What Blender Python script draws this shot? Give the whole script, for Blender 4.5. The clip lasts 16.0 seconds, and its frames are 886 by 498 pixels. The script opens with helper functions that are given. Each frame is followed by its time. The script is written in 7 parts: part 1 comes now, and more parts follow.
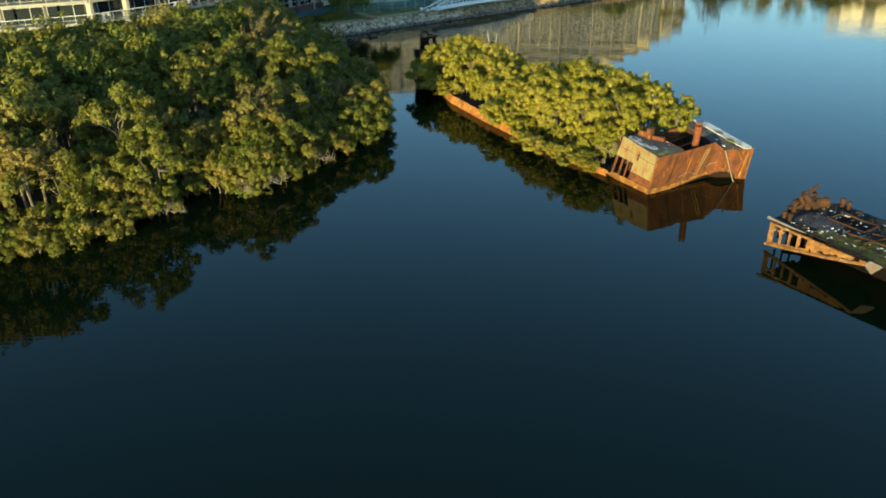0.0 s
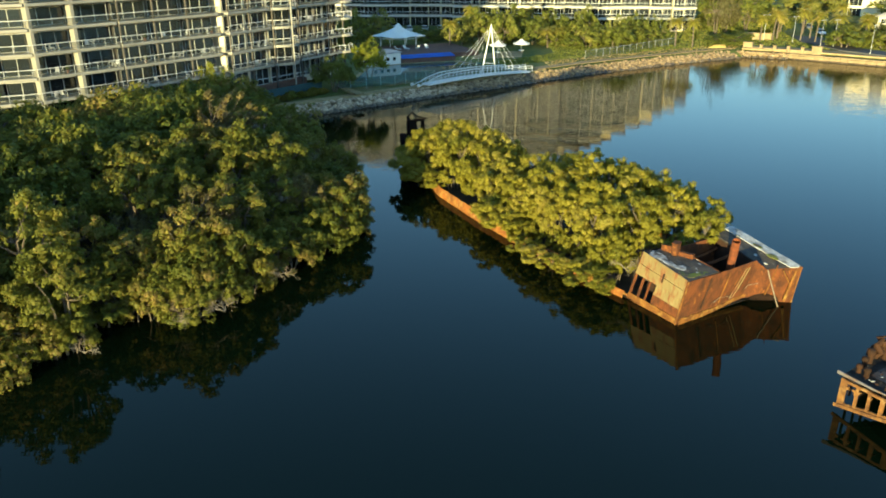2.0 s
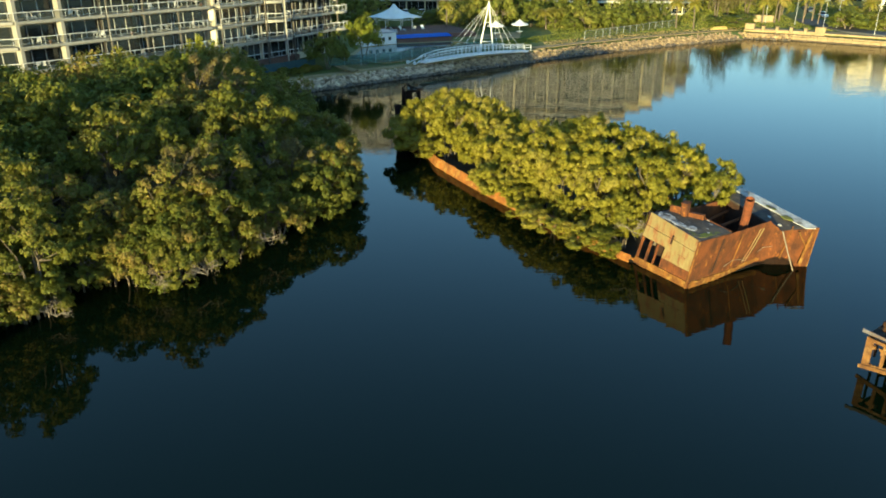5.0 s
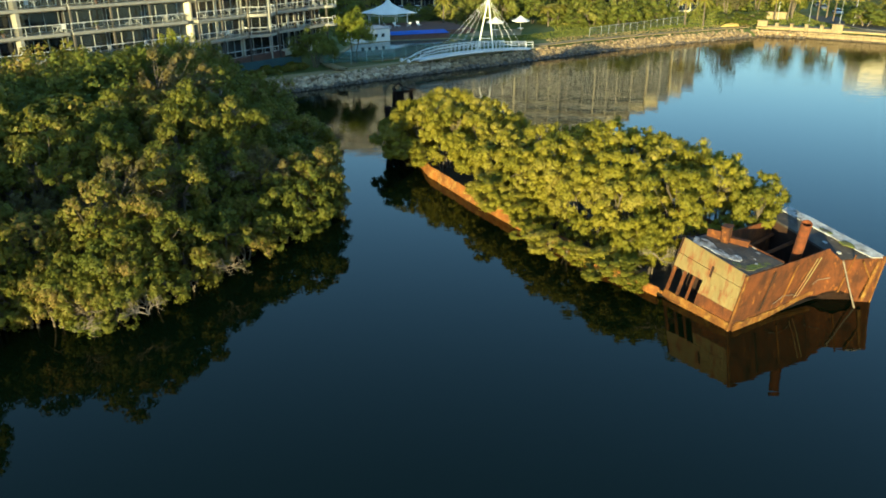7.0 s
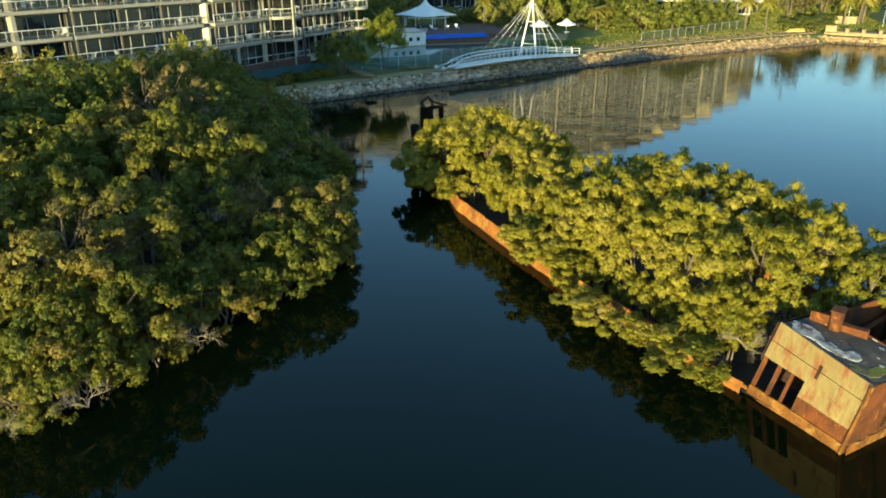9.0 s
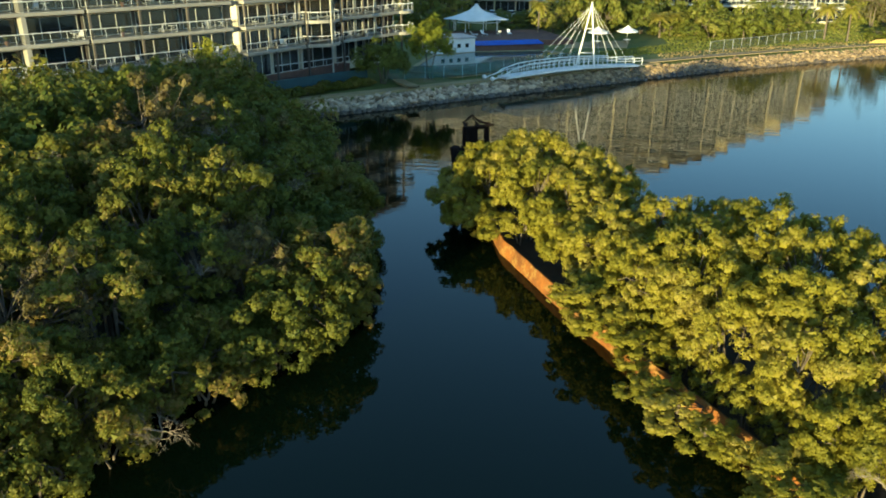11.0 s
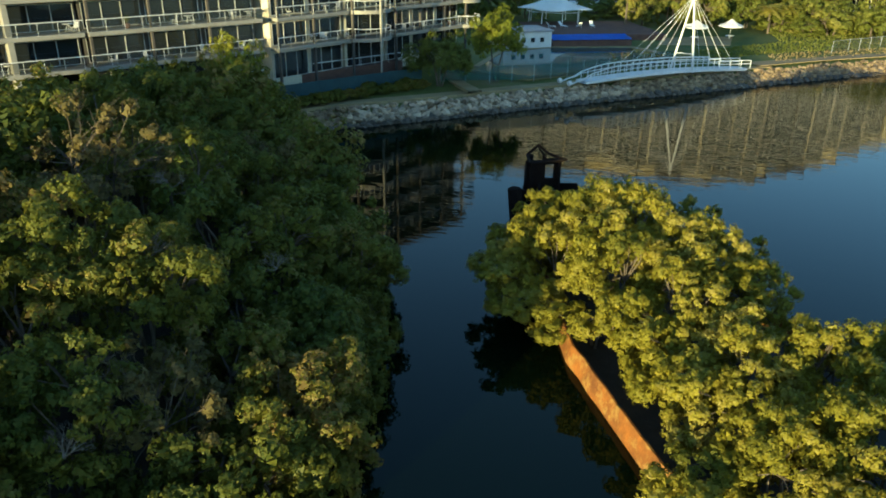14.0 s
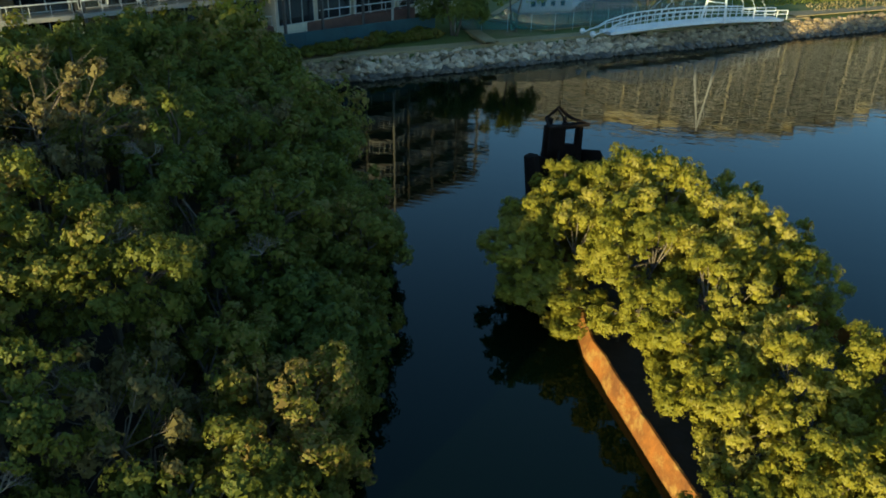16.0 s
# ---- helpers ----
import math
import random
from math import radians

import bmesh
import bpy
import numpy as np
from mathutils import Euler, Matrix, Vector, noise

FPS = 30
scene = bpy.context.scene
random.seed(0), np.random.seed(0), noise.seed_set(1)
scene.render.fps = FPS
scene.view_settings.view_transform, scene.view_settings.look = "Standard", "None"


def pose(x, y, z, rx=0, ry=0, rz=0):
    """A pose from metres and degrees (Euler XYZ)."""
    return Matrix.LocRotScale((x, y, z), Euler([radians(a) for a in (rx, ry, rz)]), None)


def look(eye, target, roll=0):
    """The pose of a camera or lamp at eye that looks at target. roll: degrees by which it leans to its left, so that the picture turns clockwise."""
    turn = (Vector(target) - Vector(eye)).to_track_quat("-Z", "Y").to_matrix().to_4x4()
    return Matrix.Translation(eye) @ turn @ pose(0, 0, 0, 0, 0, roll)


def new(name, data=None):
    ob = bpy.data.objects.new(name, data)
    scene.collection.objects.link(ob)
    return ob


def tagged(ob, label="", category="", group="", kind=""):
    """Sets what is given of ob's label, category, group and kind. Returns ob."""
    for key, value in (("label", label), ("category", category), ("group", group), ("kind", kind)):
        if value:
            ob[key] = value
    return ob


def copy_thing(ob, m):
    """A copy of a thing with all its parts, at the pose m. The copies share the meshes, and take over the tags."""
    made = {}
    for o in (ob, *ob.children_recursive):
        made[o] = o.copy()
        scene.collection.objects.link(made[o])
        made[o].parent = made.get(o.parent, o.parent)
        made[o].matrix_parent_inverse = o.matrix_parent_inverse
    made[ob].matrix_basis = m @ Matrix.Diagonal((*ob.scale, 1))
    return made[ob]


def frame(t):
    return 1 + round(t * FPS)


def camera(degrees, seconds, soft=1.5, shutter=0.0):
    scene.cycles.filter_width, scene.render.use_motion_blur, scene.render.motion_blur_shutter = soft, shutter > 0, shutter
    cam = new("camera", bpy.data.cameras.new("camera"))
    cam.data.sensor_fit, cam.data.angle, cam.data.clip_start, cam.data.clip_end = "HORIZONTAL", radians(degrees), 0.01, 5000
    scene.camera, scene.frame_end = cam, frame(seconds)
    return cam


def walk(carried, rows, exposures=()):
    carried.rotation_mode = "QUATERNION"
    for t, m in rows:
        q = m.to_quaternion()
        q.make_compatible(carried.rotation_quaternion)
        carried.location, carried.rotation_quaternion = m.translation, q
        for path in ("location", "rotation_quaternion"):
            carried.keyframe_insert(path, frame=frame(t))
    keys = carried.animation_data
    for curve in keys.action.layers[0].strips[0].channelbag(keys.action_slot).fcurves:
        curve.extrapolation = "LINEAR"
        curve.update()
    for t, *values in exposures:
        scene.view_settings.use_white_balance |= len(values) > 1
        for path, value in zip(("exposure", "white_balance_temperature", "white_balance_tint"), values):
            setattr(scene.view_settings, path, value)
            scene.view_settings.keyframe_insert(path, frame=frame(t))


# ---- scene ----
cam = camera(61.08, 16.0, soft=1.75)


def row(t, x, y, z, yaw, pitch, roll):
    """A drone pose: heading to the left of +y, tilt and roll in degrees."""
    a, b = radians(yaw), radians(pitch)
    way = Vector((-math.sin(a) * math.cos(b), math.cos(a) * math.cos(b), math.sin(b)))
    eye = Vector((x, y, z))
    return (t, look(eye, eye + way, roll))


PATH = [
    (0.0, -1.36, -14.65, 26.19, 0.22, -26.69, -0.38),
    (0.5, -1.06, -10.48, 25.99, 0.10, -26.66, -0.23),
    (1.0, -0.69, -6.37, 26.06, 0.06, -25.81, -0.12),
    (1.5, -0.32, -3.03, 26.02, 0.08, -22.15, -0.13),
    (2.0, -0.10, -0.84, 26.06, 0.07, -22.16, -0.12),
    (2.5, 0.05, 0.07, 25.59, 0.08, -22.14, -0.14),
    (3.0, 0.07, 0.27, 24.56, 0.06, -22.21, -0.13),
    (3.5, 0.00, 0.00, 23.97, 0.00, -22.28, -0.15),
    (4.0, -0.08, -0.11, 23.50, -0.08, -22.37, -0.14),
    (6.5, 0.23, 7.28, 21.16, -0.23, -22.48, -0.07),
    (7.0, 0.38, 10.35, 20.84, -0.29, -22.48, -0.03),
    (7.5, 0.63, 13.74, 20.61, -0.29, -22.48, -0.07),
    (8.0, 0.81, 16.32, 20.57, -0.08, -22.52, -0.10),
    (8.5, 0.97, 18.98, 20.54, 0.97, -22.52, 0.01),
    (9.0, 1.17, 20.96, 20.55, 2.90, -22.56, 0.06),
    (11.5, 1.00, 33.19, 19.86, 7.01, -22.38, 0.46),
    (12.0, 0.78, 35.86, 19.73, 7.69, -22.37, 0.52),
    (12.5, 0.78, 38.90, 19.74, 9.74, -22.42, 0.58),
    (13.0, 0.63, 41.62, 19.70, 10.73, -22.43, 0.67),
    (13.5, 0.40, 44.42, 19.66, 12.26, -22.81, 0.72),
    (14.0, 0.20, 46.87, 19.62, 12.45, -23.74, 0.76),
    (14.5, 0.03, 48.97, 19.76, 12.36, -27.07, 0.86),
    (15.0, -0.24, 50.45, 19.84, 12.23, -27.92, 1.00),
    (15.5, -0.35, 50.90, 19.66, 13.61, -27.96, 1.06),
    (16.0, -0.39, 50.94, 19.45, 13.61, -27.81, 1.12),
]
walk(cam, [row(*r) for r in PATH], exposures=[(0.0, 2.39, 5740, 0), (9.0, 2.38, 5740, 0), (13.0, 2.22, 5620, 0), (16.0, 2.04, 5580, 0)])

# ---- light: low evening sun from behind, clear sky ----
SUN_EL, SUN_ROT = radians(3.8), radians(200.0)
world = bpy.data.worlds.new("sky")
scene.world = world
world.use_nodes = True
wn = world.node_tree.nodes
sky = wn.new("ShaderNodeTexSky")
sky.sky_type = "NISHITA"
sky.sun_disc = False
sky.sun_elevation, sky.sun_rotation = SUN_EL, SUN_ROT
sky.air_density, sky.dust_density, sky.ozone_density = 1.0, 0.2, 2.3
world.node_tree.links.new(sky.outputs["Color"], wn["Background"].inputs["Color"])
wn["Background"].inputs["Strength"].default_value = 0.15
sun_data = bpy.data.lights.new("sun", "SUN")
sun_data.energy, sun_data.angle, sun_data.color = 3.4, radians(0.6), (1.0, 0.77, 0.34)
sun = new("sun", sun_data)
sun_at = Vector((math.sin(SUN_ROT) * math.cos(SUN_EL), math.cos(SUN_ROT) * math.cos(SUN_EL), math.sin(SUN_EL)))
sun.matrix_world = look(sun_at * 300, (0, 0, 0))


# ---- materials ----
def material(name, base, rough=0.7, metal=0.0, second=None, scale=2.0, amount=0.5, bump=0.2, fine=20.0, third=None,
             third_scale=0.5, per=None, ior=None, stretch=(1, 1, 1), third_edge=(0.52, 0.6)):
    """A procedural surface: base colour with stains of a second and third colour at two sizes, fine grain and bump."""
    m = bpy.data.materials.new(name)
    m.use_nodes = True
    nt = m.node_tree
    n, li = nt.nodes, nt.links.new
    p = n["Principled BSDF"]
    p.inputs["Roughness"].default_value = rough
    p.inputs["Metallic"].default_value = metal
    p.inputs["Specular IOR Level"].default_value = 0.25 if rough > 0.8 else 0.5
    if ior:
        p.inputs["IOR"].default_value = ior
    co = n.new("ShaderNodeTexCoord")
    mp = n.new("ShaderNodeMapping")
    mp.inputs["Scale"].default_value = stretch
    geo = n.new("ShaderNodeNewGeometry")
    li(geo.outputs["Position"], mp.inputs["Vector"])

    def noise_tex(sc, detail=4.0, ro=0.6):
        t = n.new("ShaderNodeTexNoise")
        t.inputs["Scale"].default_value, t.inputs["Detail"].default_value, t.inputs["Roughness"].default_value = sc, detail, ro
        li(mp.outputs["Vector"], t.inputs["Vector"])
        return t

    def mix(fac, a, b):
        x = n.new("ShaderNodeMix")
        x.data_type = "RGBA"
        li(fac, x.inputs["Factor"])
        for sock, v in ((x.inputs["A"], a), (x.inputs["B"], b)):
            if isinstance(v, tuple):
                sock.default_value = (*v, 1)
            else:
                li(v, sock)
        return x.outputs["Result"]

    def ramp(fac, a, b):
        r = n.new("ShaderNodeMapRange")
        r.inputs["From Min"].default_value, r.inputs["From Max"].default_value = a, b
        li(fac, r.inputs["Value"])
        return r.outputs["Result"]

    col = base
    if second:
        big = noise_tex(scale)
        col = mix(ramp(big.outputs["Fac"], 0.5 - 0.3 * (1.02 - amount), 0.5 + 0.3 * (1.02 - amount)), base, second)
    if third:
        t3 = noise_tex(third_scale, 6.0, 0.7)
        col = mix(ramp(t3.outputs["Fac"], *third_edge), col, third)
    small = noise_tex(fine, 3.0)
    grain = n.new("ShaderNodeHueSaturation")
    gv = n.new("ShaderNodeMapRange")
    gv.inputs["To Min"].default_value, gv.inputs["To Max"].default_value = 0.72, 1.28
    li(small.outputs["Fac"], gv.inputs["Value"])
    li(gv.outputs["Result"], grain.inputs["Value"])
    if isinstance(col, tuple):
        grain.inputs["Color"].default_value = (*col, 1)
    else:
        li(col, grain.inputs["Color"])
    out = grain.outputs["Color"]
    if per:
        rnd = n.new("ShaderNodeObjectInfo").outputs["Random"] if per == "object" else geo.outputs["Random Per Island"]
        pv = n.new("ShaderNodeMapRange")
        pv.inputs["To Min"].default_value, pv.inputs["To Max"].default_value = 0.6, 1.4
        li(rnd, pv.inputs["Value"])
        h2 = n.new("ShaderNodeHueSaturation")
        li(pv.outputs["Result"], h2.inputs["Value"])
        li(out, h2.inputs["Color"])
        out = h2.outputs["Color"]
    li(out, p.inputs["Base Color"])
    if bump:
        b = n.new("ShaderNodeBump")
        b.inputs["Strength"].default_value, b.inputs["Distance"].default_value = bump, 0.05
        li(small.outputs["Fac"], b.inputs["Height"])
        li(b.outputs["Normal"], p.inputs["Normal"])
    return m


def leaf_material(name, dark, light, dry, through_amount=0.42, dry_at=0.9):
    """Leaves: every leaf and every tree a little different, with light passing through the blade."""
    m = bpy.data.materials.new(name)
    m.use_nodes = True
    n, li = m.node_tree.nodes, m.node_tree.links.new
    p = n["Principled BSDF"]
    p.inputs["Roughness"].default_value = 0.55
    p.inputs["Specular IOR Level"].default_value = 0.2
    geo, info = n.new("ShaderNodeNewGeometry"), n.new("ShaderNodeObjectInfo")
    patch = n.new("ShaderNodeTexNoise")
    patch.inputs["Scale"].default_value, patch.inputs["Detail"].default_value = 0.35, 3.0
    li(geo.outputs["Position"], patch.inputs["Vector"])
    a = n.new("ShaderNodeMath")
    a.operation = "MULTIPLY_ADD"
    a.inputs[1].default_value, a.inputs[2].default_value = 0.26, -0.02
    li(geo.outputs["Random Per Island"], a.inputs[0])
    b = n.new("ShaderNodeMath")
    b.operation = "MULTIPLY_ADD"
    b.inputs[1].default_value = 0.3
    li(info.outputs["Random"], b.inputs[0])
    li(a.outputs[0], b.inputs[2])
    c = n.new("ShaderNodeMath")
    c.operation = "MULTIPLY_ADD"
    c.inputs[1].default_value = 0.75
    li(patch.outputs["Fac"], c.inputs[0])
    li(b.outputs[0], c.inputs[2])
    r = n.new("ShaderNodeValToRGB")
    r.color_ramp.elements[0].color, r.color_ramp.elements[0].position = (*dark, 1), 0.2
    r.color_ramp.elements[1].color, r.color_ramp.elements[1].position = (*light, 1), 0.75
    e = r.color_ramp.elements.new(dry_at)
    e.color = (*dry, 1)
    li(c.outputs[0], r.inputs["Fac"])
    li(r.outputs["Color"], p.inputs["Base Color"])
    t = n.new("ShaderNodeBsdfTranslucent")
    li(r.outputs["Color"], t.inputs["Color"])
    x = n.new("ShaderNodeMixShader")
    x.inputs["Fac"].default_value = through_amount
    li(p.outputs["BSDF"], x.inputs[1])
    li(t.outputs["BSDF"], x.inputs[2])
    li(x.outputs["Shader"], n["Material Output"].inputs["Surface"])
    return m


def water_material():
    m = bpy.data.materials.new("bay_water")
    m.use_nodes = True
    n, li = m.node_tree.nodes, m.node_tree.links.new
    p = n["Principled BSDF"]
    p.inputs["Base Color"].default_value = (0.0021, 0.0054, 0.0018, 1)
    p.inputs["Roughness"].default_value = 0.02
    p.inputs["IOR"].default_value = 1.30
    geo = n.new("ShaderNodeNewGeometry")
    mp = n.new("ShaderNodeMapping")
    mp.inputs["Rotation"].default_value = (0, 0, 0.12)
    mp.inputs["Scale"].default_value = (0.7, 2.0, 1.0)
    li(geo.outputs["Position"], mp.inputs["Vector"])
    w1, w2, calm = (n.new("ShaderNodeTexNoise") for _ in range(3))
    w1.inputs["Scale"].default_value, w1.inputs["Detail"].default_value = 0.42, 2.0
    w2.inputs["Scale"].default_value, w2.inputs["Detail"].default_value = 1.5, 1.0
    calm.inputs["Scale"].default_value, calm.inputs["Detail"].default_value = 0.018, 2.0
    for t in (w1, w2):
        li(mp.outputs["Vector"], t.inputs["Vector"])
    li(geo.outputs["Position"], calm.inputs["Vector"])
    cr = n.new("ShaderNodeMapRange")
    cr.inputs["From Min"].default_value, cr.inputs["From Max"].default_value = 0.46, 0.70
    cr.inputs["To Min"].default_value, cr.inputs["To Max"].default_value = 0.10, 0.8
    li(calm.outputs["Fac"], cr.inputs["Value"])
    # a light breeze reaches the inner end of the bay
    sep = n.new("ShaderNodeSeparateXYZ")
    li(geo.outputs["Position"], sep.inputs["Vector"])
    breeze = n.new("ShaderNodeMapRange")
    breeze.interpolation_type = "SMOOTHSTEP"
    breeze.inputs["From Min"].default_value, breeze.inputs["From Max"].default_value = 96.0, 150.0
    breeze.inputs["To Min"].default_value, breeze.inputs["To Max"].default_value = 0.0, 0.55
    li(sep.outputs["Y"], breeze.inputs["Value"])
    both = n.new("ShaderNodeMath")
    both.operation = "ADD"
    both.use_clamp = True
    li(cr.outputs["Result"], both.inputs[0])
    li(breeze.outputs["Result"], both.inputs[1])
    s = n.new("ShaderNodeMath")
    s.operation = "MULTIPLY_ADD"
    s.inputs[1].default_value = 0.35
    li(w2.outputs["Fac"], s.inputs[0])
    li(w1.outputs["Fac"], s.inputs[2])
    b = n.new("ShaderNodeBump")
    b.inputs["Distance"].default_value = 0.030
    li(both.outputs[0], b.inputs["Strength"])
    li(s.outputs[0], b.inputs["Height"])
    li(b.outputs["Normal"], p.inputs["Normal"])
    # clear surface gloss over the dark depth, by Fresnel's law
    p.inputs["Specular IOR Level"].default_value = 0.0
    gloss, fr, mixed = n.new("ShaderNodeBsdfGlossy"), n.new("ShaderNodeFresnel"), n.new("ShaderNodeMixShader")
    gloss.inputs["Roughness"].default_value = 0.02
    fr.inputs["IOR"].default_value = 1.25
    li(b.outputs["Normal"], gloss.inputs["Normal"])
    li(fr.outputs["Fac"], mixed.inputs["Fac"])
    li(p.outputs["BSDF"], mixed.inputs[1])
    li(gloss.outputs["BSDF"], mixed.inputs[2])
    li(mixed.outputs["Shader"], n["Material Output"].inputs["Surface"])
    return m


M_WATER = water_material()
M_MANGROVE = leaf_material("mangrove_leaf", (0.040, 0.071, 0.012), (0.148, 0.142, 0.018), (0.22, 0.155, 0.045))
M_DRYLEAF = leaf_material("dry_mangrove_leaf", (0.065, 0.062, 0.02), (0.140, 0.112, 0.036), (0.19, 0.14, 0.06))
M_SHIPLEAF = leaf_material("grey_mangrove_leaf", (0.066, 0.083, 0.011), (0.248, 0.217, 0.018), (0.31, 0.26, 0.06))
M_PARKLEAF = leaf_material("park_tree_leaf", (0.036, 0.060, 0.012), (0.150, 0.160, 0.024), (0.25, 0.225, 0.05))
M_YELLOWLEAF = leaf_material("golden_tree_leaf", (0.06, 0.09, 0.012), (0.25, 0.255, 0.02), (0.34, 0.29, 0.035))
M_PALMLEAF = leaf_material("palm_frond", (0.11, 0.13, 0.018), (0.30, 0.26, 0.04), (0.40, 0.31, 0.09))
M_DUSKLEAF = leaf_material("dusky_leaf", (0.045, 0.048, 0.018), (0.12, 0.105, 0.04), (0.17, 0.13, 0.06))
M_DRYBLADE = leaf_material("dry_grass_blade", (0.14, 0.11, 0.04), (0.28, 0.21, 0.09), (0.36, 0.28, 0.14))
M_BLADE = leaf_material("grass_blade", (0.055, 0.082, 0.014), (0.165, 0.175, 0.028), (0.36, 0.31, 0.09))
M_BARK = material("bark", (0.075, 0.058, 0.042), 0.9, second=(0.125, 0.10, 0.075), scale=1.5, fine=9, bump=0.5)
M_DEADWOOD = material("dead_wood", (0.20, 0.165, 0.125), 0.9, second=(0.13, 0.105, 0.08), scale=2.0, fine=12)
M_RUST = material("rusted_plate", (0.116, 0.036, 0.009), 0.9, second=(0.044, 0.0165, 0.007), scale=1.5, amount=0.5, fine=11,
                  third=(0.205, 0.074, 0.012), third_scale=2.9, third_edge=(0.57, 0.68), bump=0.8, stretch=(1, 1, 0.55))
M_RUSTDARK = material("dark_rust", (0.040, 0.020, 0.012), 0.9, second=(0.018, 0.012, 0.010), scale=1.1, fine=9, bump=0.5)
M_RUSTORANGE = material("orange_rust", (0.17, 0.070, 0.011), 0.9, second=(0.072, 0.027, 0.007), scale=1.4, amount=0.55, fine=7,
                        third=(0.23, 0.13, 0.028), third_scale=1.8, third_edge=(0.52, 0.66), bump=0.7)
# near-black rust for the bow; on the second wreck it paints in shade
M_RUSTSHADE = material("black_rust_and_shade", (0.006, 0.005, 0.0045), 0.95, second=(0.013, 0.008, 0.006), scale=1.3, amount=0.4, fine=9, bump=0.6)
M_RUSTSHADE.node_tree.nodes["Principled BSDF"].inputs["Specular IOR Level"].default_value = 0.1
M_BROWNRUST = material("brown_rust", (0.042, 0.019, 0.009), 0.9, second=(0.019, 0.010, 0.006), scale=1.4, amount=0.6, fine=9, bump=0.6)
for m_ in (M_BROWNRUST, M_RUSTDARK):
    m_.node_tree.nodes["Principled BSDF"].inputs["Specular IOR Level"].default_value = 0.15
M_TANRUST = material("tan_rust", (0.18, 0.083, 0.020), 0.9, second=(0.080, 0.036, 0.013), scale=2.0, amount=0.6, fine=9, third=(0.25, 0.15, 0.055), third_scale=1.4,
                     third_edge=(0.52, 0.68), bump=0.7)
M_HULL = material("sunlit_hull_rust", (0.25, 0.092, 0.014), 0.85, second=(0.13, 0.050, 0.012), scale=1.0, amount=0.5, fine=7,
                  third=(0.27, 0.15, 0.035), third_scale=1.6, third_edge=(0.5, 0.64), bump=0.7)
M_PIPE = material("red_rust", (0.165, 0.045, 0.014), 0.85, second=(0.07, 0.026, 0.012), scale=2.2, amount=0.4, fine=8, bump=0.5)
M_FADED = material("faded_cream_paint", (0.185, 0.142, 0.054), 0.75, second=(0.150, 0.106, 0.036), scale=1.1, amount=0.5, fine=6,
                   third=(0.15, 0.055, 0.016), third_scale=1.7, third_edge=(0.49, 0.62), bump=0.5, stretch=(1, 1, 0.35))
M_DECK = material("tarry_deck", (0.034, 0.031, 0.030), 0.9, second=(0.075, 0.060, 0.048), scale=1.2, amount=0.5, fine=8,
                  third=(0.15, 0.13, 0.11), third_scale=1.5, third_edge=(0.58, 0.7), bump=0.6)
M_GUANO = material("guano_white", (0.50, 0.50, 0.49), 0.9, second=(0.24, 0.23, 0.215), scale=1.6, fine=7,
                   third=(0.10, 0.085, 0.07), third_scale=1.4, third_edge=(0.55, 0.62), bump=0.4)
M_CRUST = material("thin_white_crust", (0.40, 0.40, 0.41), 0.9, second=(0.15, 0.135, 0.125), scale=2.2, fine=7, third=(0.06, 0.055, 0.05), third_scale=2.0, third_edge=(0.5, 0.6), bump=0.3)
M_GREYPLATE = material("grey_plate", (0.115, 0.105, 0.11), 0.8, second=(0.075, 0.065, 0.065), scale=0.9, fine=8, third=(0.10, 0.06, 0.04), third_scale=1.5, bump=0.3)
M_MUD = material("mud_bank", (0.045, 0.036, 0.026), 0.9, second=(0.025, 0.022, 0.016), scale=0.7, fine=6, bump=0.6)
M_MOSS = material("moss_growth", (0.095, 0.12, 0.016), 0.95, second=(0.11, 0.10, 0.03), scale=1.5, fine=14, bump=0.8,
                  third=(0.06, 0.05, 0.04), third_scale=1.2)
M_GRASS = material("ground_grass", (0.050, 0.078, 0.014), 0.95, second=(0.11, 0.115, 0.03), scale=0.08, fine=3,
                   third=(0.16, 0.13, 0.07), third_scale=0.05, third_edge=(0.6, 0.7), bump=0.6)
M_SAND = material("bare_dirt", (0.30, 0.215, 0.115), 0.95, second=(0.20, 0.155, 0.07), scale=0.5, fine=4, bump=0.5)
M_PATH = material("path_concrete", (0.29, 0.225, 0.115), 0.9, second=(0.22, 0.17, 0.085), scale=0.4, fine=5)
M_ROAD = material("asphalt", (0.055, 0.055, 0.056), 0.9, second=(0.075, 0.072, 0.07), scale=0.3, fine=8)
M_ROCK = material("riprap_rock", (0.44, 0.33, 0.22), 0.9, second=(0.22, 0.17, 0.115), scale=1.3, fine=6, per="object", bump=0.7,
                  third=(0.40, 0.32, 0.22), third_scale=0.9)
M_ROCKS = material("riprap_rock_far", (0.26, 0.19, 0.105), 0.9, second=(0.13, 0.09, 0.055), scale=1.3, fine=6, per="island", bump=0.7)
M_TIDE = material("tidal_stone", (0.10, 0.075, 0.05), 0.85, second=(0.05, 0.04, 0.03), scale=0.8, fine=6, bump=0.6)
M_STONE = material("sandstone_wall", (0.27, 0.205, 0.115), 0.9, second=(0.19, 0.14, 0.075), scale=0.6, fine=4, bump=0.4)
M_WHITE = material("white_paint", (0.66, 0.66, 0.64), 0.55, second=(0.56, 0.555, 0.54), scale=0.5, fine=4, bump=0.05)
M_DULLSLAB = material("weathered_concrete", (0.24, 0.205, 0.14), 0.85, second=(0.18, 0.15, 0.105), scale=0.5, fine=4, bump=0.1)
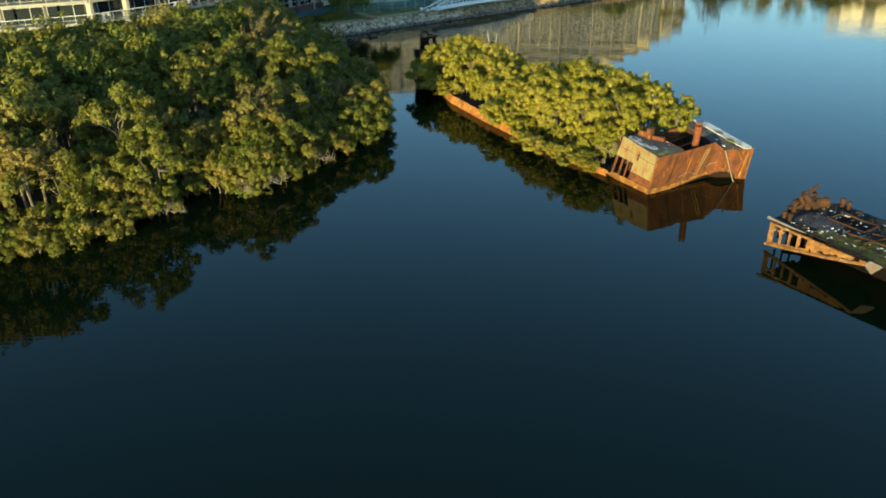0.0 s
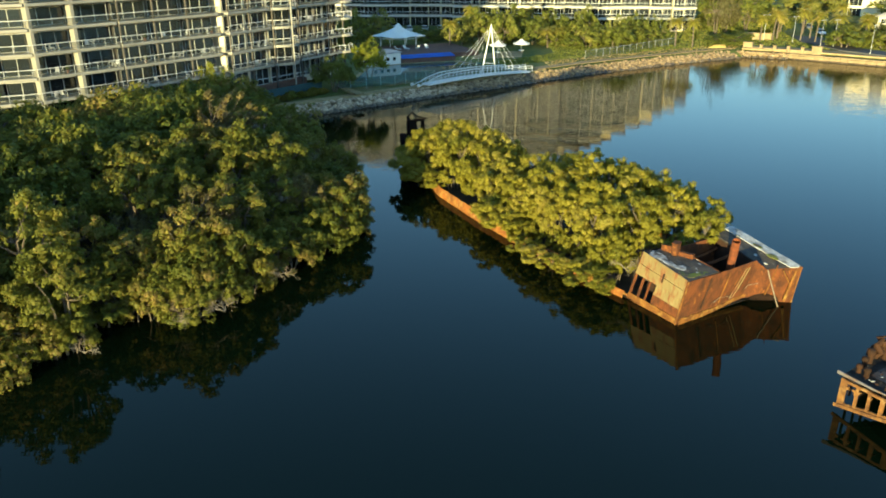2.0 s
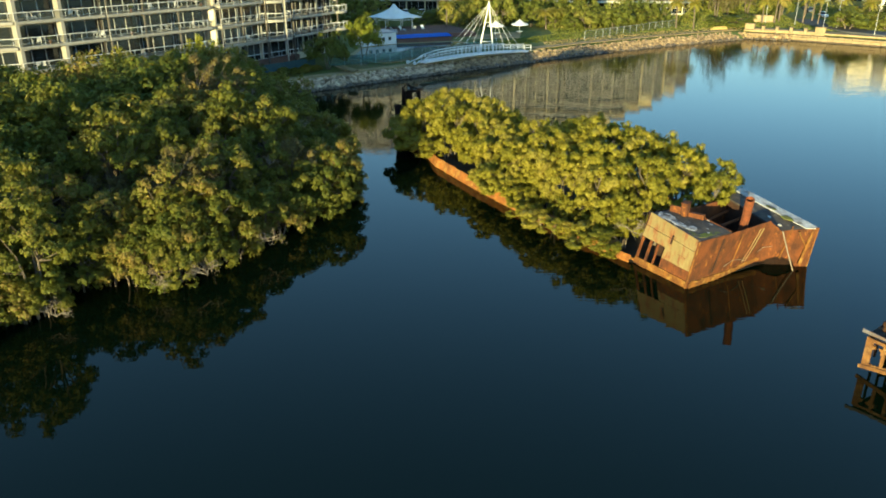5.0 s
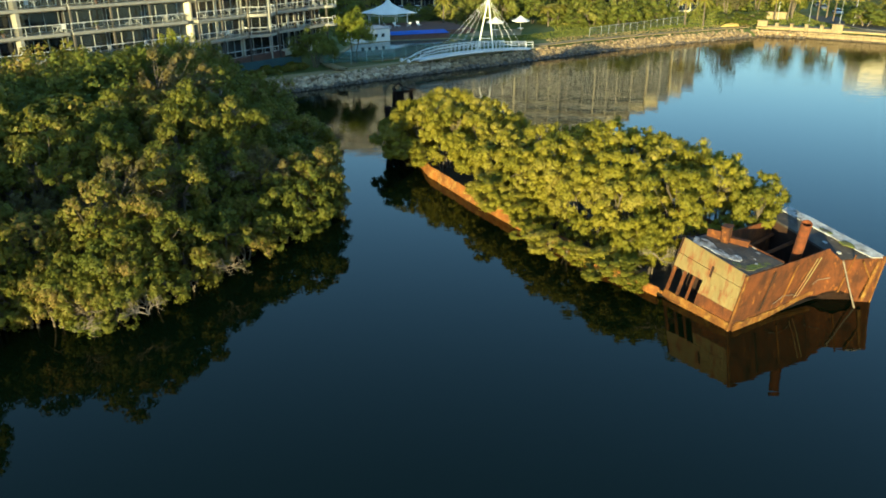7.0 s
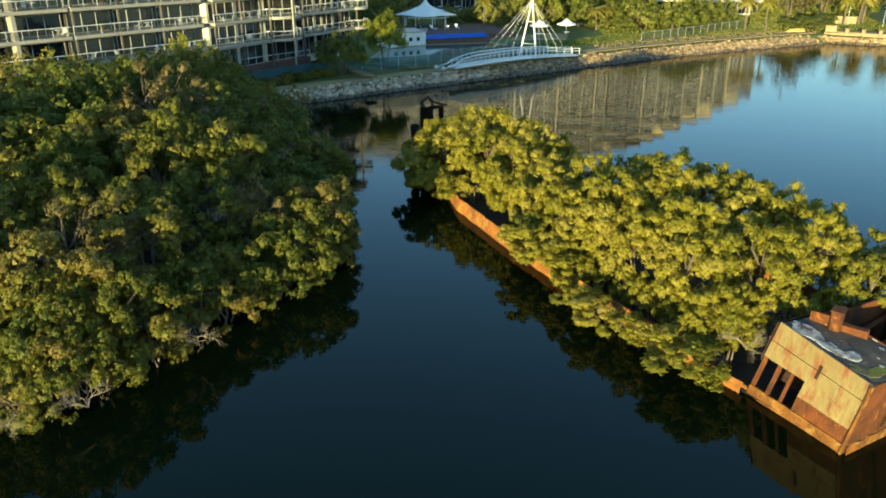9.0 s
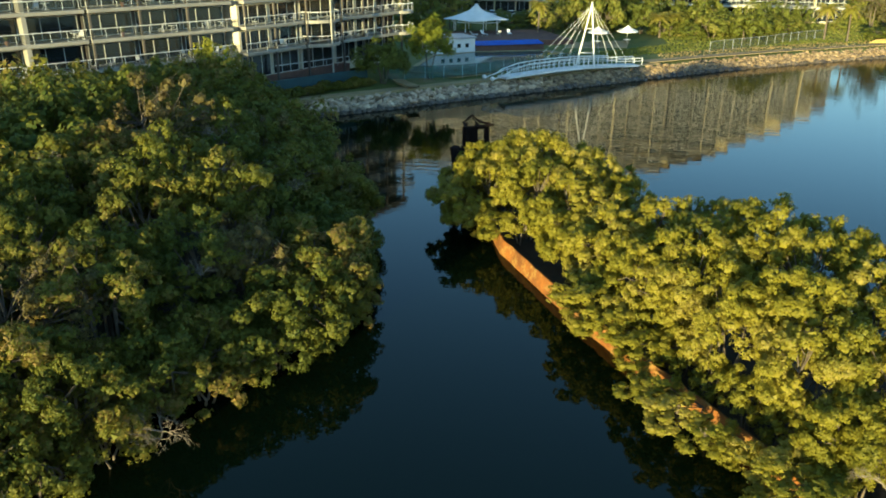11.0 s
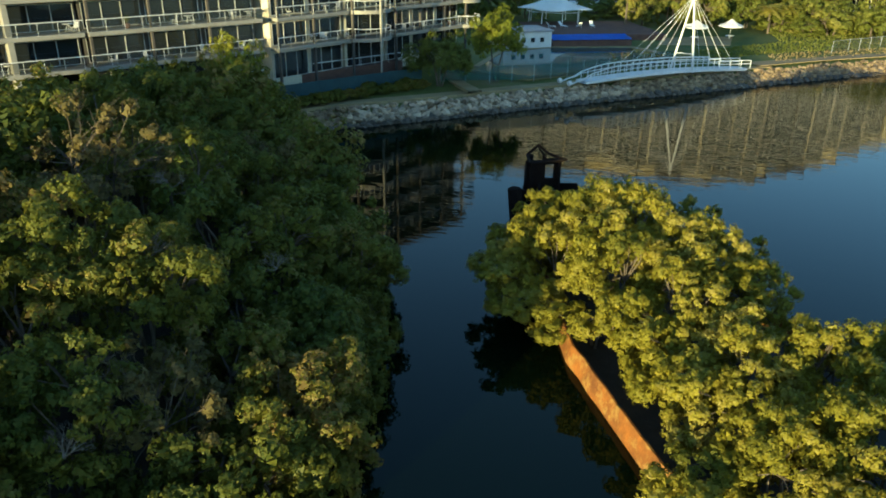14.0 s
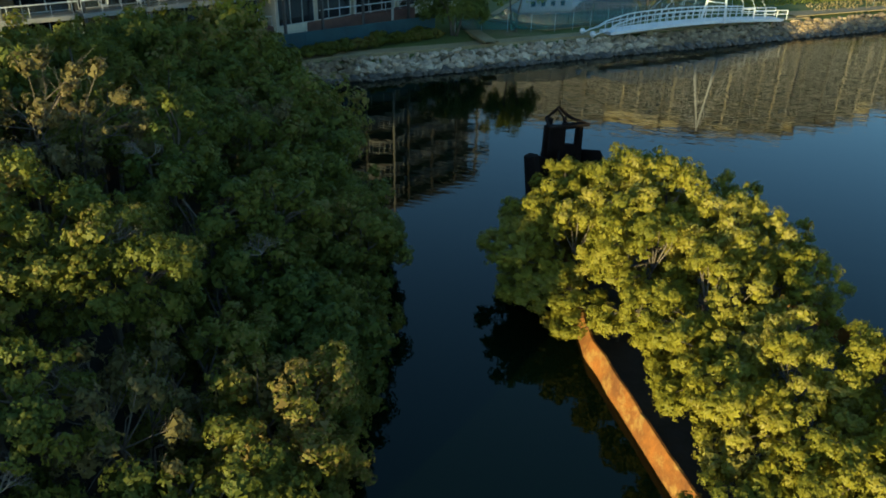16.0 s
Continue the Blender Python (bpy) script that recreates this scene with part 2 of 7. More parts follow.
M_SLAB = material("off_white_paint", (0.25, 0.238, 0.205), 0.6, second=(0.20, 0.19, 0.165), scale=0.5, fine=4, bump=0.05)
M_TOWER = material("pale_cream_render", (0.74, 0.66, 0.46), 0.8, second=(0.66, 0.58, 0.40), scale=0.4, fine=5, bump=0.1)
M_CREAM = material("cream_render", (0.54, 0.49, 0.37), 0.8, second=(0.46, 0.41, 0.31), scale=0.4, fine=5, bump=0.1)
M_TAN = material("tan_render", (0.53, 0.46, 0.285), 0.85, second=(0.42, 0.36, 0.21), scale=0.4, fine=5, bump=0.1)
M_YELLOWWALL = material("pale_yellow_render", (0.40, 0.29, 0.08), 0.8, second=(0.33, 0.24, 0.07), scale=0.4, fine=5, bump=0.1)
# dark wall tone with the shade of the balcony recesses put into its colour
M_WALLDARK = material("shaded_wall", (0.085, 0.075, 0.065), 0.85, second=(0.06, 0.054, 0.048), scale=0.3, fine=5, bump=0.1)
M_FRAME = material("window_frame", (0.46, 0.45, 0.41), 0.5, second=(0.38, 0.37, 0.34), scale=1.0, fine=8, bump=0)
M_CURTAIN = material("curtain_cloth", (0.55, 0.52, 0.46), 0.95, second=(0.40, 0.38, 0.33), scale=1.2, fine=2, stretch=(6, 6, 0.2))
M_CANVAS = material("canvas", (0.70, 0.68, 0.63), 0.8, second=(0.60, 0.58, 0.53), scale=0.5, fine=6, bump=0.05)
M_BLUE = material("blue_cover", (0.012, 0.20, 0.75), 0.6, second=(0.008, 0.13, 0.60), scale=0.8, fine=5, bump=0.1)
M_BRICK = material("brown_brick", (0.13, 0.075, 0.055), 0.9, second=(0.09, 0.05, 0.04), scale=0.8, fine=6)
M_HOARD = material("teal_fence_mesh", (0.020, 0.060, 0.070), 0.8, second=(0.012, 0.038, 0.05), scale=0.5, fine=7, bump=0.1)
M_GREY = material("grey_metal", (0.35, 0.36, 0.37), 0.5, 0.3, second=(0.25, 0.26, 0.27), scale=1.0, fine=9, bump=0)
M_ROOF = material("roof_sheet", (0.40, 0.36, 0.31), 0.75, second=(0.30, 0.27, 0.23), scale=0.5, fine=5)


def glass_material(name, tint, rough, alpha):
    m = bpy.data.materials.new(name)
    m.use_nodes = True
    p = m.node_tree.nodes["Principled BSDF"]
    p.inputs["Base Color"].default_value = (*tint, 1)
    p.inputs["Roughness"].default_value = rough
    p.inputs["IOR"].default_value = 1.5
    p.inputs["Alpha"].default_value = alpha
    return m


M_GLASS = glass_material("window_glass", (0.02, 0.025, 0.03), 0.03, 0.85)
M_RAILGLASS = glass_material("balustrade_glass", (0.06, 0.075, 0.08), 0.08, 0.17)
M_POOLGLASS = glass_material("tinted_glass", (0.02, 0.10, 0.10), 0.1, 0.4)
M_POOL = glass_material("pool_water", (0.008, 0.07, 0.075), 0.05, 1.0)


# ---- building helpers ----
def part(name, bm, mat, parent=None, label="", smooth=False):
    """Link a bmesh as one mesh object under a thing or part."""
    me = bpy.data.meshes.new(name)
    bm.to_mesh(me)
    bm.free()
    me.materials.append(mat)
    if smooth:
        me.polygons.foreach_set("use_smooth", [True] * len(me.polygons))
    ob = new(name, me)
    ob.parent = parent
    if label:
        tagged(ob, label)
    return ob


def share(name, me, parent, m):
    """Another object on the same mesh."""
    ob = new(name, me)
    ob.parent = parent
    ob.matrix_basis = m
    return ob


def thing(name, label, category, group="", kind="", at=None):
    ob = new(name)
    if at is not None:
        ob.matrix_basis = at
    return tagged(ob, label, category, group, kind)


def box(bm, lo, hi, m=None, bevel=0.0):
    """A box between two corners, moved by m, with optional bevelled edges."""
    c = [(a + b) / 2 for a, b in zip(lo, hi)]
    s = [max(abs(b - a), 1e-4) for a, b in zip(lo, hi)]
    mm = Matrix.Translation(c) @ Matrix.Diagonal((*s, 1))
    r = bmesh.ops.create_cube(bm, size=1.0, matrix=(m @ mm) if m is not None else mm)
    if bevel:
        es = list({e for v in r["verts"] for e in v.link_edges})
        bmesh.ops.bevel(bm, geom=es, offset=bevel, segments=1, affect="EDGES")


def tube(bm, pts, radii, sides=6, cap=True):
    """A tapered round bar along points."""
    pts = [Vector(p) for p in pts]
    if isinstance(radii, (int, float)):
        radii = [radii] * len(pts)
    rings = []
    for i, p in enumerate(pts):
        d = (pts[min(i + 1, len(pts) - 1)] - pts[max(i - 1, 0)]).normalized()
        up = Vector((0, 0, 1)) if abs(d.z) < 0.9 else Vector((1, 0, 0))
        a = d.cross(up).normalized()
        b = d.cross(a)
        rings.append([bm.verts.new(p + (a * math.cos(k * math.tau / sides) + b * math.sin(k * math.tau / sides)) * radii[i])
                      for k in range(sides)])
    for r0, r1 in zip(rings, rings[1:]):
        for k in range(sides):
            bm.faces.new((r0[k], r0[(k + 1) % sides], r1[(k + 1) % sides], r1[k]))
    if cap:
        bm.faces.new(rings[0][::-1])
        bm.faces.new(rings[-1])


def quad_mesh(bm, grid):
    """Faces over a grid of points (rows of equal length)."""
    vs = [[bm.verts.new(p) for p in r] for r in grid]
    for a, b in zip(vs, vs[1:]):
        for k in range(len(a) - 1):
            bm.faces.new((a[k], a[k + 1], b[k + 1], b[k]))
    return vs


def leaves_mesh(name, centres, normals, length, width, rng, mat):
    """Small pointed leaves at given places, each a pointed blade facing its normal."""
    n = len(centres)
    t = rng.normal(size=(n, 3))
    t -= (t * normals).sum(1, keepdims=True) * normals
    t /= np.linalg.norm(t, axis=1, keepdims=True) + 1e-9
    b = np.cross(normals, t)
    ln = length * rng.uniform(0.65, 1.3, (n, 1))
    wd = width * rng.uniform(0.7, 1.3, (n, 1))
    v = np.stack([centres - t * ln / 2 + b * wd / 2, centres + t * ln / 2 + normals * wd * 0.15,
                  centres - t * ln / 2 - b * wd / 2], 1).reshape(-1, 3)
    me = bpy.data.meshes.new(name)
    me.vertices.add(3 * n)
    me.vertices.foreach_set("co", v.ravel())
    me.loops.add(3 * n)
    me.loops.foreach_set("vertex_index", np.arange(3 * n))
    me.polygons.add(n)
    me.polygons.foreach_set("loop_start", np.arange(n) * 3)
    me.update(calc_edges=True)
    me.materials.append(mat)
    return me


def unit(v):
    return v / (np.linalg.norm(v, axis=-1, keepdims=True) + 1e-9)


def crown(seed, radius, base, height, clumps, tufts, per, leaf, mat, clump_r=(0.5, 0.95), tuft_r=0.2, lean=(0, 0), open_=0.0, droop=-0.25, lobes=0):
    """An uneven dome of clumps, every clump a heap of tufts, every tuft a spray of leaves. base: height of the widest ring."""
    rng = np.random.default_rng(seed)
    az = rng.uniform(0, math.tau, clumps)
    el = np.arcsin(rng.uniform(droop, 1.0, clumps))
    lump = 1 + 0.20 * np.sin(az * 2 + seed) + 0.15 * np.sin(az * 3 + seed * 1.7 + 2 * el)
    k = rng.uniform(0.74, 1.10, clumps) * lump
    inner = rng.random(clumps) < 0.15
    k[inner] *= 0.65
    c = np.stack([radius * k * np.cos(el) * np.cos(az) + lean[0], radius * k * np.cos(el) * np.sin(az) + lean[1],
                  base + height * k * np.sin(el)], 1)
    if lobes:
        # bulging lobes spread over the dome, with shaded gaps between them
        turn = rng.uniform(0, math.tau)
        i = np.arange(lobes)
        le = np.arcsin(np.clip(droop + 0.1 + (0.97 - droop - 0.1) * (i + 0.5) / lobes + rng.uniform(-0.08, 0.08, lobes), -1, 1))
        la = turn + i * 2.39996 + rng.uniform(-0.35, 0.35, lobes)
        lk = rng.uniform(0.58, 0.86, lobes)
        ld = np.stack([np.cos(le) * np.cos(la), np.cos(le) * np.sin(la), np.sin(le)], 1)
        lc = ld * lk[:, None] * np.array([radius, radius, height])
        lr = radius * rng.uniform(0.30, 0.46, lobes)
        pick = rng.integers(0, lobes, clumps)
        d = unit(rng.normal(size=(clumps, 3)) + 0.65 * ld[pick] + np.array([0, 0, 0.2]))
        c = lc[pick] + d * lr[pick][:, None] * rng.uniform(0.7, 1.1, (clumps, 1)) * np.array([1.0, 1.0, 0.95])
        c += np.array([lean[0], lean[1], base])
    rc = rng.uniform(*clump_r, clumps)
    if open_:
        keep = rng.random(clumps) > open_
        c, rc = c[keep], rc[keep]
    hub = np.array([lean[0], lean[1], base - 0.3 * height])
    pts, nor, big_p, big_n = [], [], [], []
    for ci, ri in zip(c, rc):
        n_t = max(3, int(tufts * (ri / np.mean(clump_r)) ** 2))
        d = unit(rng.normal(size=(n_t, 3)) + 0.75 * unit(ci - hub) + np.array([0, 0, 0.25]))
        tc = ci + d * ri * rng.uniform(0.72, 1.06, (n_t, 1)) * np.array([1.0, 1.0, 0.92])
        o = unit(rng.normal(size=(n_t, per, 3)) * 0.8 + 0.8 * d[:, None])
        p = tc[:, None] + o * tuft_r * rng.uniform(0.5, 1.1, (n_t, per, 1))
        # large inner leaves close the heart of the clump
        n_i = max(6, int(15 * (ri / np.mean(clump_r)) ** 2))
        di = unit(rng.normal(size=(n_i, 3)) + 0.5 * unit(ci - hub))
        big_p.append(ci + di * ri * rng.uniform(0.3, 0.62, (n_i, 1)) * np.array([1.0, 1.0, 0.8]))
        big_n.append(unit(di + 0.3 * rng.normal(size=(n_i, 3))))
        pts.append(p.reshape(-1, 3))
        nor.append(unit(0.85 * d[:, None] + 0.55 * o + 0.25 * rng.normal(size=(n_t, per, 3)) + np.array([0, 0, 0.1])).reshape(-1, 3))
    n_s, n_b = sum(map(len, pts)), sum(map(len, big_p))
    size = np.concatenate([np.full(n_s, 1.0), np.full(n_b, 0.30 / leaf[0])])[:, None]
    me = leaves_mesh("crown", np.concatenate(pts + big_p), np.concatenate(nor + big_n), leaf[0] * size, leaf[1] * size, rng, mat)
    return me, c


def limbs(seed, base, clump_centres, stems, spread, thick, take=18, twigs=0):
    """Several crooked stems from the ground and limbs to the clumps."""
    rng = random.Random(seed)
    bm = bmesh.new()
    forks = []
    for s in range(stems):
        a = s * math.tau / stems + rng.uniform(-0.5, 0.5)
        foot = Vector((math.cos(a) * spread * 0.25, math.sin(a) * spread * 0.25, -0.4))
        top = Vector((math.cos(a) * spread, math.sin(a) * spread, base * rng.uniform(0.8, 1.05)))
        mid = foot.lerp(top, 0.5) + Vector((rng.uniform(-0.25, 0.25), rng.uniform(-0.25, 0.25), 0.1))
        tube(bm, [foot, mid, top], [thick, thick * 0.75, thick * 0.5], 6)
        forks.append(top)
    idx = list(range(len(clump_centres)))
    rng.shuffle(idx)
    for i in idx[:take]:
        c = Vector(clump_centres[i])
        f = min(forks, key=lambda q: (q - c).length)
        mid = f.lerp(c, 0.5) + Vector((rng.uniform(-0.3, 0.3), rng.uniform(-0.3, 0.3), rng.uniform(-0.1, 0.35)))
        tube(bm, [f, mid, c], [thick * 0.45, thick * 0.3, thick * 0.12], 4, cap=False)
        for _ in range(twigs):
            q = mid.lerp(c, rng.uniform(0.3, 1.0))
            tip = q + (c - f).normalized() * rng.uniform(0.3, 0.7) + Vector((rng.uniform(-0.5, 0.5), rng.uniform(-0.5, 0.5), rng.uniform(-0.1, 0.55)))
            tube(bm, [q, q.lerp(tip, 0.5) + Vector((rng.uniform(-0.08, 0.08), rng.uniform(-0.08, 0.08), 0.04)), tip], [thick * 0.15, thick * 0.11, thick * 0.06], 3, cap=False)
    return bm


def make_tree(name, seed, radius, base, height, clumps, tufts, per, leaf, mat, label, category, group, stems=3, thick=0.14,
              bark=M_BARK, take=18, twigs=0, **kw):
    """A tree thing at the origin: trunk with limbs, and a leafy crown."""
    me, c = crown(seed, radius, base, height, clumps, tufts, per, leaf, mat, **kw)
    ob = thing(name, label, category, group)
    part("trunk", limbs(seed, base, c, stems, radius * 0.3, thick, take, twigs), bark, ob)
    cr = new("crown", me)
    cr.parent = ob
    return ob


def at(x, y, z=0.0, turn=0.0, s=1.0, sz=None):
    return pose(x, y, z, 0, 0, turn) @ Matrix.Diagonal((s, s, sz or s, 1))


def stand(ob, x, y, z, turn, s, sz=None):
    """Place a thing with a turn and a scale of its own."""
    ob.matrix_basis = at(x, y, z, turn, s, sz)
    return ob


def copy_at(ob, x, y, z, turn, s, sz=None):
    c = copy_thing(ob, at(x, y, z, turn))
    c.scale = (s, s, sz or s)
    return c


# ---- the bay: one ground sheet with the shore as a step, and the water ----
CENTRE = np.array([30.0, 60.0])
SHORE = np.array([(-27, 117), (-38, 102), (-52, 82), (-72, 55), (-110, 10), (-160, -60), (-120, -160), (30, -220), (200, -150),
                  (260, 0), (180, 98), (99, 171), (83, 184), (75.5, 188.2), (62, 181), (46.5, 172), (31.8, 162.5), (20, 153.5), (12, 147),
                  (1.8, 139.5), (-8, 131.8), (-16, 125.2), (-23.5, 119.4)], float)
sh_ang = np.unwrap(np.arctan2(SHORE[:, 1] - CENTRE[1], SHORE[:, 0] - CENTRE[0]))
if sh_ang[-1] < sh_ang[0]:
    SHORE, sh_ang = SHORE[::-1], sh_ang[::-1]


def shore_radius(a):
    """Distance of the shoreline from the bay's middle at a bearing."""
    best = 1e9
    d = np.array([math.cos(a), math.sin(a)])
    for p, q in zip(SHORE, np.roll(SHORE, -1, 0)):
        e = q - p
        den = d[0] * e[1] - d[1] * e[0]
        if abs(den) < 1e-9:
            continue
        w = p - CENTRE
        r = (w[0] * e[1] - w[1] * e[0]) / den
        s = (w[0] * d[1] - w[1] * d[0]) / den
        if r > 0 and -1e-6 <= s <= 1 + 1e-6:
            best = min(best, r)
    return best


def ground_sheet():
    bm = bmesh.new()
    rows_ = []
    for k in range(361):
        a = math.radians(k)
        d = np.array([math.cos(a), math.sin(a)])
        r0 = shore_radius(a)
        line = []
        for off, z in ((-60, -4.0), (-12, -3.0), (-1.5, -0.9), (0.0, -0.3), (1.4, 0.4), (2.6, 1.05), (3.6, 1.4), (5.2, 1.6), (7.5, 1.85), (11, 2.03), (25, 2.15), (60, 2.4),
                       (130, 3.2), (300, 4.0), (900, 6.0), (3500, 8.0)):
            p = CENTRE + d * (r0 + off)
            line.append((p[0], p[1], z))
        rows_.append(line)
    quad_mesh(bm, rows_)
    bm.verts.ensure_lookup_table()
    bmesh.ops.remove_doubles(bm, verts=bm.verts, dist=1e-4)
    bmesh.ops.recalc_face_normals(bm, faces=bm.faces)
    return tagged(part("ground", bm, M_GRASS), "green and worn grass ground round the bay", "ground", kind="structure")


ground_sheet()
bm = bmesh.new()
bmesh.ops.create_grid(bm, x_segments=4, y_segments=4, size=1500)
tagged(part("water", bm, M_WATER), "calm dark bay water mirroring sky and trees", "water", kind="structure")
bm = bmesh.new()
bmesh.ops.create_grid(bm, x_segments=2, y_segments=2, size=400, matrix=Matrix.Translation((30, 20, -4.02)))
tagged(part("bay_bed", bm, M_MUD), "dark mud bed under the bay water", "ground", kind="structure")


def slab_poly(bm, poly, z0, z1):
    """A plate from a plan polygon between two heights."""
    lo = [bm.verts.new((p[0], p[1], z0)) for p in poly]
    hi = [bm.verts.new((p[0], p[1], z1)) for p in poly]
    bm.faces.new(lo[::-1])
    bm.faces.new(hi)
    k = len(poly)
    for i in range(k):
        bm.faces.new((lo[i], lo[(i + 1) % k], hi[(i + 1) % k], hi[i]))
    bmesh.ops.recalc_face_normals(bm, faces=bm.faces)


# ---- the mangrove island ----
ISLAND = [(-60, 33), (-42, 34.4), (-34.5, 35.6), (-31.6, 37.2), (-29.6, 39.6), (-26.6, 41.6), (-25.2, 44.0), (-25.4, 48.0), (-22.4, 48.8), (-17.8, 48.2), (-16.6, 51.0),
          (-14.6, 56.0), (-12.2, 59.4), (-10.0, 62.4), (-8.6, 65.8), (-8.7, 69.0), (-9.7, 74.5), (-10.5, 79), (-11.6, 83.6), (-14.6, 88.4), (-18.8, 93.8), (-22.0, 98.6), (-29, 104.5), (-40, 99), (-56, 80), (-72, 52)]


def inside(x, y, poly):
    c = False
    for (x0, y0), (x1, y1) in zip(poly, poly[1:] + poly[:1]):
        if (y0 > y) != (y1 > y) and x < (x1 - x0) * (y - y0) / (y1 - y0) + x0:
            c = not c
    return c


def edge_distance(x, y, poly):
    best = 1e9
    for (x0, y0), (x1, y1) in zip(poly, poly[1:] + poly[:1]):
        dx, dy = x1 - x0, y1 - y0
        t = max(0, min(1, ((x - x0) * dx + (y - y0) * dy) / (dx * dx + dy * dy)))
        best = min(best, math.hypot(x - x0 - t * dx, y - y0 - t * dy))
    return best


def mud_bank():
    bm = bmesh.new()
    cx, cy = -35, 70
    rows_ = []
    for k in (0.0, 0.4, 0.75, 0.92, 1.0, 1.06):
        z = {0.0: 0.55, 0.4: 0.5, 0.75: 0.4, 0.92: 0.2, 1.0: -0.05, 1.06: -0.8}[k]
        ring = []
        for i in range(len(ISLAND) * 3 + 1):
            a, f = divmod(i / 3.0, 1)
            p, q = ISLAND[int(a) % len(ISLAND)], ISLAND[(int(a) + 1) % len(ISLAND)]
            x, y = p[0] + (q[0] - p[0]) * f, p[1] + (q[1] - p[1]) * f
            x, y = cx + (x - cx) * 0.95 * k, cy + (y - cy) * 0.95 * k
            ring.append((x, y, z + 0.08 * noise.noise((x * 0.3, y * 0.3, 0))))
        rows_.append(ring)
    quad_mesh(bm, rows_)
    bmesh.ops.remove_doubles(bm, verts=bm.verts, dist=1e-4)
    bmesh.ops.recalc_face_normals(bm, faces=bm.faces)
    return tagged(part("mud_bank", bm, M_MUD, smooth=True), "dark wet mud bank under the mangroves", "ground", kind="structure")


mud_bank()
LBL = "dense olive-green mangrove tree on the mud island"
GRP = "mangrove trees on the island"
# crowns at three heights; the top of each is about base + 3.1
BASES = (1.5, 3.9, 6.6)
near_kinds = [[make_tree("mangrove_tree", 11 + 7 * h + i, 2.4, bz, 2.5, 76, 11, 8, (0.15, 0.115), M_MANGROVE, LBL, "tree", GRP, stems=4, thick=0.10 + 0.02 * h,
                         clump_r=(0.30, 0.62), tuft_r=0.15, open_=0.03 + 0.05 * i, droop=(-0.5, -0.6, -0.5)[h], lobes=11) for i in range(3)] for h, bz in enumerate(BASES)]
fine_kinds = [[make_tree("mangrove_tree", 31 + 7 * h + i, 2.4, bz, 2.5, 86, 13, 12, (0.105, 0.085), M_MANGROVE, LBL, "tree", GRP, stems=4, thick=0.09 + 0.02 * h,
                         clump_r=(0.28, 0.58), tuft_r=0.13, open_=0.04 + 0.05 * i, droop=(-0.5, -0.6, -0.5)[h], lobes=11) for i in range(3)] for h, bz in enumerate(BASES)]
far_kinds = [[make_tree("mangrove_tree", 61 + 7 * h + i, 2.7, bz, 2.6, 48, 13, 5, (0.26, 0.19), M_MANGROVE, LBL, "tree", GRP, stems=3, thick=0.12,
                        clump_r=(0.42, 0.85), tuft_r=0.22, droop=-0.3) for i in range(2)] for h, bz in enumerate(BASES)]
dry_kinds = [make_tree("mangrove_tree", 81 + i, 2.3, bz, 2.3, 56, 9, 9, (0.11, 0.085), M_DRYLEAF, "half-bare yellow-brown mangrove tree among green ones", "tree", GRP, stems=5, thick=0.07,
                       clump_r=(0.26, 0.52), tuft_r=0.13, open_=0.28, droop=-0.3, take=60, twigs=4) for i, bz in enumerate(BASES)]
rng = random.Random(4)
spots = []
tries = 0
while tries < 9000 and len(spots) < 230:
    tries += 1
    x, y = rng.uniform(-70, -9), rng.uniform(37, 101)
    if not inside(x, y, ISLAND):
        continue
    e = edge_distance(x, y, ISLAND)
    if e < 0.9:
        continue
    gap = 2.7 if e < 6 else 3.2
    if all(math.hypot(x - a, y - b) > gap for a, b, _ in spots):
        spots.append((x, y, e))
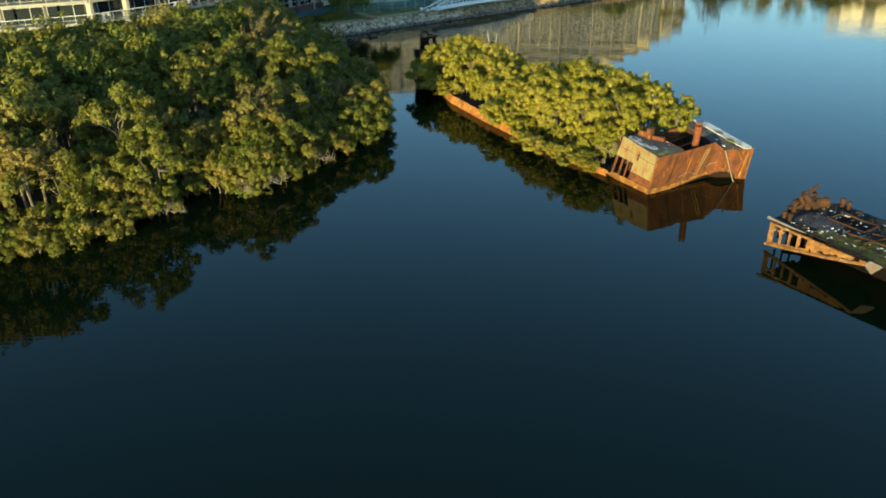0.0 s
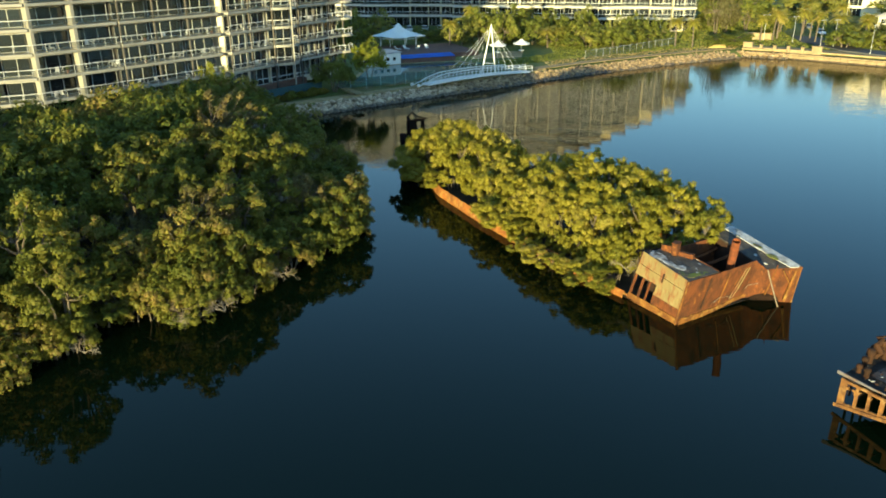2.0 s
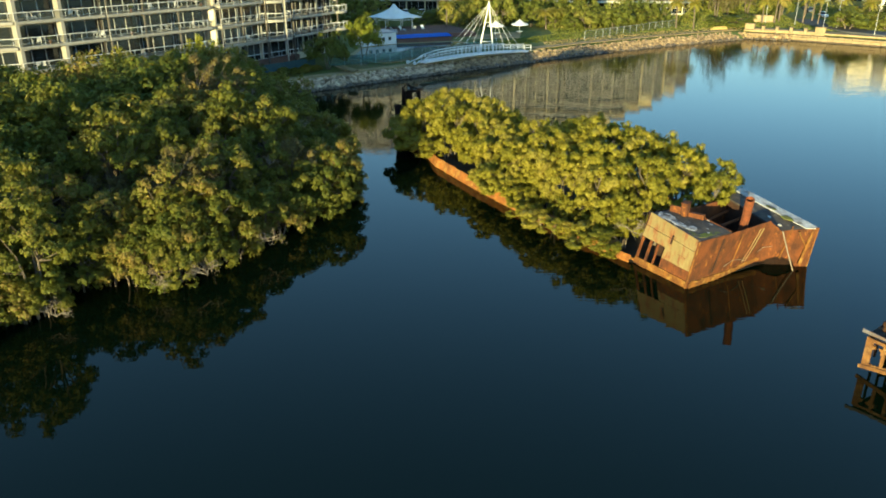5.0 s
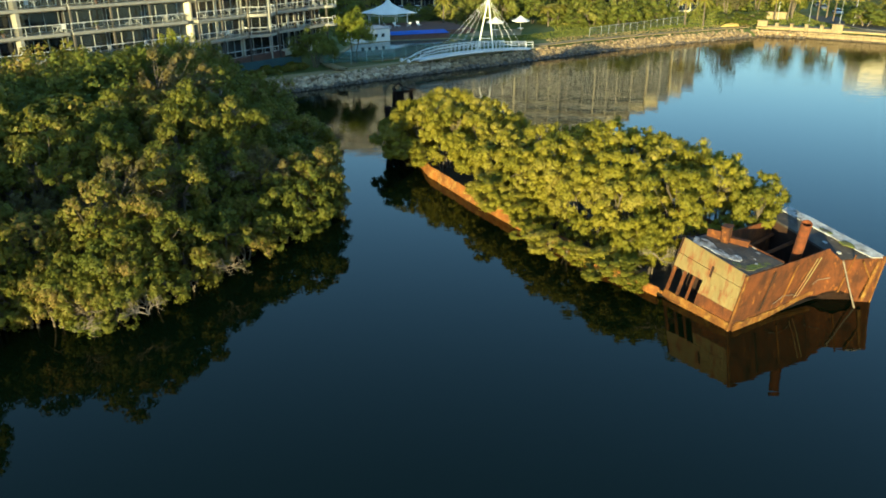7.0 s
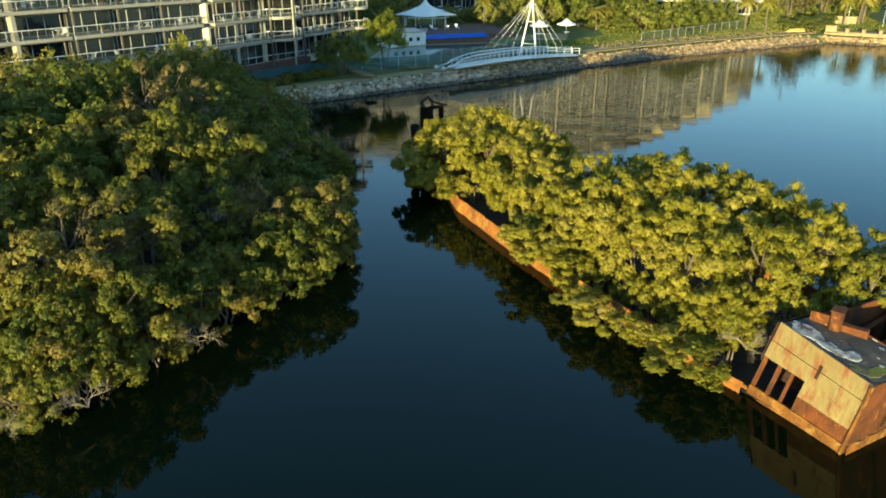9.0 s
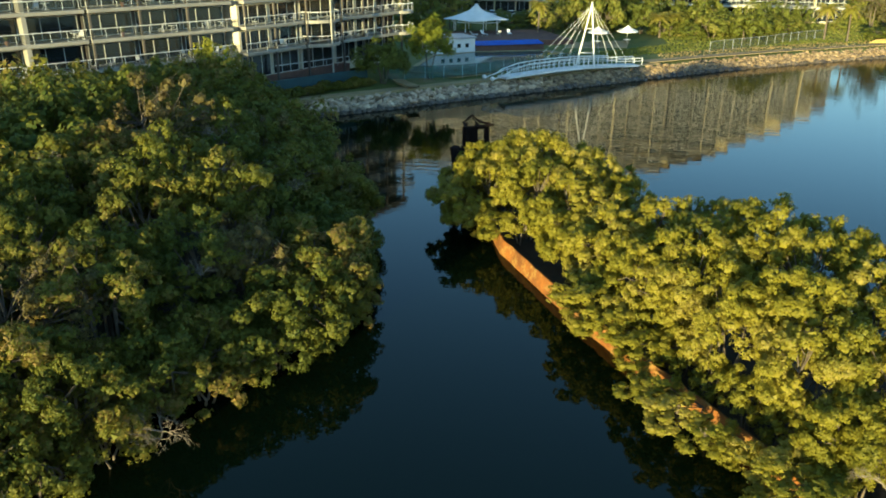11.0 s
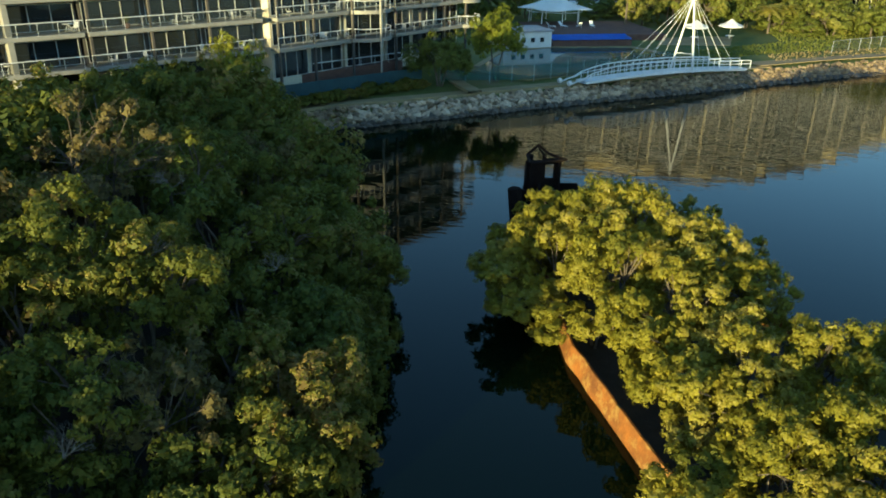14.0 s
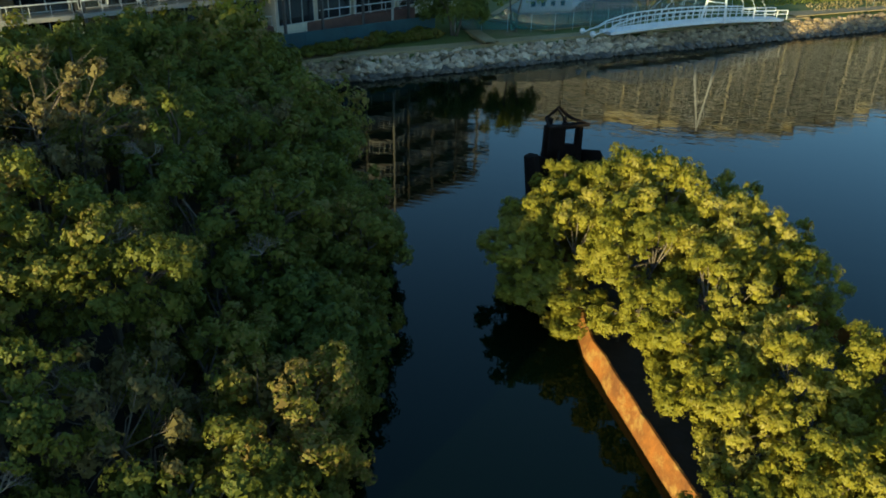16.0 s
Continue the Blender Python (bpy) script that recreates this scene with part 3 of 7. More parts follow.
# low bushy growth hanging over the water along the edge, and a second row behind it
for (x0, y0), (x1, y1) in zip(ISLAND[:21], ISLAND[1:22]):
    ln_ = math.hypot(x1 - x0, y1 - y0)
    ux, uy = (y0 - y1) / ln_, (x1 - x0) / ln_
    for inset, step in ((0.55, 1.55), (1.9, 1.9)):
        n_ = max(1, int(ln_ / step))
        for i in range(n_):
            f = (i + rng.uniform(0.2, 0.8)) / n_
            k = inset + rng.uniform(-0.4, 0.4)
            spots.append((x0 + (x1 - x0) * f + ux * k, y0 + (y1 - y0) * f + uy * k, 0.0 if inset < 1 else 0.01))
used = set()
for x, y, e in spots:
    near = (x > -30 and e < 15 and y < 90) or (e < 4.0 and y < 70 and x > -36)
    # crowns rise from the water's edge towards the middle of the island, with some standing out
    top = 4.2 + 7.4 * min(1.0, (e + 3.5 * max(0.0, min(1.0, (y - 87) / 8))) / 13.0) ** 0.8 + rng.gauss(0, 0.6)
    if y < 60:
        # the seaward trees stand nearly as tall as those behind them
        # past x -33 they are mostly out of view, raised to shade the island
        top = 5.2 + 5.0 * min(1.0, e / 11.0) ** 0.8 + rng.gauss(0, 1.1) + (1.3 if x < -33 else 0.0)
    s = 1.0 + 0.14 * min(1, e / 12) + rng.uniform(-0.2, 0.2)
    dry = near and e > 2.5 and rng.random() < 0.14
    if dry:
        top += 0.7
    if e == 0.0:
        top, s = (rng.uniform(3.6, 5.2), rng.uniform(0.75, 0.95)) if 47 < y < 61 else (rng.uniform(2.0, 3.3), rng.uniform(0.5, 0.72))
    elif e == 0.01:
        top, s = rng.uniform(3.2, 4.8) + (1.2 if 47 < y < 61 else 0.0), rng.uniform(0.66, 0.9)
    h = next((i for i in range(3) if (BASES[i] + 3.1) * s >= top - 0.15), 2)
    ob = (near_kinds if near else far_kinds)[h][rng.randrange(3 if near else 2)]
    if near and x > -27 and y < 72:
        ob = fine_kinds[h][rng.randrange(3)]
    if dry:
        ob = dry_kinds[h]
    z = min(0.3, top - (BASES[h] + 3.1) * s)
    if ob.name in used:
        copy_at(ob, x, y, z, rng.uniform(0, 360), s)
    else:
        used.add(ob.name)
        stand(ob, x, y, z, rng.uniform(0, 360), s)
for row_ in near_kinds + far_kinds + fine_kinds + [dry_kinds]:
    for ob in row_:
        if ob.name not in used:
            for o in ob.children_recursive:
                bpy.data.objects.remove(o)
            bpy.data.objects.remove(ob)

# ---- the wrecked ship: a rusting hull with a wood growing in it ----
STERN = Vector((22.0, 50.2, 0))
SHIP = Matrix.Translation(STERN) @ Matrix.Rotation(math.atan2(0.876, -0.483), 4, "Z")   # x forward along the keel, y to port
HULL = [(0.6, 5.25), (3, 5.5), (7, 5.85), (12, 6.3), (20, 6.65), (28, 6.55), (36, 6.1), (42, 4.6), (47, 3.0), (51, 1.3), (53, 0.25)]


def half_beam(a):
    for (a0, b0), (a1, b1) in zip(HULL, HULL[1:]):
        if a <= a1:
            return b0 + (b1 - b0) * max(0, (a - a0)) / (a1 - a0)
    return 0.2


ship = thing("shipwreck", "rusted hull of a wrecked steamship overgrown with mangroves", "shipwreck", at=SHIP)


def hull_side(sign, start):
    bm = bmesh.new()
    outer, inner = [], []
    for i in range(107):
        a = start + i * (53.1 - start) / 106
        b = half_beam(a)
        top = 0.95 + 0.06 * noise.noise((a * 0.5, sign * 3, 0)) + 0.05 * noise.noise((a * 2.1, sign * 7, 1)) + max(0, (a - 40) * 0.06)
        if sign > 0:
            top -= 0.7 * max(0.0, min(1.0, (11 - a) / 2))
        if i % 17 == 5:
            top -= 0.08
        w = b + 0.06 * noise.noise((a * 0.8, sign, 5))
        outer.append([(a, sign * (w - 0.35), -2.0), (a, sign * (w - 0.03), 0.0), (a, sign * w, 0.2), (a, sign * (w - 0.16), 0.6), (a, sign * (w - 0.28), top)])
        inner.append([(a, sign * (w - 0.38), top), (a, sign * (w - 0.5), 0.3), (a, sign * (w - 0.55), -2.0)])
    quad_mesh(bm, [o + n_ for o, n_ in zip(outer, inner)])
    bmesh.ops.recalc_face_normals(bm, faces=bm.faces)
    return bm


part("hull_plating", hull_side(1, 6.1), M_HULL, ship, "orange rusted hull plating at the waterline")
part("hull_plating", hull_side(-1, 0.6), M_HULL, ship)
# silted hold between the sides
bm = bmesh.new()
quad_mesh(bm, [[(a, s * (half_beam(a) - 0.2), 0.10 + 0.16 * noise.noise((a * 0.6, s * 4, 2))) for s in (-1, -0.5, 0, 0.5, 1)]
               for a in [0.9 + i for i in range(51)]])
part("hold_silt", bm, M_MUD, ship, "dark silt filling the hold")


def plate(bm, corners, thick):
    """A flat steel plate of four or more corners (counted round), thick towards its back."""
    cs = [Vector(c) for c in corners]
    nrm = (cs[1] - cs[0]).cross(cs[2] - cs[0]).normalized() * thick
    f = [bm.verts.new(c) for c in cs]
    b = [bm.verts.new(c - nrm) for c in cs]
    k = len(cs)
    bm.faces.new(f)
    bm.faces.new(b[::-1])
    for i in range(k):
        bm.faces.new((f[i], b[i], b[(i + 1) % k], f[(i + 1) % k]))


def side_at(u, v):
    """A point of the deckhouse side: u from stern to bow, v from the water up."""
    lo = Vector((0.8, 5.3, 0.0)).lerp(Vector((6.0, 5.35, 0.0)), u)
    hi = Vector((0.3, 5.0, 3.6)).lerp(Vector((5.3, 4.75, 4.1)), u)
    return lo.lerp(hi, v)


# deckhouse side: three strakes of plating with doorways at the forward end
def side_patch(u0, u1, v0, v1, mat, label="", out=0.0):
    bm = bmesh.new()
    n_ = max(1, int((u1 - u0) * 10))
    k_ = max(1, int((v1 - v0) * 8))
    grid_f, grid_b = [], []
    for i in range(n_ + 1):
        u = u0 + (u1 - u0) * i / n_
        rf, rb = [], []
        for j in range(k_ + 1):
            p = side_at(u, v0 + (v1 - v0) * j / k_)
            dent = 0.045 * noise.noise(p * 0.9) + 0.015 * noise.noise(p * 3)
            rf.append(p + Vector((0, 0.05 + dent + out, 0)))
            rb.append(p + Vector((0, -0.03, 0)))
        grid_f.append(rf)
        grid_b.append(rb)
    vf, vb = quad_mesh(bm, grid_f), quad_mesh(bm, grid_b)
    ring_f = [r[0] for r in vf] + vf[-1][1:] + [r[-1] for r in vf[::-1]][1:] + vf[0][::-1][1:-1]
    ring_b = [r[0] for r in vb] + vb[-1][1:] + [r[-1] for r in vb[::-1]][1:] + vb[0][::-1][1:-1]
    for i in range(len(ring_f)):
        bm.faces.new((ring_f[i], ring_f[(i + 1) % len(ring_f)], ring_b[(i + 1) % len(ring_f)], ring_b[i]))
    bmesh.ops.recalc_face_normals(bm, faces=bm.faces)
    return part("side_plate", bm, mat, ship, label)


side_patch(0.0, 1.0, 0.765, 1.0, M_FADED, "upper strake of faded cream paint")
side_patch(0.0, 1.0, 0.55, 0.76, M_FADED, out=0.02)
side_patch(0.0, 0.54, 0.14, 0.545, M_RUST, "rust red lower strake below the cream paint")
side_patch(0.0, 0.54, 0.34, 0.548, M_FADED, out=0.012)
side_patch(0.0, 1.0, -0.05, 0.135, M_RUSTORANGE, out=0.03)
for u0, u1 in ((0.655, 0.685), (0.79, 0.83), (0.955, 1.0)):
    side_patch(u0, u1, 0.14, 0.548, M_RUST, "rusted door post")
side_patch(0.45, 0.48, 0.66, 0.84, M_RUSTDARK, "torn patch in the plating", out=0.035)
bm = bmesh.new()
tube(bm, [side_at(0, v) + Vector((0, 0.09, 0)) for v in (0.0, 0.25, 0.5, 0.75, 1.0)], 0.09, 6)
part("corner_stiffener", bm, M_RUSTORANGE, ship)
# bulkheads behind the doorways
bm = bmesh.new()
plate(bm, [(0.9, 3.4, 0), (6.0, 3.4, 0), (5.4, 3.2, 3.9), (0.6, 3.3, 3.45)], 0.06)
part("bulkhead", bm, M_RUSTDARK, ship)
bm = bmesh.new()
plate(bm, [(5.9, 4.9, 1.8), (5.6, 1.6, 1.8), (5.4, 1.6, 3.9), (5.4, 4.8, 4.05)], 0.06)
part("bulkhead", bm, M_RUSTDARK, ship)


def transom_x(y, z):
    """The stern plating in plan: square across, then folded aft to the starboard quarter, raked outwards as it rises."""
    if y > -2.0:
        f = (5.25 - y) / 7.25
        return 0.75 + 0.42 * f - (0.14 + 0.09 * f) * z
    f = min(1.0, (-2.0 - y) / 3.25)
    return 1.17 - 2.05 * f - (0.23 - 0.09 * f) * z


# transom: plate columns with a torn, ragged lower edge towards starboard
def transom():
    bm = bmesh.new()
    front, back = [], []
    n_ = 44
    for i in range(n_ + 1):
        y = 5.25 - 10.5 * i / n_
        if y > -1.9:
            top = 3.6 + 0.22 * max(0.0, (2.0 - y)) / 3.9
        elif y > -2.9:
            top = 3.82 - 0.86 * (-1.9 - y) / 1.0
        else:
            top = 2.96 + 0.24 * (-2.9 - y) / 2.3
        top += 0.03 * noise.noise((y * 3, 0, 4))
        if y > 1.2:
            low = -0.1
        elif y > -2.1:
            low = 0.0 + 0.30 * (1.2 - y) / 3.3 + 0.10 * noise.noise((y * 2.5, 1, 0))
        elif y > -4.5:
            low = 0.30 + 0.48 * math.sin(math.pi * (-2.1 - y) / 2.4) + 0.15 * noise.noise((y * 3.5, 2, 0))
        else:
            low = -0.1
        rf, rb = [], []
        for j in range(9):
            z = low + (top - low) * j / 8
            x = transom_x(y, z) + 0.03 * noise.noise((y * 0.9, z * 0.9, 3)) + 0.012 * noise.noise((y * 3, z * 3, 5))
            rf.append((x, y, z))
            rb.append((x + 0.07, y, z))
        front.append(rf)
        back.append(rb)
    vf, vb = quad_mesh(bm, front), quad_mesh(bm, back)
    ring_f = [r[0] for r in vf] + vf[-1][1:] + [r[-1] for r in vf[::-1]][1:] + vf[0][::-1][1:-1]
    ring_b = [r[0] for r in vb] + vb[-1][1:] + [r[-1] for r in vb[::-1]][1:] + vb[0][::-1][1:-1]
    for i in range(len(ring_f)):
        bm.faces.new((ring_f[i], ring_f[(i + 1) % len(ring_f)], ring_b[(i + 1) % len(ring_f)], ring_b[i]))
    bmesh.ops.recalc_face_normals(bm, faces=bm.faces)
    return bm


part("transom", transom(), M_RUST, ship, "rust red stern plating with a torn lower edge")
bm = bmesh.new()
rows_ = []
for i in range(40):
    y = 5.28 - i * 0.19
    h = 0.42 + 0.10 * noise.noise((y * 2, 3, 3)) + 0.05 * noise.noise((y * 7, 1, 3)) + max(0, 1.2 - y) * 0.10
    lo = max(-0.3, (1.2 - y) * 0.11)
    rows_.append([(transom_x(y, 0) - 0.06, y, lo), (transom_x(y, 0.2) - 0.12, y, lo + 0.15), (transom_x(y, 0.4) - 0.08, y, h), (transom_x(y, h) + 0.02, y, h + 0.02)])
quad_mesh(bm, rows_)
bmesh.ops.recalc_face_normals(bm, faces=bm.faces)
part("waterline_scale", bm, M_RUSTORANGE, ship, "flaking orange scale along the waterline")
# added dark plate standing in for the shade behind the torn stern edge
bm = bmesh.new()
quad_mesh(bm, [[(transom_x(y, z) + 0.32, y, z) for z in (-0.6, 0.4, 1.3)] for y in (1.6, 0.4, -0.8, -2.0, -3.0, -4.1, -5.1)])
bmesh.ops.solidify(bm, geom=bm.faces[:], thickness=0.05)
part("bulkhead", bm, M_RUSTDARK, ship)
for y, w, mat in ((2.9, 0.05, M_RUSTDARK), (0.9, 0.05, M_RUSTORANGE), (-0.6, 0.03, M_FADED), (-0.95, 0.035, M_FADED), (-3.4, 0.05, M_RUSTORANGE)):
    bm = bmesh.new()
    d = 0.42 if mat is M_FADED else 0.15
    tube(bm, [(transom_x(y, 3.3) - 0.06, y - d, 3.35), (transom_x(y, 1.8) - 0.08, y, 1.9), (transom_x(y, 0.6) - 0.10, y + d, 0.75)], w, 6)
    part("stiffener", bm, mat, ship)
bm = bmesh.new()
tube(bm, [(transom_x(-2.9, 3.0) - 0.08, -2.88, 2.98), (-0.5, -3.3, 1.4), (-1.0, -3.75, -0.3)], 0.05, 6)
part("loose_pole", bm, M_DEADWOOD, ship, "pale loose pole leaning from the stern into the water")
bm = bmesh.new()
tube(bm, [(transom_x(1.9, 1.1) - 0.08, 1.9, 0.95), (transom_x(1, 1.2) - 0.1, 1.1, 1.25), (transom_x(0.2, 1.3) - 0.1, 0.3, 1.15), (transom_x(-0.4, 1) - 0.1, -0.3, 0.9)], 0.02, 5)
part("hanging_cable", bm, M_DEADWOOD, ship)
bm = bmesh.new()
tube(bm, [(transom_x(-1.6, 1.5) - 0.08, -1.6, 1.35), (transom_x(-2, 1.6) - 0.1, -2.0, 1.6), (transom_x(-2.6, 1.7) - 0.1, -2.6, 1.75)], 0.02, 5)
part("hanging_cable", bm, M_DEADWOOD, ship)
# starboard quarter: pillar plate and cross brace
bm = bmesh.new()
plate(bm, [(-0.92, -5.25, -0.1), (0.2, -5.75, -0.1), (0.0, -5.6, 3.2), (-1.3, -5.2, 3.2)], 0.08)
part("quarter_plate", bm, M_RUSTORANGE, ship, "orange rusted quarter plate")
bm = bmesh.new()
tube(bm, [(-1.12, -4.9, 3.05), (-0.8, -4.4, 0.3)], 0.12, 6)
tube(bm, [(-0.85, -3.7, 3.0), (-0.95, -4.7, 1.6)], 0.06, 5)
part("cross_brace", bm, M_RUSTORANGE, ship)

# decks over the stern
def deck_plate(name, poly, zs, mat, label, thick=0.14, steps=7):
    """A four-cornered deck, buckled, with real thickness."""
    bm = bmesh.new()
    c = [Vector((*p, z)) for p, z in zip(poly, zs)]
    top, low = [], []
    for i in range(steps + 1):
        a, b = c[0].lerp(c[1], i / steps), c[3].lerp(c[2], i / steps)
        r = [a.lerp(b, j / steps) for j in range(steps + 1)]
        r = [p + Vector((0, 0, 0.05 * noise.noise(p * 1.1))) for p in r]
        top.append(r)
        low.append([p - Vector((0, 0, thick)) for p in r])
    vf, vb = quad_mesh(bm, top), quad_mesh(bm, low)
    ring_f = [r[0] for r in vf] + vf[-1][1:] + [r[-1] for r in vf[::-1]][1:] + vf[0][::-1][1:-1]
    ring_b = [r[0] for r in vb] + vb[-1][1:] + [r[-1] for r in vb[::-1]][1:] + vb[0][::-1][1:-1]
    for i in range(len(ring_f)):
        bm.faces.new((ring_f[i], ring_f[(i + 1) % len(ring_f)], ring_b[(i + 1) % len(ring_f)], ring_b[i]))
    bmesh.ops.recalc_face_normals(bm, faces=bm.faces)
    return part(name, bm, mat, ship, label)


deck_plate("deck", [(0.35, 5.0), (5.3, 4.72), (5.1, 1.9), (0.45, 1.9)], [3.56, 4.06, 3.98, 3.64], M_DECK, "tarry black deck with moss and droppings")
deck_plate("deck", [(0.12, -2.9), (5.4, -3.2), (6.1, -5.7), (-1.22, -5.15)], [3.0, 3.92, 3.98, 3.13], M_DECK, "tarry black deck with droppings")
deck_plate("white_strip", [(-0.9, -4.35), (5.9, -4.7), (6.15, -5.76), (-1.27, -5.22)], [3.17, 4.03, 4.05, 3.2], M_GUANO, "white crusted deck edge", 0.06)


def blob_patch(name, x, y, rx, ry, seed, mat, label, side=1, lift=0.03):
    """A low crust with a ragged outline lying on a deck; side 1: port deck, -1: starboard deck."""
    bm = bmesh.new()
    n_ = 40

    def deck_z(px, py):
        return 3.56 + 0.098 * (px - 0.35) if side > 0 else 3.04 + 0.115 * (px - 0.1) + 0.11 * (-2.9 - py)

    rings = []
    for k, dz in ((0.0, 0.012), (0.5, 0.010), (0.85, 0.006), (1.0, -0.05)):
        ring = []
        for i in range(n_):
            a = i * math.tau / n_
            r_ = k * (1 + 0.35 * noise.noise((math.cos(a) * 1.6 + seed, math.sin(a) * 1.6, seed)) + 0.22 * noise.noise((math.cos(a) * 5, math.sin(a) * 5 + seed, 1)))
            px, py = x + rx * r_ * math.cos(a), y + ry * r_ * math.sin(a)
            p_ = Vector((px, py, deck_z(px, py)))
            ring.append(bm.verts.new((px, py, p_.z + 0.05 * noise.noise(p_ * 1.1) + lift + dz)))
        rings.append(ring)
    for r0, r1 in zip(rings, rings[1:]):
        for i in range(n_):
            bm.faces.new((r0[i], r0[(i + 1) % n_], r1[(i + 1) % n_], r1[i]))
    bmesh.ops.remove_doubles(bm, verts=bm.verts, dist=0.0005)
    bmesh.ops.recalc_face_normals(bm, faces=bm.faces)
    return part(name, bm, mat, ship, label)


blob_patch("white_patch", 4.3, 4.2, 0.95, 0.5, 1, M_CRUST, "white crust of bird droppings on the deck")
blob_patch("white_patch", 3.0, 4.3, 1.0, 0.34, 2, M_CRUST, "")
blob_patch("white_patch", 2.15, 3.95, 0.45, 0.42, 3, M_CRUST, "")
blob_patch("moss_patch", 0.95, 4.1, 0.38, 0.6, 4, M_MOSS, "green moss on the deck")
blob_patch("moss_patch", 1.35, 4.5, 0.45, 0.3, 5, M_MOSS, "")
blob_patch("moss_patch", 0.85, 3.0, 0.34, 0.9, 8, M_MOSS, "")
blob_patch("moss_patch", 0.9, -4.5, 0.5, 0.28, 6, M_MOSS, "", -1, 0.12)
blob_patch("moss_patch", 2.6, -4.8, 0.55, 0.22, 7, M_MOSS, "", -1, 0.12)
for i_, (x_, y_, sd_) in enumerate(((2.0, 2.2, 1), (3.2, 2.0, 1), (1.5, 3.0, 1), (0.9, 2.4, 1), (2.6, 1.8, 1), (1.1, 3.4, 1), (3.8, -4.0, -1), (5.4, -4.4, -1), (1.8, -3.7, -1), (0.6, -3.4, -1))):
    blob_patch("dropping", x_, y_, 0.15, 0.10, 20 + i_, M_GUANO, "white splash of bird droppings", sd_, 0.03 if sd_ > 0 else 0.05)
# coamings round the open well
for cs, mat in (([(0.5, 1.85, 3.66), (5.15, 1.85, 4.05), (5.15, 1.85, 2.0), (0.9, 1.85, 1.8)], M_RUST),
                ([(5.15, 1.85, 3.8), (5.4, -3.2, 3.8), (5.4, -3.2, 1.2), (5.15, 1.85, 1.4)], M_RUST),
                ([(0.2, -2.92, 2.98), (5.4, -3.22, 3.88), (5.4, -3.22, 1.0), (0.6, -2.92, 0.6)], M_RUSTDARK)):
    bm = bmesh.new()
    plate(bm, cs, 0.08)
    part("coaming", bm, mat, ship)
for y0, y1, x0, x1 in ((1.4, -3.2, 3.2, 3.6), (1.4, -3.4, 4.4, 5.2)):
    bm = bmesh.new()
    tube(bm, [(x0, y0, 2.9), ((x0 + x1) / 2, (y0 + y1) / 2, 2.7), (x1, y1, 2.85)], 0.13, 5)
    part("deck_beam", bm, M_RUST, ship, "bent rusted deck beam across the open well")
# leaning pipe
bm = bmesh.new()
a0, a1 = Vector((1.75, -0.75, 1.8)), Vector((0.55, 0.35, 5.75))
n_ = 14
d = (a1 - a0).normalized()
sx = d.cross(Vector((0, 0, 1))).normalized()
sy = d.cross(sx)
rings = []
for p, r in ((a0, 0.31), (a0.lerp(a1, 0.5), 0.30), (a1, 0.31), (a1, 0.26), (a0.lerp(a1, 0.6), 0.25)):
    rings.append([bm.verts.new(p + (sx * math.cos(k * math.tau / n_) + sy * math.sin(k * math.tau / n_)) * (r + 0.012 * noise.noise((k, p.z, 0)))) for k in range(n_)])
for r0, r1 in zip(rings, rings[1:]):
    for k in range(n_):
        bm.faces.new((r0[k], r0[(k + 1) % n_], r1[(k + 1) % n_], r1[k]))
bm.faces.new(rings[-1])
part("funnel_pipe", bm, M_PIPE, ship, "leaning rust orange pipe open at the top", smooth=False)
# upstands on the port deck
for x0, y0, x1, y1, h, w in ((5.0, 3.3, 4.1, 2.9, 0.42, 0.08), (3.9, 2.9, 2.7, 2.35, 0.22, 0.18)):
    bm = bmesh.new()
    d = Vector((x1 - x0, y1 - y0, 0)).normalized()
    s_ = Vector((-d.y, d.x, 0)) * w
    zb = 3.6 + 0.09 * x0
    plate(bm, [Vector((x0, y0, zb - 0.1)) + s_, Vector((x1, y1, zb - 0.2)) + s_, Vector((x1, y1, zb + h)) + s_, Vector((x0, y0, zb + h)) + s_], 2 * w)
    part("upstand", bm, M_RUST, ship)
bm = bmesh.new()
mm = Matrix.Translation((4.0, 2.75, 3.9)) @ Matrix.Rotation(0.45, 4, "Z")
box(bm, (-0.24, -0.36, 0), (0.24, 0.36, 0.95), mm, 0.06)
box(bm, (-0.29, -0.41, 0.95), (0.29, 0.41, 1.02), mm, 0.03)
part("vent_trunk", bm, M_RUST, ship, "square rusted ventilator trunk")


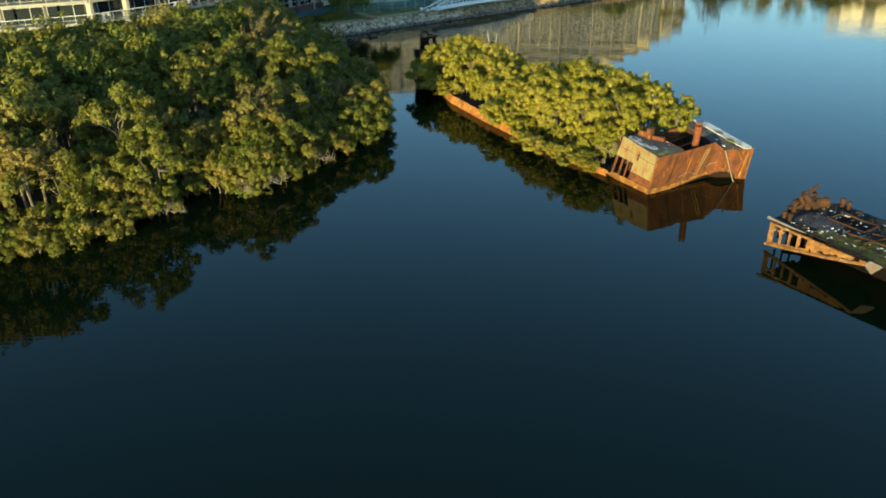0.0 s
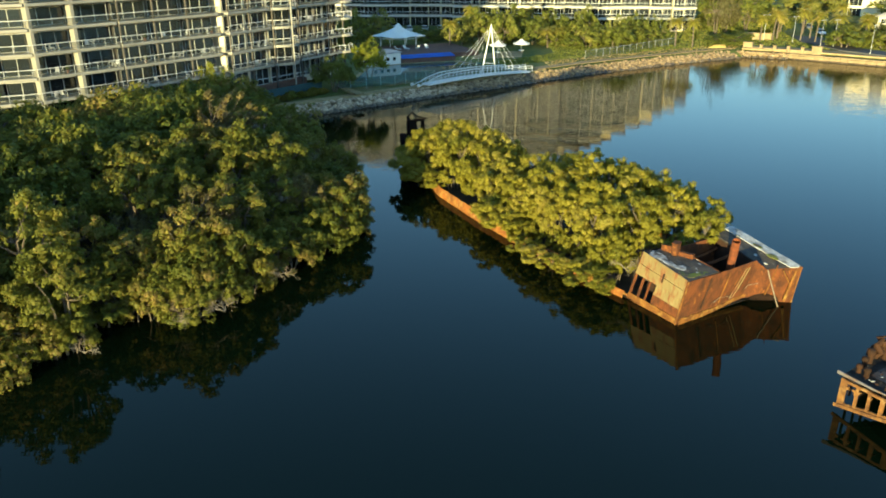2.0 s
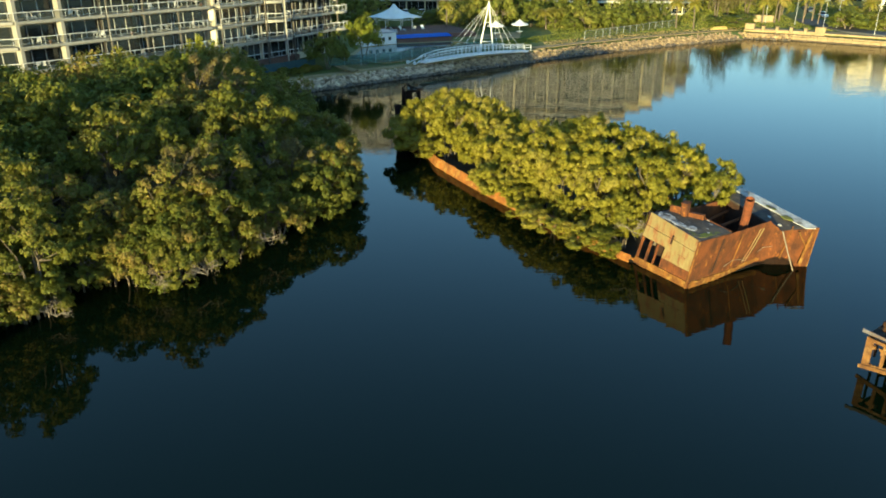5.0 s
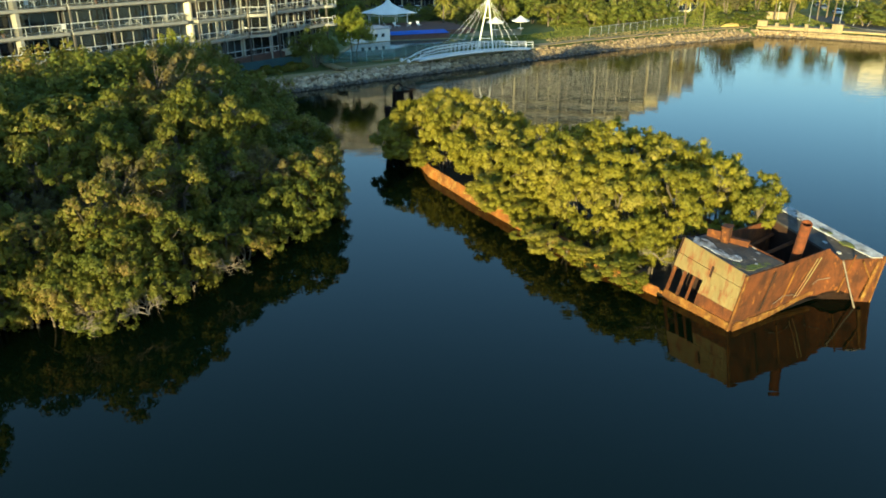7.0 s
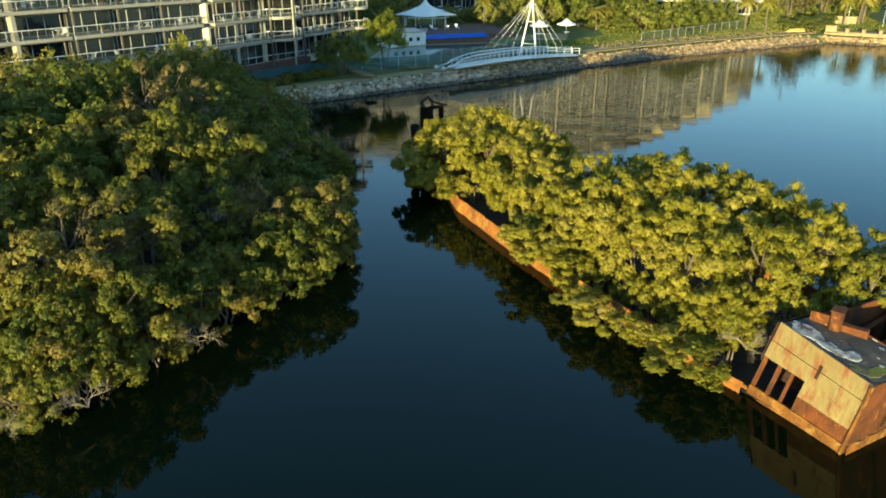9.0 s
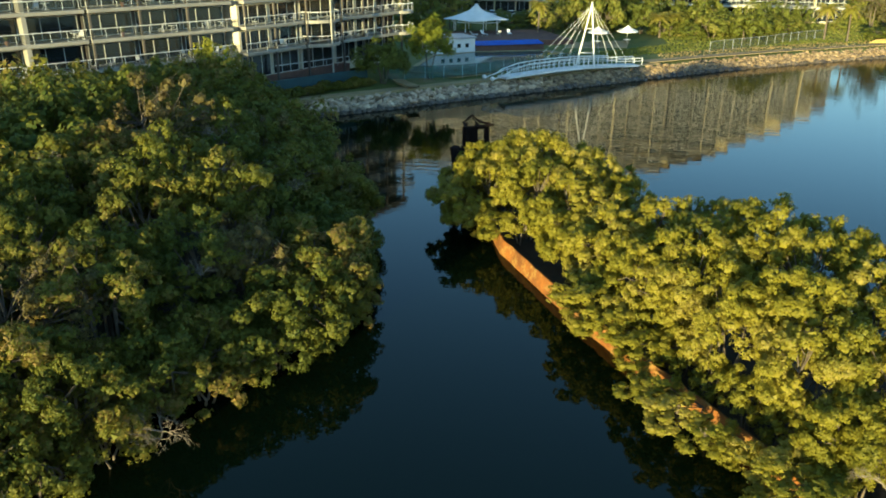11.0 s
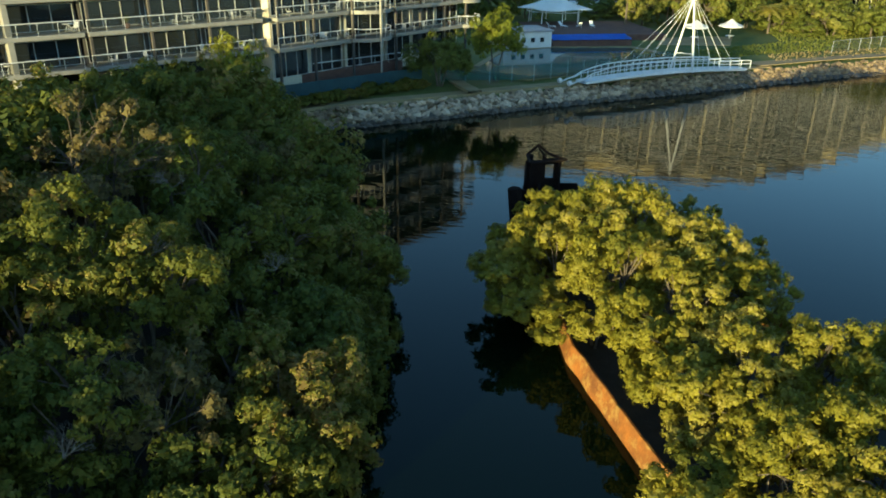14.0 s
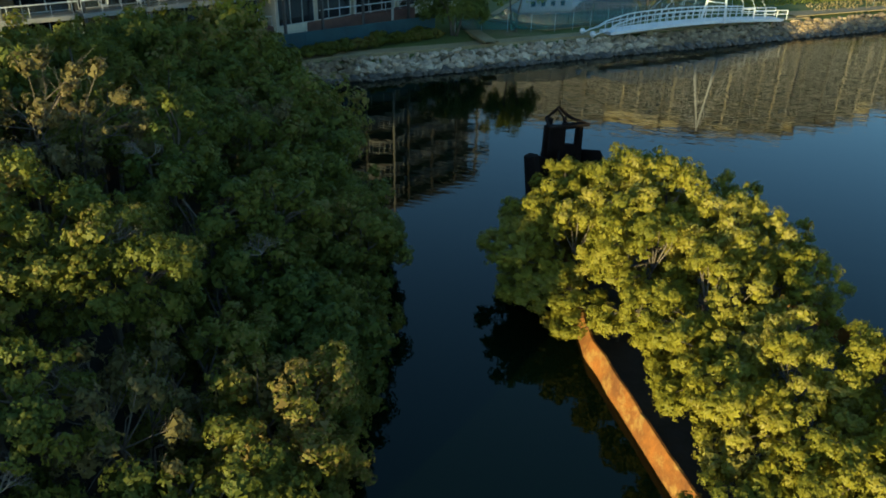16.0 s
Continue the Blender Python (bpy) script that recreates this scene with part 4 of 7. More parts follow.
# bow: ragged plates and an open frame
def bow_frame():
    bm = bmesh.new()
    for sgn in (-1, 1):
        plate(bm, [(47.5, sgn * 2.7, 0.2), (53.0, sgn * 0.15, 0.2), (53.0, sgn * 0.25, 3.2 + 0.2 * sgn), (51.0, sgn * 1.35, 3.5), (50.2, sgn * 1.6, 2.6), (47.5, sgn * 2.8, 1.9)], 0.08 * sgn)
    part("bow_plate", bm, M_RUSTSHADE, ship, "dark rusted bow plating")
    bm = bmesh.new()
    for x, y, r in ((51.2, 1.0, 0.16), (52.6, 0.5, 0.26), (51.2, -1.0, 0.16), (52.6, -0.5, 0.16)):
        tube(bm, [(x, y, 1.2), (x + 0.05, y, 5.1)], [r, r * 0.8], 6)
    bmesh.ops.translate(bm, verts=bm.verts, vec=(0.3, 0.75, 0))
    part("bow_post", bm, M_RUSTSHADE, ship, "dark rusted upright frame posts")
    bm = bmesh.new()
    tube(bm, [(51.0, 1.15, 5.05), (52.7, 0.75, 5.1), (53.0, -0.2, 5.65), (52.5, -0.7, 5.15), (51.0, -1.35, 5.1), (51.0, 1.15, 5.05)], 0.10, 6)
    tube(bm, [(51.1, 0.0, 5.2), (53.0, -0.1, 5.6)], 0.06, 5)
    bmesh.ops.translate(bm, verts=bm.verts, vec=(0.3, 0.75, 0))
    part("bow_rail", bm, M_RUSTSHADE, ship, "bent rail ring on the bow frame")
    bm = bmesh.new()
    # aft wall of the bow house, left standing round a window
    for q in ([(51.4, 1.35, 1.0), (51.4, -0.1, 1.0), (51.5, -0.1, 4.95), (51.5, 1.2, 5.0)], [(51.42, -0.1, 1.0), (51.42, -1.2, 1.0), (51.5, -1.2, 3.6), (51.5, -0.1, 3.75)],
              [(51.5, -0.85, 3.5), (51.5, -1.2, 3.5), (51.55, -1.15, 5.0), (51.55, -0.9, 5.0)], [(51.5, 0.0, 4.7), (51.5, -1.1, 4.75), (51.55, -1.1, 5.05), (51.55, 0.0, 5.05)]):
        plate(bm, q, 0.35)
    plate(bm, [(50.9, 2.1, 1.0), (50.9, 0.6, 1.0), (51.0, 0.6, 2.9), (50.9, 1.9, 3.4)], 0.3)
    bmesh.ops.translate(bm, verts=bm.verts, vec=(0.3, 0.75, 0))
    part("bow_panel", bm, M_RUSTSHADE, ship)
    bm = bmesh.new()
    tube(bm, [(50.2, 2.4, 0.2), (50.3, 2.6, 2.2), (50.5, 2.7, 3.3), (50.5, 2.7, 3.4)], [0.5, 0.5, 0.45, 0.2], 8)
    tube(bm, [(51.6, 1.5, 1.0), (51.7, 1.55, 3.0)], [0.16, 0.05], 5)
    bmesh.ops.translate(bm, verts=bm.verts, vec=(0.3, 0.5, 0.3))
    part("bollard", bm, M_RUSTSHADE, ship, "dark bollard stump at the bow")


bow_frame()

# trees in the hull
LBL2 = "bright yellow-green mangrove tree growing in the shipwreck"
SBASES = (0.9, 2.6, 4.6)
ship_kinds = [[make_tree("mangrove_tree", 151 + 9 * h + i, 2.5, bz, 2.4, 120, 15, 13, (0.095, 0.078), M_SHIPLEAF, LBL2, "tree", "mangrove trees in the shipwreck",
                         stems=4, thick=0.10, clump_r=(0.26, 0.54), tuft_r=0.125, droop=(-0.35, -0.95, -0.75)[h], open_=0.03 * i, lobes=(10, 14, 13)[h]) for i in range(3)] for h, bz in enumerate(SBASES)]
# keel distance, distance to port, crown radius, top
SHIP_TREES = [(46.9, 1.2, 2.0, 4.4), (45.0, 2.9, 2.4, 5.8), (44.0, 0.4, 3.1, 7.0), (41.2, 4.8, 2.9, 5.7), (40.2, 1.2, 3.4, 7.6), (41.0, -2.4, 2.6, 6.1), (37.4, 3.0, 2.8, 6.5),
              (36.8, -0.8, 3.0, 6.9), (37.6, -3.6, 2.2, 5.2), (34.0, 1.2, 2.6, 6.0), (33.8, -2.2, 2.2, 5.5), (31.0, 2.4, 2.1, 4.8), (28.4, 1.8, 2.3, 5.8), (26.8, -0.6, 2.6, 6.5),
              (25.8, 3.2, 2.2, 5.4), (25.4, -3.2, 2.1, 6.0), (23.2, 4.1, 2.4, 5.6), (22.8, 0.6, 3.0, 7.1), (22.4, -3.2, 2.7, 7.1), (20.5, 4.2, 2.1, 4.9), (19.2, 2.8, 3.0, 7.1),
              (18.2, -1.6, 3.1, 7.7), (19.6, -4.6, 2.2, 6.9), (16.2, -4.6, 2.3, 7.0), (16.2, 3.9, 2.5, 6.1), (14.2, 1.8, 3.0, 7.3), (13.4, -2.4, 2.9, 7.6), (12.6, -5.0, 2.4, 6.8),
              (11.6, 3.7, 2.6, 6.2), (9.0, 4.5, 2.1, 4.9), (9.6, 1.2, 2.6, 6.8), (9.6, -3.0, 2.4, 6.9), (8.2, -5.0, 2.1, 6.0), (43.0, 5.0, 1.8, 4.0),
              (8.2, 4.4, 1.6, 4.2), (7.4, 2.0, 1.6, 4.6), (6.6, -2.6, 1.9, 5.8), (6.6, -0.4, 1.3, 4.0),
              (21.6, 4.9, 1.35, 2.9), (19.8, 4.9, 1.3, 2.5), (18.0, 4.9, 1.45, 3.1), (15.6, 4.9, 1.4, 2.7), (13.6, 4.8, 1.5, 3.2), (11.6, 4.8, 1.35, 2.8), (9.8, 5.0, 1.5, 3.3), (8.7, 5.0, 1.3, 3.0)]
# crowns leaning out over the rail and the water: keel distance, foot, size, height
lean_kinds = [make_tree("mangrove_tree", 191 + i, 1.6, 2.5, 1.5, 70, 14, 11, (0.10, 0.08), M_SHIPLEAF, "yellow-green mangrove tree leaning over the ship's rail", "tree",
                        "mangrove trees in the shipwreck", stems=2, thick=0.09, clump_r=(0.22, 0.44), tuft_r=0.12, droop=-0.8, lean=(0, 1.9), lobes=9) for i in range(2)]
LEANING = [(7.9, 5.5, 1.1, 0.5), (9.6, 5.2, 1.0, 0.55), (12.4, 6.7, 0.72, 0.62), (14.0, 6.8, 0.85, 0.56), (15.8, 6.8, 0.78, 0.6), (18.8, 4.9, 0.95, 0.6), (21.2, 4.9, 1.0, 0.62), (23.4, 4.8, 1.15, 0.65), (25.2, 4.1, 1.0, 0.75),
           (27.4, 2.6, 1.05, 1.0), (29.4, 2.4, 1.0, 1.0), (31.6, 2.3, 1.0, 1.0), (33.8, 2.4, 1.05, 1.0), (36.6, 4.2, 0.95, 0.65), (38.6, 5.0, 1.05, 0.6), (40.2, 5.2, 1.1, 0.75), (42.0, 4.6, 1.1, 0.85), (44.2, 3.4, 1.05, 0.9)]
rng = random.Random(12)
for i, (a, l, s, sz) in enumerate(LEANING):
    p = SHIP @ Vector((a, l, 0.1))
    (stand if i < 2 else copy_at)(lean_kinds[i % 2], p.x, p.y, 0.1, 118.9 + rng.uniform(-14, 14), s, sz * s)
rng = random.Random(9)
used = set()
for i, (a, l, r, top) in enumerate(SHIP_TREES):
    p = SHIP @ Vector((a, l, 0.1))
    s = r / 2.95
    h = next((k for k in range(3) if (SBASES[k] + 3.0) * s >= top - 0.15), 2)
    ob = ship_kinds[h][i % 3]
    z = min(0.35, top - (SBASES[h] + 3.0) * s)
    sz = max(s, top / (SBASES[h] + 3.0) if h == 2 else s)
    if ob.name in used:
        copy_at(ob, p.x, p.y, z, rng.uniform(0, 360), s, sz)
    else:
        used.add(ob.name)
        stand(ob, p.x, p.y, z, rng.uniform(0, 360), s, sz)
for row_ in ship_kinds:
    for ob in row_:
        if ob.name not in used:
            for o in ob.children_recursive:
                bpy.data.objects.remove(o)
            bpy.data.objects.remove(ob)


# bare twigs: dead branches at the water's edge and beside the deckhouse
def dead_branch(seed, size, label):
    rng = random.Random(seed)
    bm = bmesh.new()

    def grow(p, d, length, r, depth):
        q = p + d * length
        mid = p.lerp(q, 0.5) + Vector((rng.uniform(-1, 1), rng.uniform(-1, 1), rng.uniform(-1, 1))) * length * 0.14
        tube(bm, [p, mid, q], [r, r * 0.8, r * 0.55], 4, cap=False)
        if depth:
            for _ in range(3):
                nd = (d + Vector((rng.uniform(-1, 1), rng.uniform(-1, 1), rng.uniform(-0.7, 0.7))) * 0.9).normalized()
                grow(mid.lerp(q, rng.random()), nd, length * rng.uniform(0.55, 0.8), r * 0.55, depth - 1)

    for k in range(5):
        a = rng.uniform(0, math.tau)
        grow(Vector((0, 0, 0)), Vector((math.cos(a), math.sin(a), rng.uniform(0.1, 0.9))).normalized(), size * 0.40, 0.028 * size / 1.6, 4)
    ob = thing("dead_branch", label, "branch", "dead branches at the water")
    part("twig", bm, M_DEADWOOD, ob)
    return ob


LB3 = "bare grey-brown dead branches over the water's edge"
for i, (x, y, z, s) in enumerate(((-13.4, 54.8, 1.2, 2.0), (-16.2, 48.6, 1.0, 1.9), (-24.2, 43.2, 0.6, 1.5), (-19.2, 47.2, 0.9, 1.4), (-15.2, 65.0, 5.6, 1.2), (-19.0, 76.0, 8.2, 1.2),
                                  (-17.5, 60.0, 5.6, 1.2), (-14.2, 61.5, 5.2, 1.4), (-20.5, 54.8, 5.4, 1.5), (-16.6, 70.0, 7.6, 1.4), (-13.4, 74.5, 5.4, 1.2), (-24, 66, 9.0, 1.4))):
    dead_branch(70 + i, s, LB3).matrix_basis = pose(x, y, z, 0, 0, i * 77)
p = SHIP @ Vector((6.5, 5.4, 2.3))
dead_branch(90, 1.5, "bare pale branches hanging beside the rusted deckhouse").matrix_basis = pose(p.x, p.y, p.z, 0, 0, 30)

# ---- the second wreck ----
W2 = Matrix.Translation((23.5, 37.5, 0)) @ Matrix.Rotation(math.atan2(-0.854, 0.52), 4, "Z") @ Matrix.Diagonal((0.97, 0.97, 1.28, 1))   # x along its lit side, y away from it
wreck = thing("shipwreck", "low broken wreck with a mossy collapsed deck and rusted arches", "shipwreck", at=W2)


def w2_top(x, y):
    return 1.86 - 0.012 * x + 0.04 * y + 0.07 * noise.noise((x * 0.7, y * 0.7, 8)) - max(0, x - 9) * 0.05


def w2_nose(y):
    """Where the deck begins at each distance from the lit side."""
    return -0.06 * y - 0.5 * max(0, y - 4.6) * -1.9


def crust(bm, xs, ys, lift, thick, seed):
    """A layer lying on the deck with a wavy edge."""
    grid = []
    for x in xs:
        grid.append([(x + 0.18 * noise.noise((x * 2, y * 2, seed)), y + 0.22 * noise.noise((x * 2, y * 2, seed + 5)),
                      w2_top(x, y) + lift + 0.03 * noise.noise((x * 2, y * 2, seed + 9))) for y in ys])
    quad_mesh(bm, grid)
    bmesh.ops.solidify(bm, geom=bm.faces[:], thickness=thick)


bm = bmesh.new()
quad_mesh(bm, [[(w2_nose(y * 0.55) + x * 0.6 * (1 - w2_nose(y * 0.55) / 15), y * 0.55, w2_top(x * 0.6, y * 0.55)) for y in range(0, 13)] for x in range(0, 26)])
bmesh.ops.solidify(bm, geom=bm.faces[:], thickness=0.16)
part("deck", bm, M_DECK, wreck, "collapsed dark deck with moss")
for sd_, xs_, ys_ in ((2, (3.2, 4, 5, 6, 7, 8, 9, 10), (0.25, 0.6, 1.0, 1.4, 1.8)), (8, (7, 8, 9, 10, 11), (2.2, 2.8, 3.4, 4.0)), (3, (5.2, 6, 7, 8, 9.5), (1.7, 2.3, 3.0)), (4, (5.8, 7, 8, 9, 11), (4.6, 5.3, 6.0))):
    bm = bmesh.new()
    crust(bm, xs_, ys_, 0.05, 0.05, sd_)
    part("moss_patch", bm, M_MOSS, wreck, "dull green moss on the deck")
bm = bmesh.new()
crust(bm, (1.0, 2.0, 3.0, 4.2), (1.1, 2.0, 2.9, 3.5), 0.07, 0.06, 7)
part("deck_plate", bm, M_GREYPLATE, wreck, "smooth grey plate on the deck")


def w2_low(x):
    return min(1.55, 0.26 + 0.155 * x) + 0.05 * noise.noise((x * 1.5, 0, 6)) + 0.05 * noise.noise((x * 4.5, 0, 9))


def pierced_side():
    """The lit side: a wall of narrow strips leaving arched openings near the nose and ragged holes further on."""
    bm = bmesh.new()
    step = 0.075
    for i in range(int(7.9 / step)):
        x = i * step
        top, low = w2_top(x, 0) - 0.15, w2_low(x)
        spans = [(low, top)]
        bay = (x - 0.22) / 0.78
        if 0 <= bay < 4:
            f = bay % 1.0
            if 0.11 < f < 0.89:
                arch = math.sqrt(max(0.0, 1 - ((f - 0.5) / 0.37) ** 2))
                spans = [(low, low + 0.16), (low + 0.74 + 0.22 * arch, top - 0.30 - (0.1 if 0.35 < f < 0.65 else 0)), (top - 0.14, top)]
        elif x > 3.5:
            hole = noise.noise((x * 1.9, 2.0, 3.0))
            if hole > -0.05 and top - low > 0.22:
                spans = [(low, low + 0.08), (low + 0.14 + 0.26 * min(1, hole * 2 + 0.1), top - 0.12 * abs(noise.noise((x * 3.1, 7, 7))))]
        for z0, z1 in spans:
            if z1 > z0 + 0.01:
                w_ = 0.03 * noise.noise((x * 2, z0 * 3, 1))
                box(bm, (x, -0.07 + w_, z0), (x + step + 0.004, 0.07 + w_, z1))
    return bm


part("arched_side", pierced_side(), M_TANRUST, wreck, "rust orange side pierced by arched openings")
bm = bmesh.new()
tube(bm, [(-0.1, -0.1, w2_low(0)), (2.5, -0.12, w2_low(2.5)), (5, -0.12, w2_low(5)), (7.9, -0.1, w2_low(7.9))], 0.10, 6)
part("lower_strake", bm, M_TANRUST, wreck)
bm = bmesh.new()
tube(bm, [(-0.3, -0.08, 1.93), (0.6, -0.03, 1.89), (1.8, 0.0, 1.85), (3.0, 0.05, 1.84)], [0.10, 0.08, 0.06, 0.03], 6)
part("rubbing_strake", bm, M_GREYPLATE, wreck, "pale crusted rail on the nose")
# inner shell behind the broken side, its black standing for the shade under the deck
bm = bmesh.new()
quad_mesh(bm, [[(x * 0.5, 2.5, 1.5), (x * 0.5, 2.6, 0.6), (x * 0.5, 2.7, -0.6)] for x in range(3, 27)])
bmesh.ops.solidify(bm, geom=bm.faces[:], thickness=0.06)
part("hull_shell", bm, M_RUSTSHADE, wreck, "black shell at the waterline, coloured as the shade under the deck")
# end plate in the same black, shade put into the colour
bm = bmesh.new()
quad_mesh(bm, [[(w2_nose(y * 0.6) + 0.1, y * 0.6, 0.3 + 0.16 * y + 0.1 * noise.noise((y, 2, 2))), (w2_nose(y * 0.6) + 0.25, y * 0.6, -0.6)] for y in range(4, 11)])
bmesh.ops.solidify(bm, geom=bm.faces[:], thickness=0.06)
part("end_plate", bm, M_RUSTSHADE, wreck)
for y_ in (0.1, 1.2, 2.4, 3.6):
    bm = bmesh.new()
    box(bm, (w2_nose(y_), y_, 0.4), (w2_nose(y_) + 0.12, y_ + 0.12, 1.8))
    part("end_post", bm, M_BROWNRUST, wreck)
for x_ in (0.15, 0.95, 1.75, 2.5, 3.3):
    bm = bmesh.new()
    plate(bm, [(x_, 0.02, 1.35), (x_, 0.5, 1.5), (x_, 1.1, 1.7), (x_, 0.02, 1.72)], 0.05)
    part("bracket", bm, M_RUSTDARK, wreck)
bm = bmesh.new()
plate(bm, [(7.79, -0.1, 1.5), (8.12, 1.3, 1.85), (8.5, 1.7, 1.3), (8.24, 0.3, 0.95)], 0.08)
part("bent_plate", bm, M_GREYPLATE, wreck, "pale square plate hanging off the side")
for x, y, h, r in ((0.35, 1.0, 0.5, 0.2), (0.9, 0.9, 0.55, 0.22), (0.25, 1.7, 0.65, 0.22), (0.1, 2.5, 0.8, 0.26), (1.9, 6.0, 0.7, 0.24), (2.5, 5.9, 0.65, 0.22)):
    bm = bmesh.new()
    zb = w2_top(x, y) - 0.1
    tube(bm, [(x, y, zb), (x, y, zb + h * 0.7), (x, y, zb + h * 0.72), (x, y, zb + h), (x, y, zb + h + 0.05)], [r * 0.75, r * 0.65, r, r * 0.95, r * 0.5], 9)
    part("bollard", bm, M_BROWNRUST, wreck, "dark rusted bollard")
# winch remains
bm = bmesh.new()
rng = random.Random(31)
for x, y, h, r in ((-0.1, 3.1, 2.5, 0.2), (0.05, 3.45, 2.8, 0.22), (-0.1, 3.75, 3.1, 0.2), (0.1, 4.05, 3.5, 0.17), (0.35, 3.8, 2.7, 0.26), (0.4, 4.4, 3.1, 0.15), (0.75, 4.3, 2.5, 0.24), (1.3, 4.7, 2.8, 0.12)):
    pts_ = [(x + rng.uniform(-0.1, 0.1) * k, y + rng.uniform(-0.08, 0.14) * k, 1.8 + (h - 1.8) * k / 4) for k in range(5)]
    tube(bm, pts_, [r * rng.uniform(0.75, 1.25) for _ in range(4)] + [r * 0.45], 6)
for p_, q_ in (((-0.1, 3.2, 2.3), (0.5, 4.5, 2.55)), ((0.0, 3.7, 2.7), (0.6, 4.5, 2.9)), ((0.4, 4.4, 2.9), (1.3, 4.8, 2.5))):
    tube(bm, [p_, q_], 0.06, 5)
part("winch_frame", bm, M_BROWNRUST, wreck, "jagged rusted remains of a winch")
bm = bmesh.new()
tube(bm, [(0.7, 4.4, 2.35), (1.5, 4.9, 2.5)], 0.3, 10)
part("winch_drum", bm, M_BROWNRUST, wreck, "dark brown rusted winch drum")
# no opening is cut; a dark sheet paints the shade inside the hatch
bm = bmesh.new()
crust(bm, (3.0, 3.8, 4.6, 5.2), (3.6, 4.2, 4.8), 0.03, 0.04, 12)
part("hatch", bm, M_RUSTDARK, wreck, "dark sheet on the deck for the shade in an open hatch")
for a, b in (((2.6, 3.3), (5.5, 3.3)), ((2.6, 3.3), (2.8, 5.0)), ((2.8, 5.0), (5.6, 5.0)), ((5.5, 3.2), (5.6, 5.0)), ((5.0, 2.2), (8.4, 2.6)), ((6.0, 3.6), (9.5, 4.2)), ((6.6, 1.6), (7.2, 4.4))):
    bm = bmesh.new()
    tube(bm, [(*a, w2_top(*a) + 0.12), ((a[0] + b[0]) / 2, (a[1] + b[1]) / 2, w2_top((a[0] + b[0]) / 2, (a[1] + b[1]) / 2) + 0.13), (*b, w2_top(*b) + 0.12)], 0.06, 5)
    part("deck_timber", bm, M_BROWNRUST, wreck, "weathered timber across the deck")
bm = bmesh.new()
rng = random.Random(3)
for k in range(130):
    x, y = rng.uniform(1.2, 12), rng.uniform(0.4, 6.0)
    zz = w2_top(x, y) + 0.05
    bmesh.ops.create_icosphere(bm, subdivisions=1, radius=rng.uniform(0.05, 0.12), matrix=Matrix.Translation((x, y, zz)) @ Matrix.Rotation(k, 4, "Z") @ Matrix.Diagonal((1.6, 0.8, 0.3, 1)))
tagged(part("droppings", bm, M_GUANO, wreck, "white splashes of bird droppings"), kind="stuff")
bm = bmesh.new()
for k in range(120):
    x, y = rng.uniform(0.4, 12), rng.uniform(0.3, 6.2)
    a_ = rng.uniform(0, 3.14)
    ln_ = rng.uniform(0.1, 0.5)
    zz = w2_top(x, y) + 0.06
    tube(bm, [(x, y, zz), (x + ln_ * math.cos(a_), y + ln_ * math.sin(a_), zz + rng.uniform(-0.02, 0.12))], rng.uniform(0.02, 0.06), 4)
tagged(part("scrap", bm, M_RUSTDARK, wreck, "scattered rusted scrap"), kind="stuff")


# ---- waterfront buildings ----
def run_matrix(p, q):
    """Local frame of a facade: x along it, y back into the building."""
    d = Vector((q[0] - p[0], q[1] - p[1], 0))
    return Matrix.Translation((p[0], p[1], 0)) @ Matrix.Rotation(math.atan2(d.y, d.x), 4, "Z"), d.length


def frame_grid(bm, m, x0, x1, z0, z1, panes, y, thick, bar=0.07):
    """One connected window frame with upright bars between its panes."""
    xs = [x0, x0 + bar]
    for k in range(1, panes):
        c = x0 + (x1 - x0) * k / panes
        xs += [c - bar / 2, c + bar / 2]
    xs += [x1 - bar, x1]
    zs = [z0, z0 + bar, z1 - bar, z1]
    vs = [[[bm.verts.new(m @ Vector((x, y + d, z))) for z in zs] for x in xs] for d in (0, thick)]
    for i in range(len(xs) - 1):
        for j in range(3):
            if i % 2 == 0 or j != 1:
                f = [(i, j), (i + 1, j), (i + 1, j + 1), (i, j + 1)]
                bm.faces.new([vs[0][a][b] for a, b in f])
    # reveal faces of each opening and of the outside
    for i in range(1, len(xs) - 2, 2):
        ring = [(i, 1), (i + 1, 1), (i + 1, 2), (i, 2)]
        for a, b in zip(ring, ring[1:] + ring[:1]):
            bm.faces.new((vs[0][a[0]][a[1]], vs[0][b[0]][b[1]], vs[1][b[0]][b[1]], vs[1][a[0]][a[1]]))
    bmesh.ops.delete(bm, geom=[v for v in bm.verts if not v.link_faces], context="VERTS")


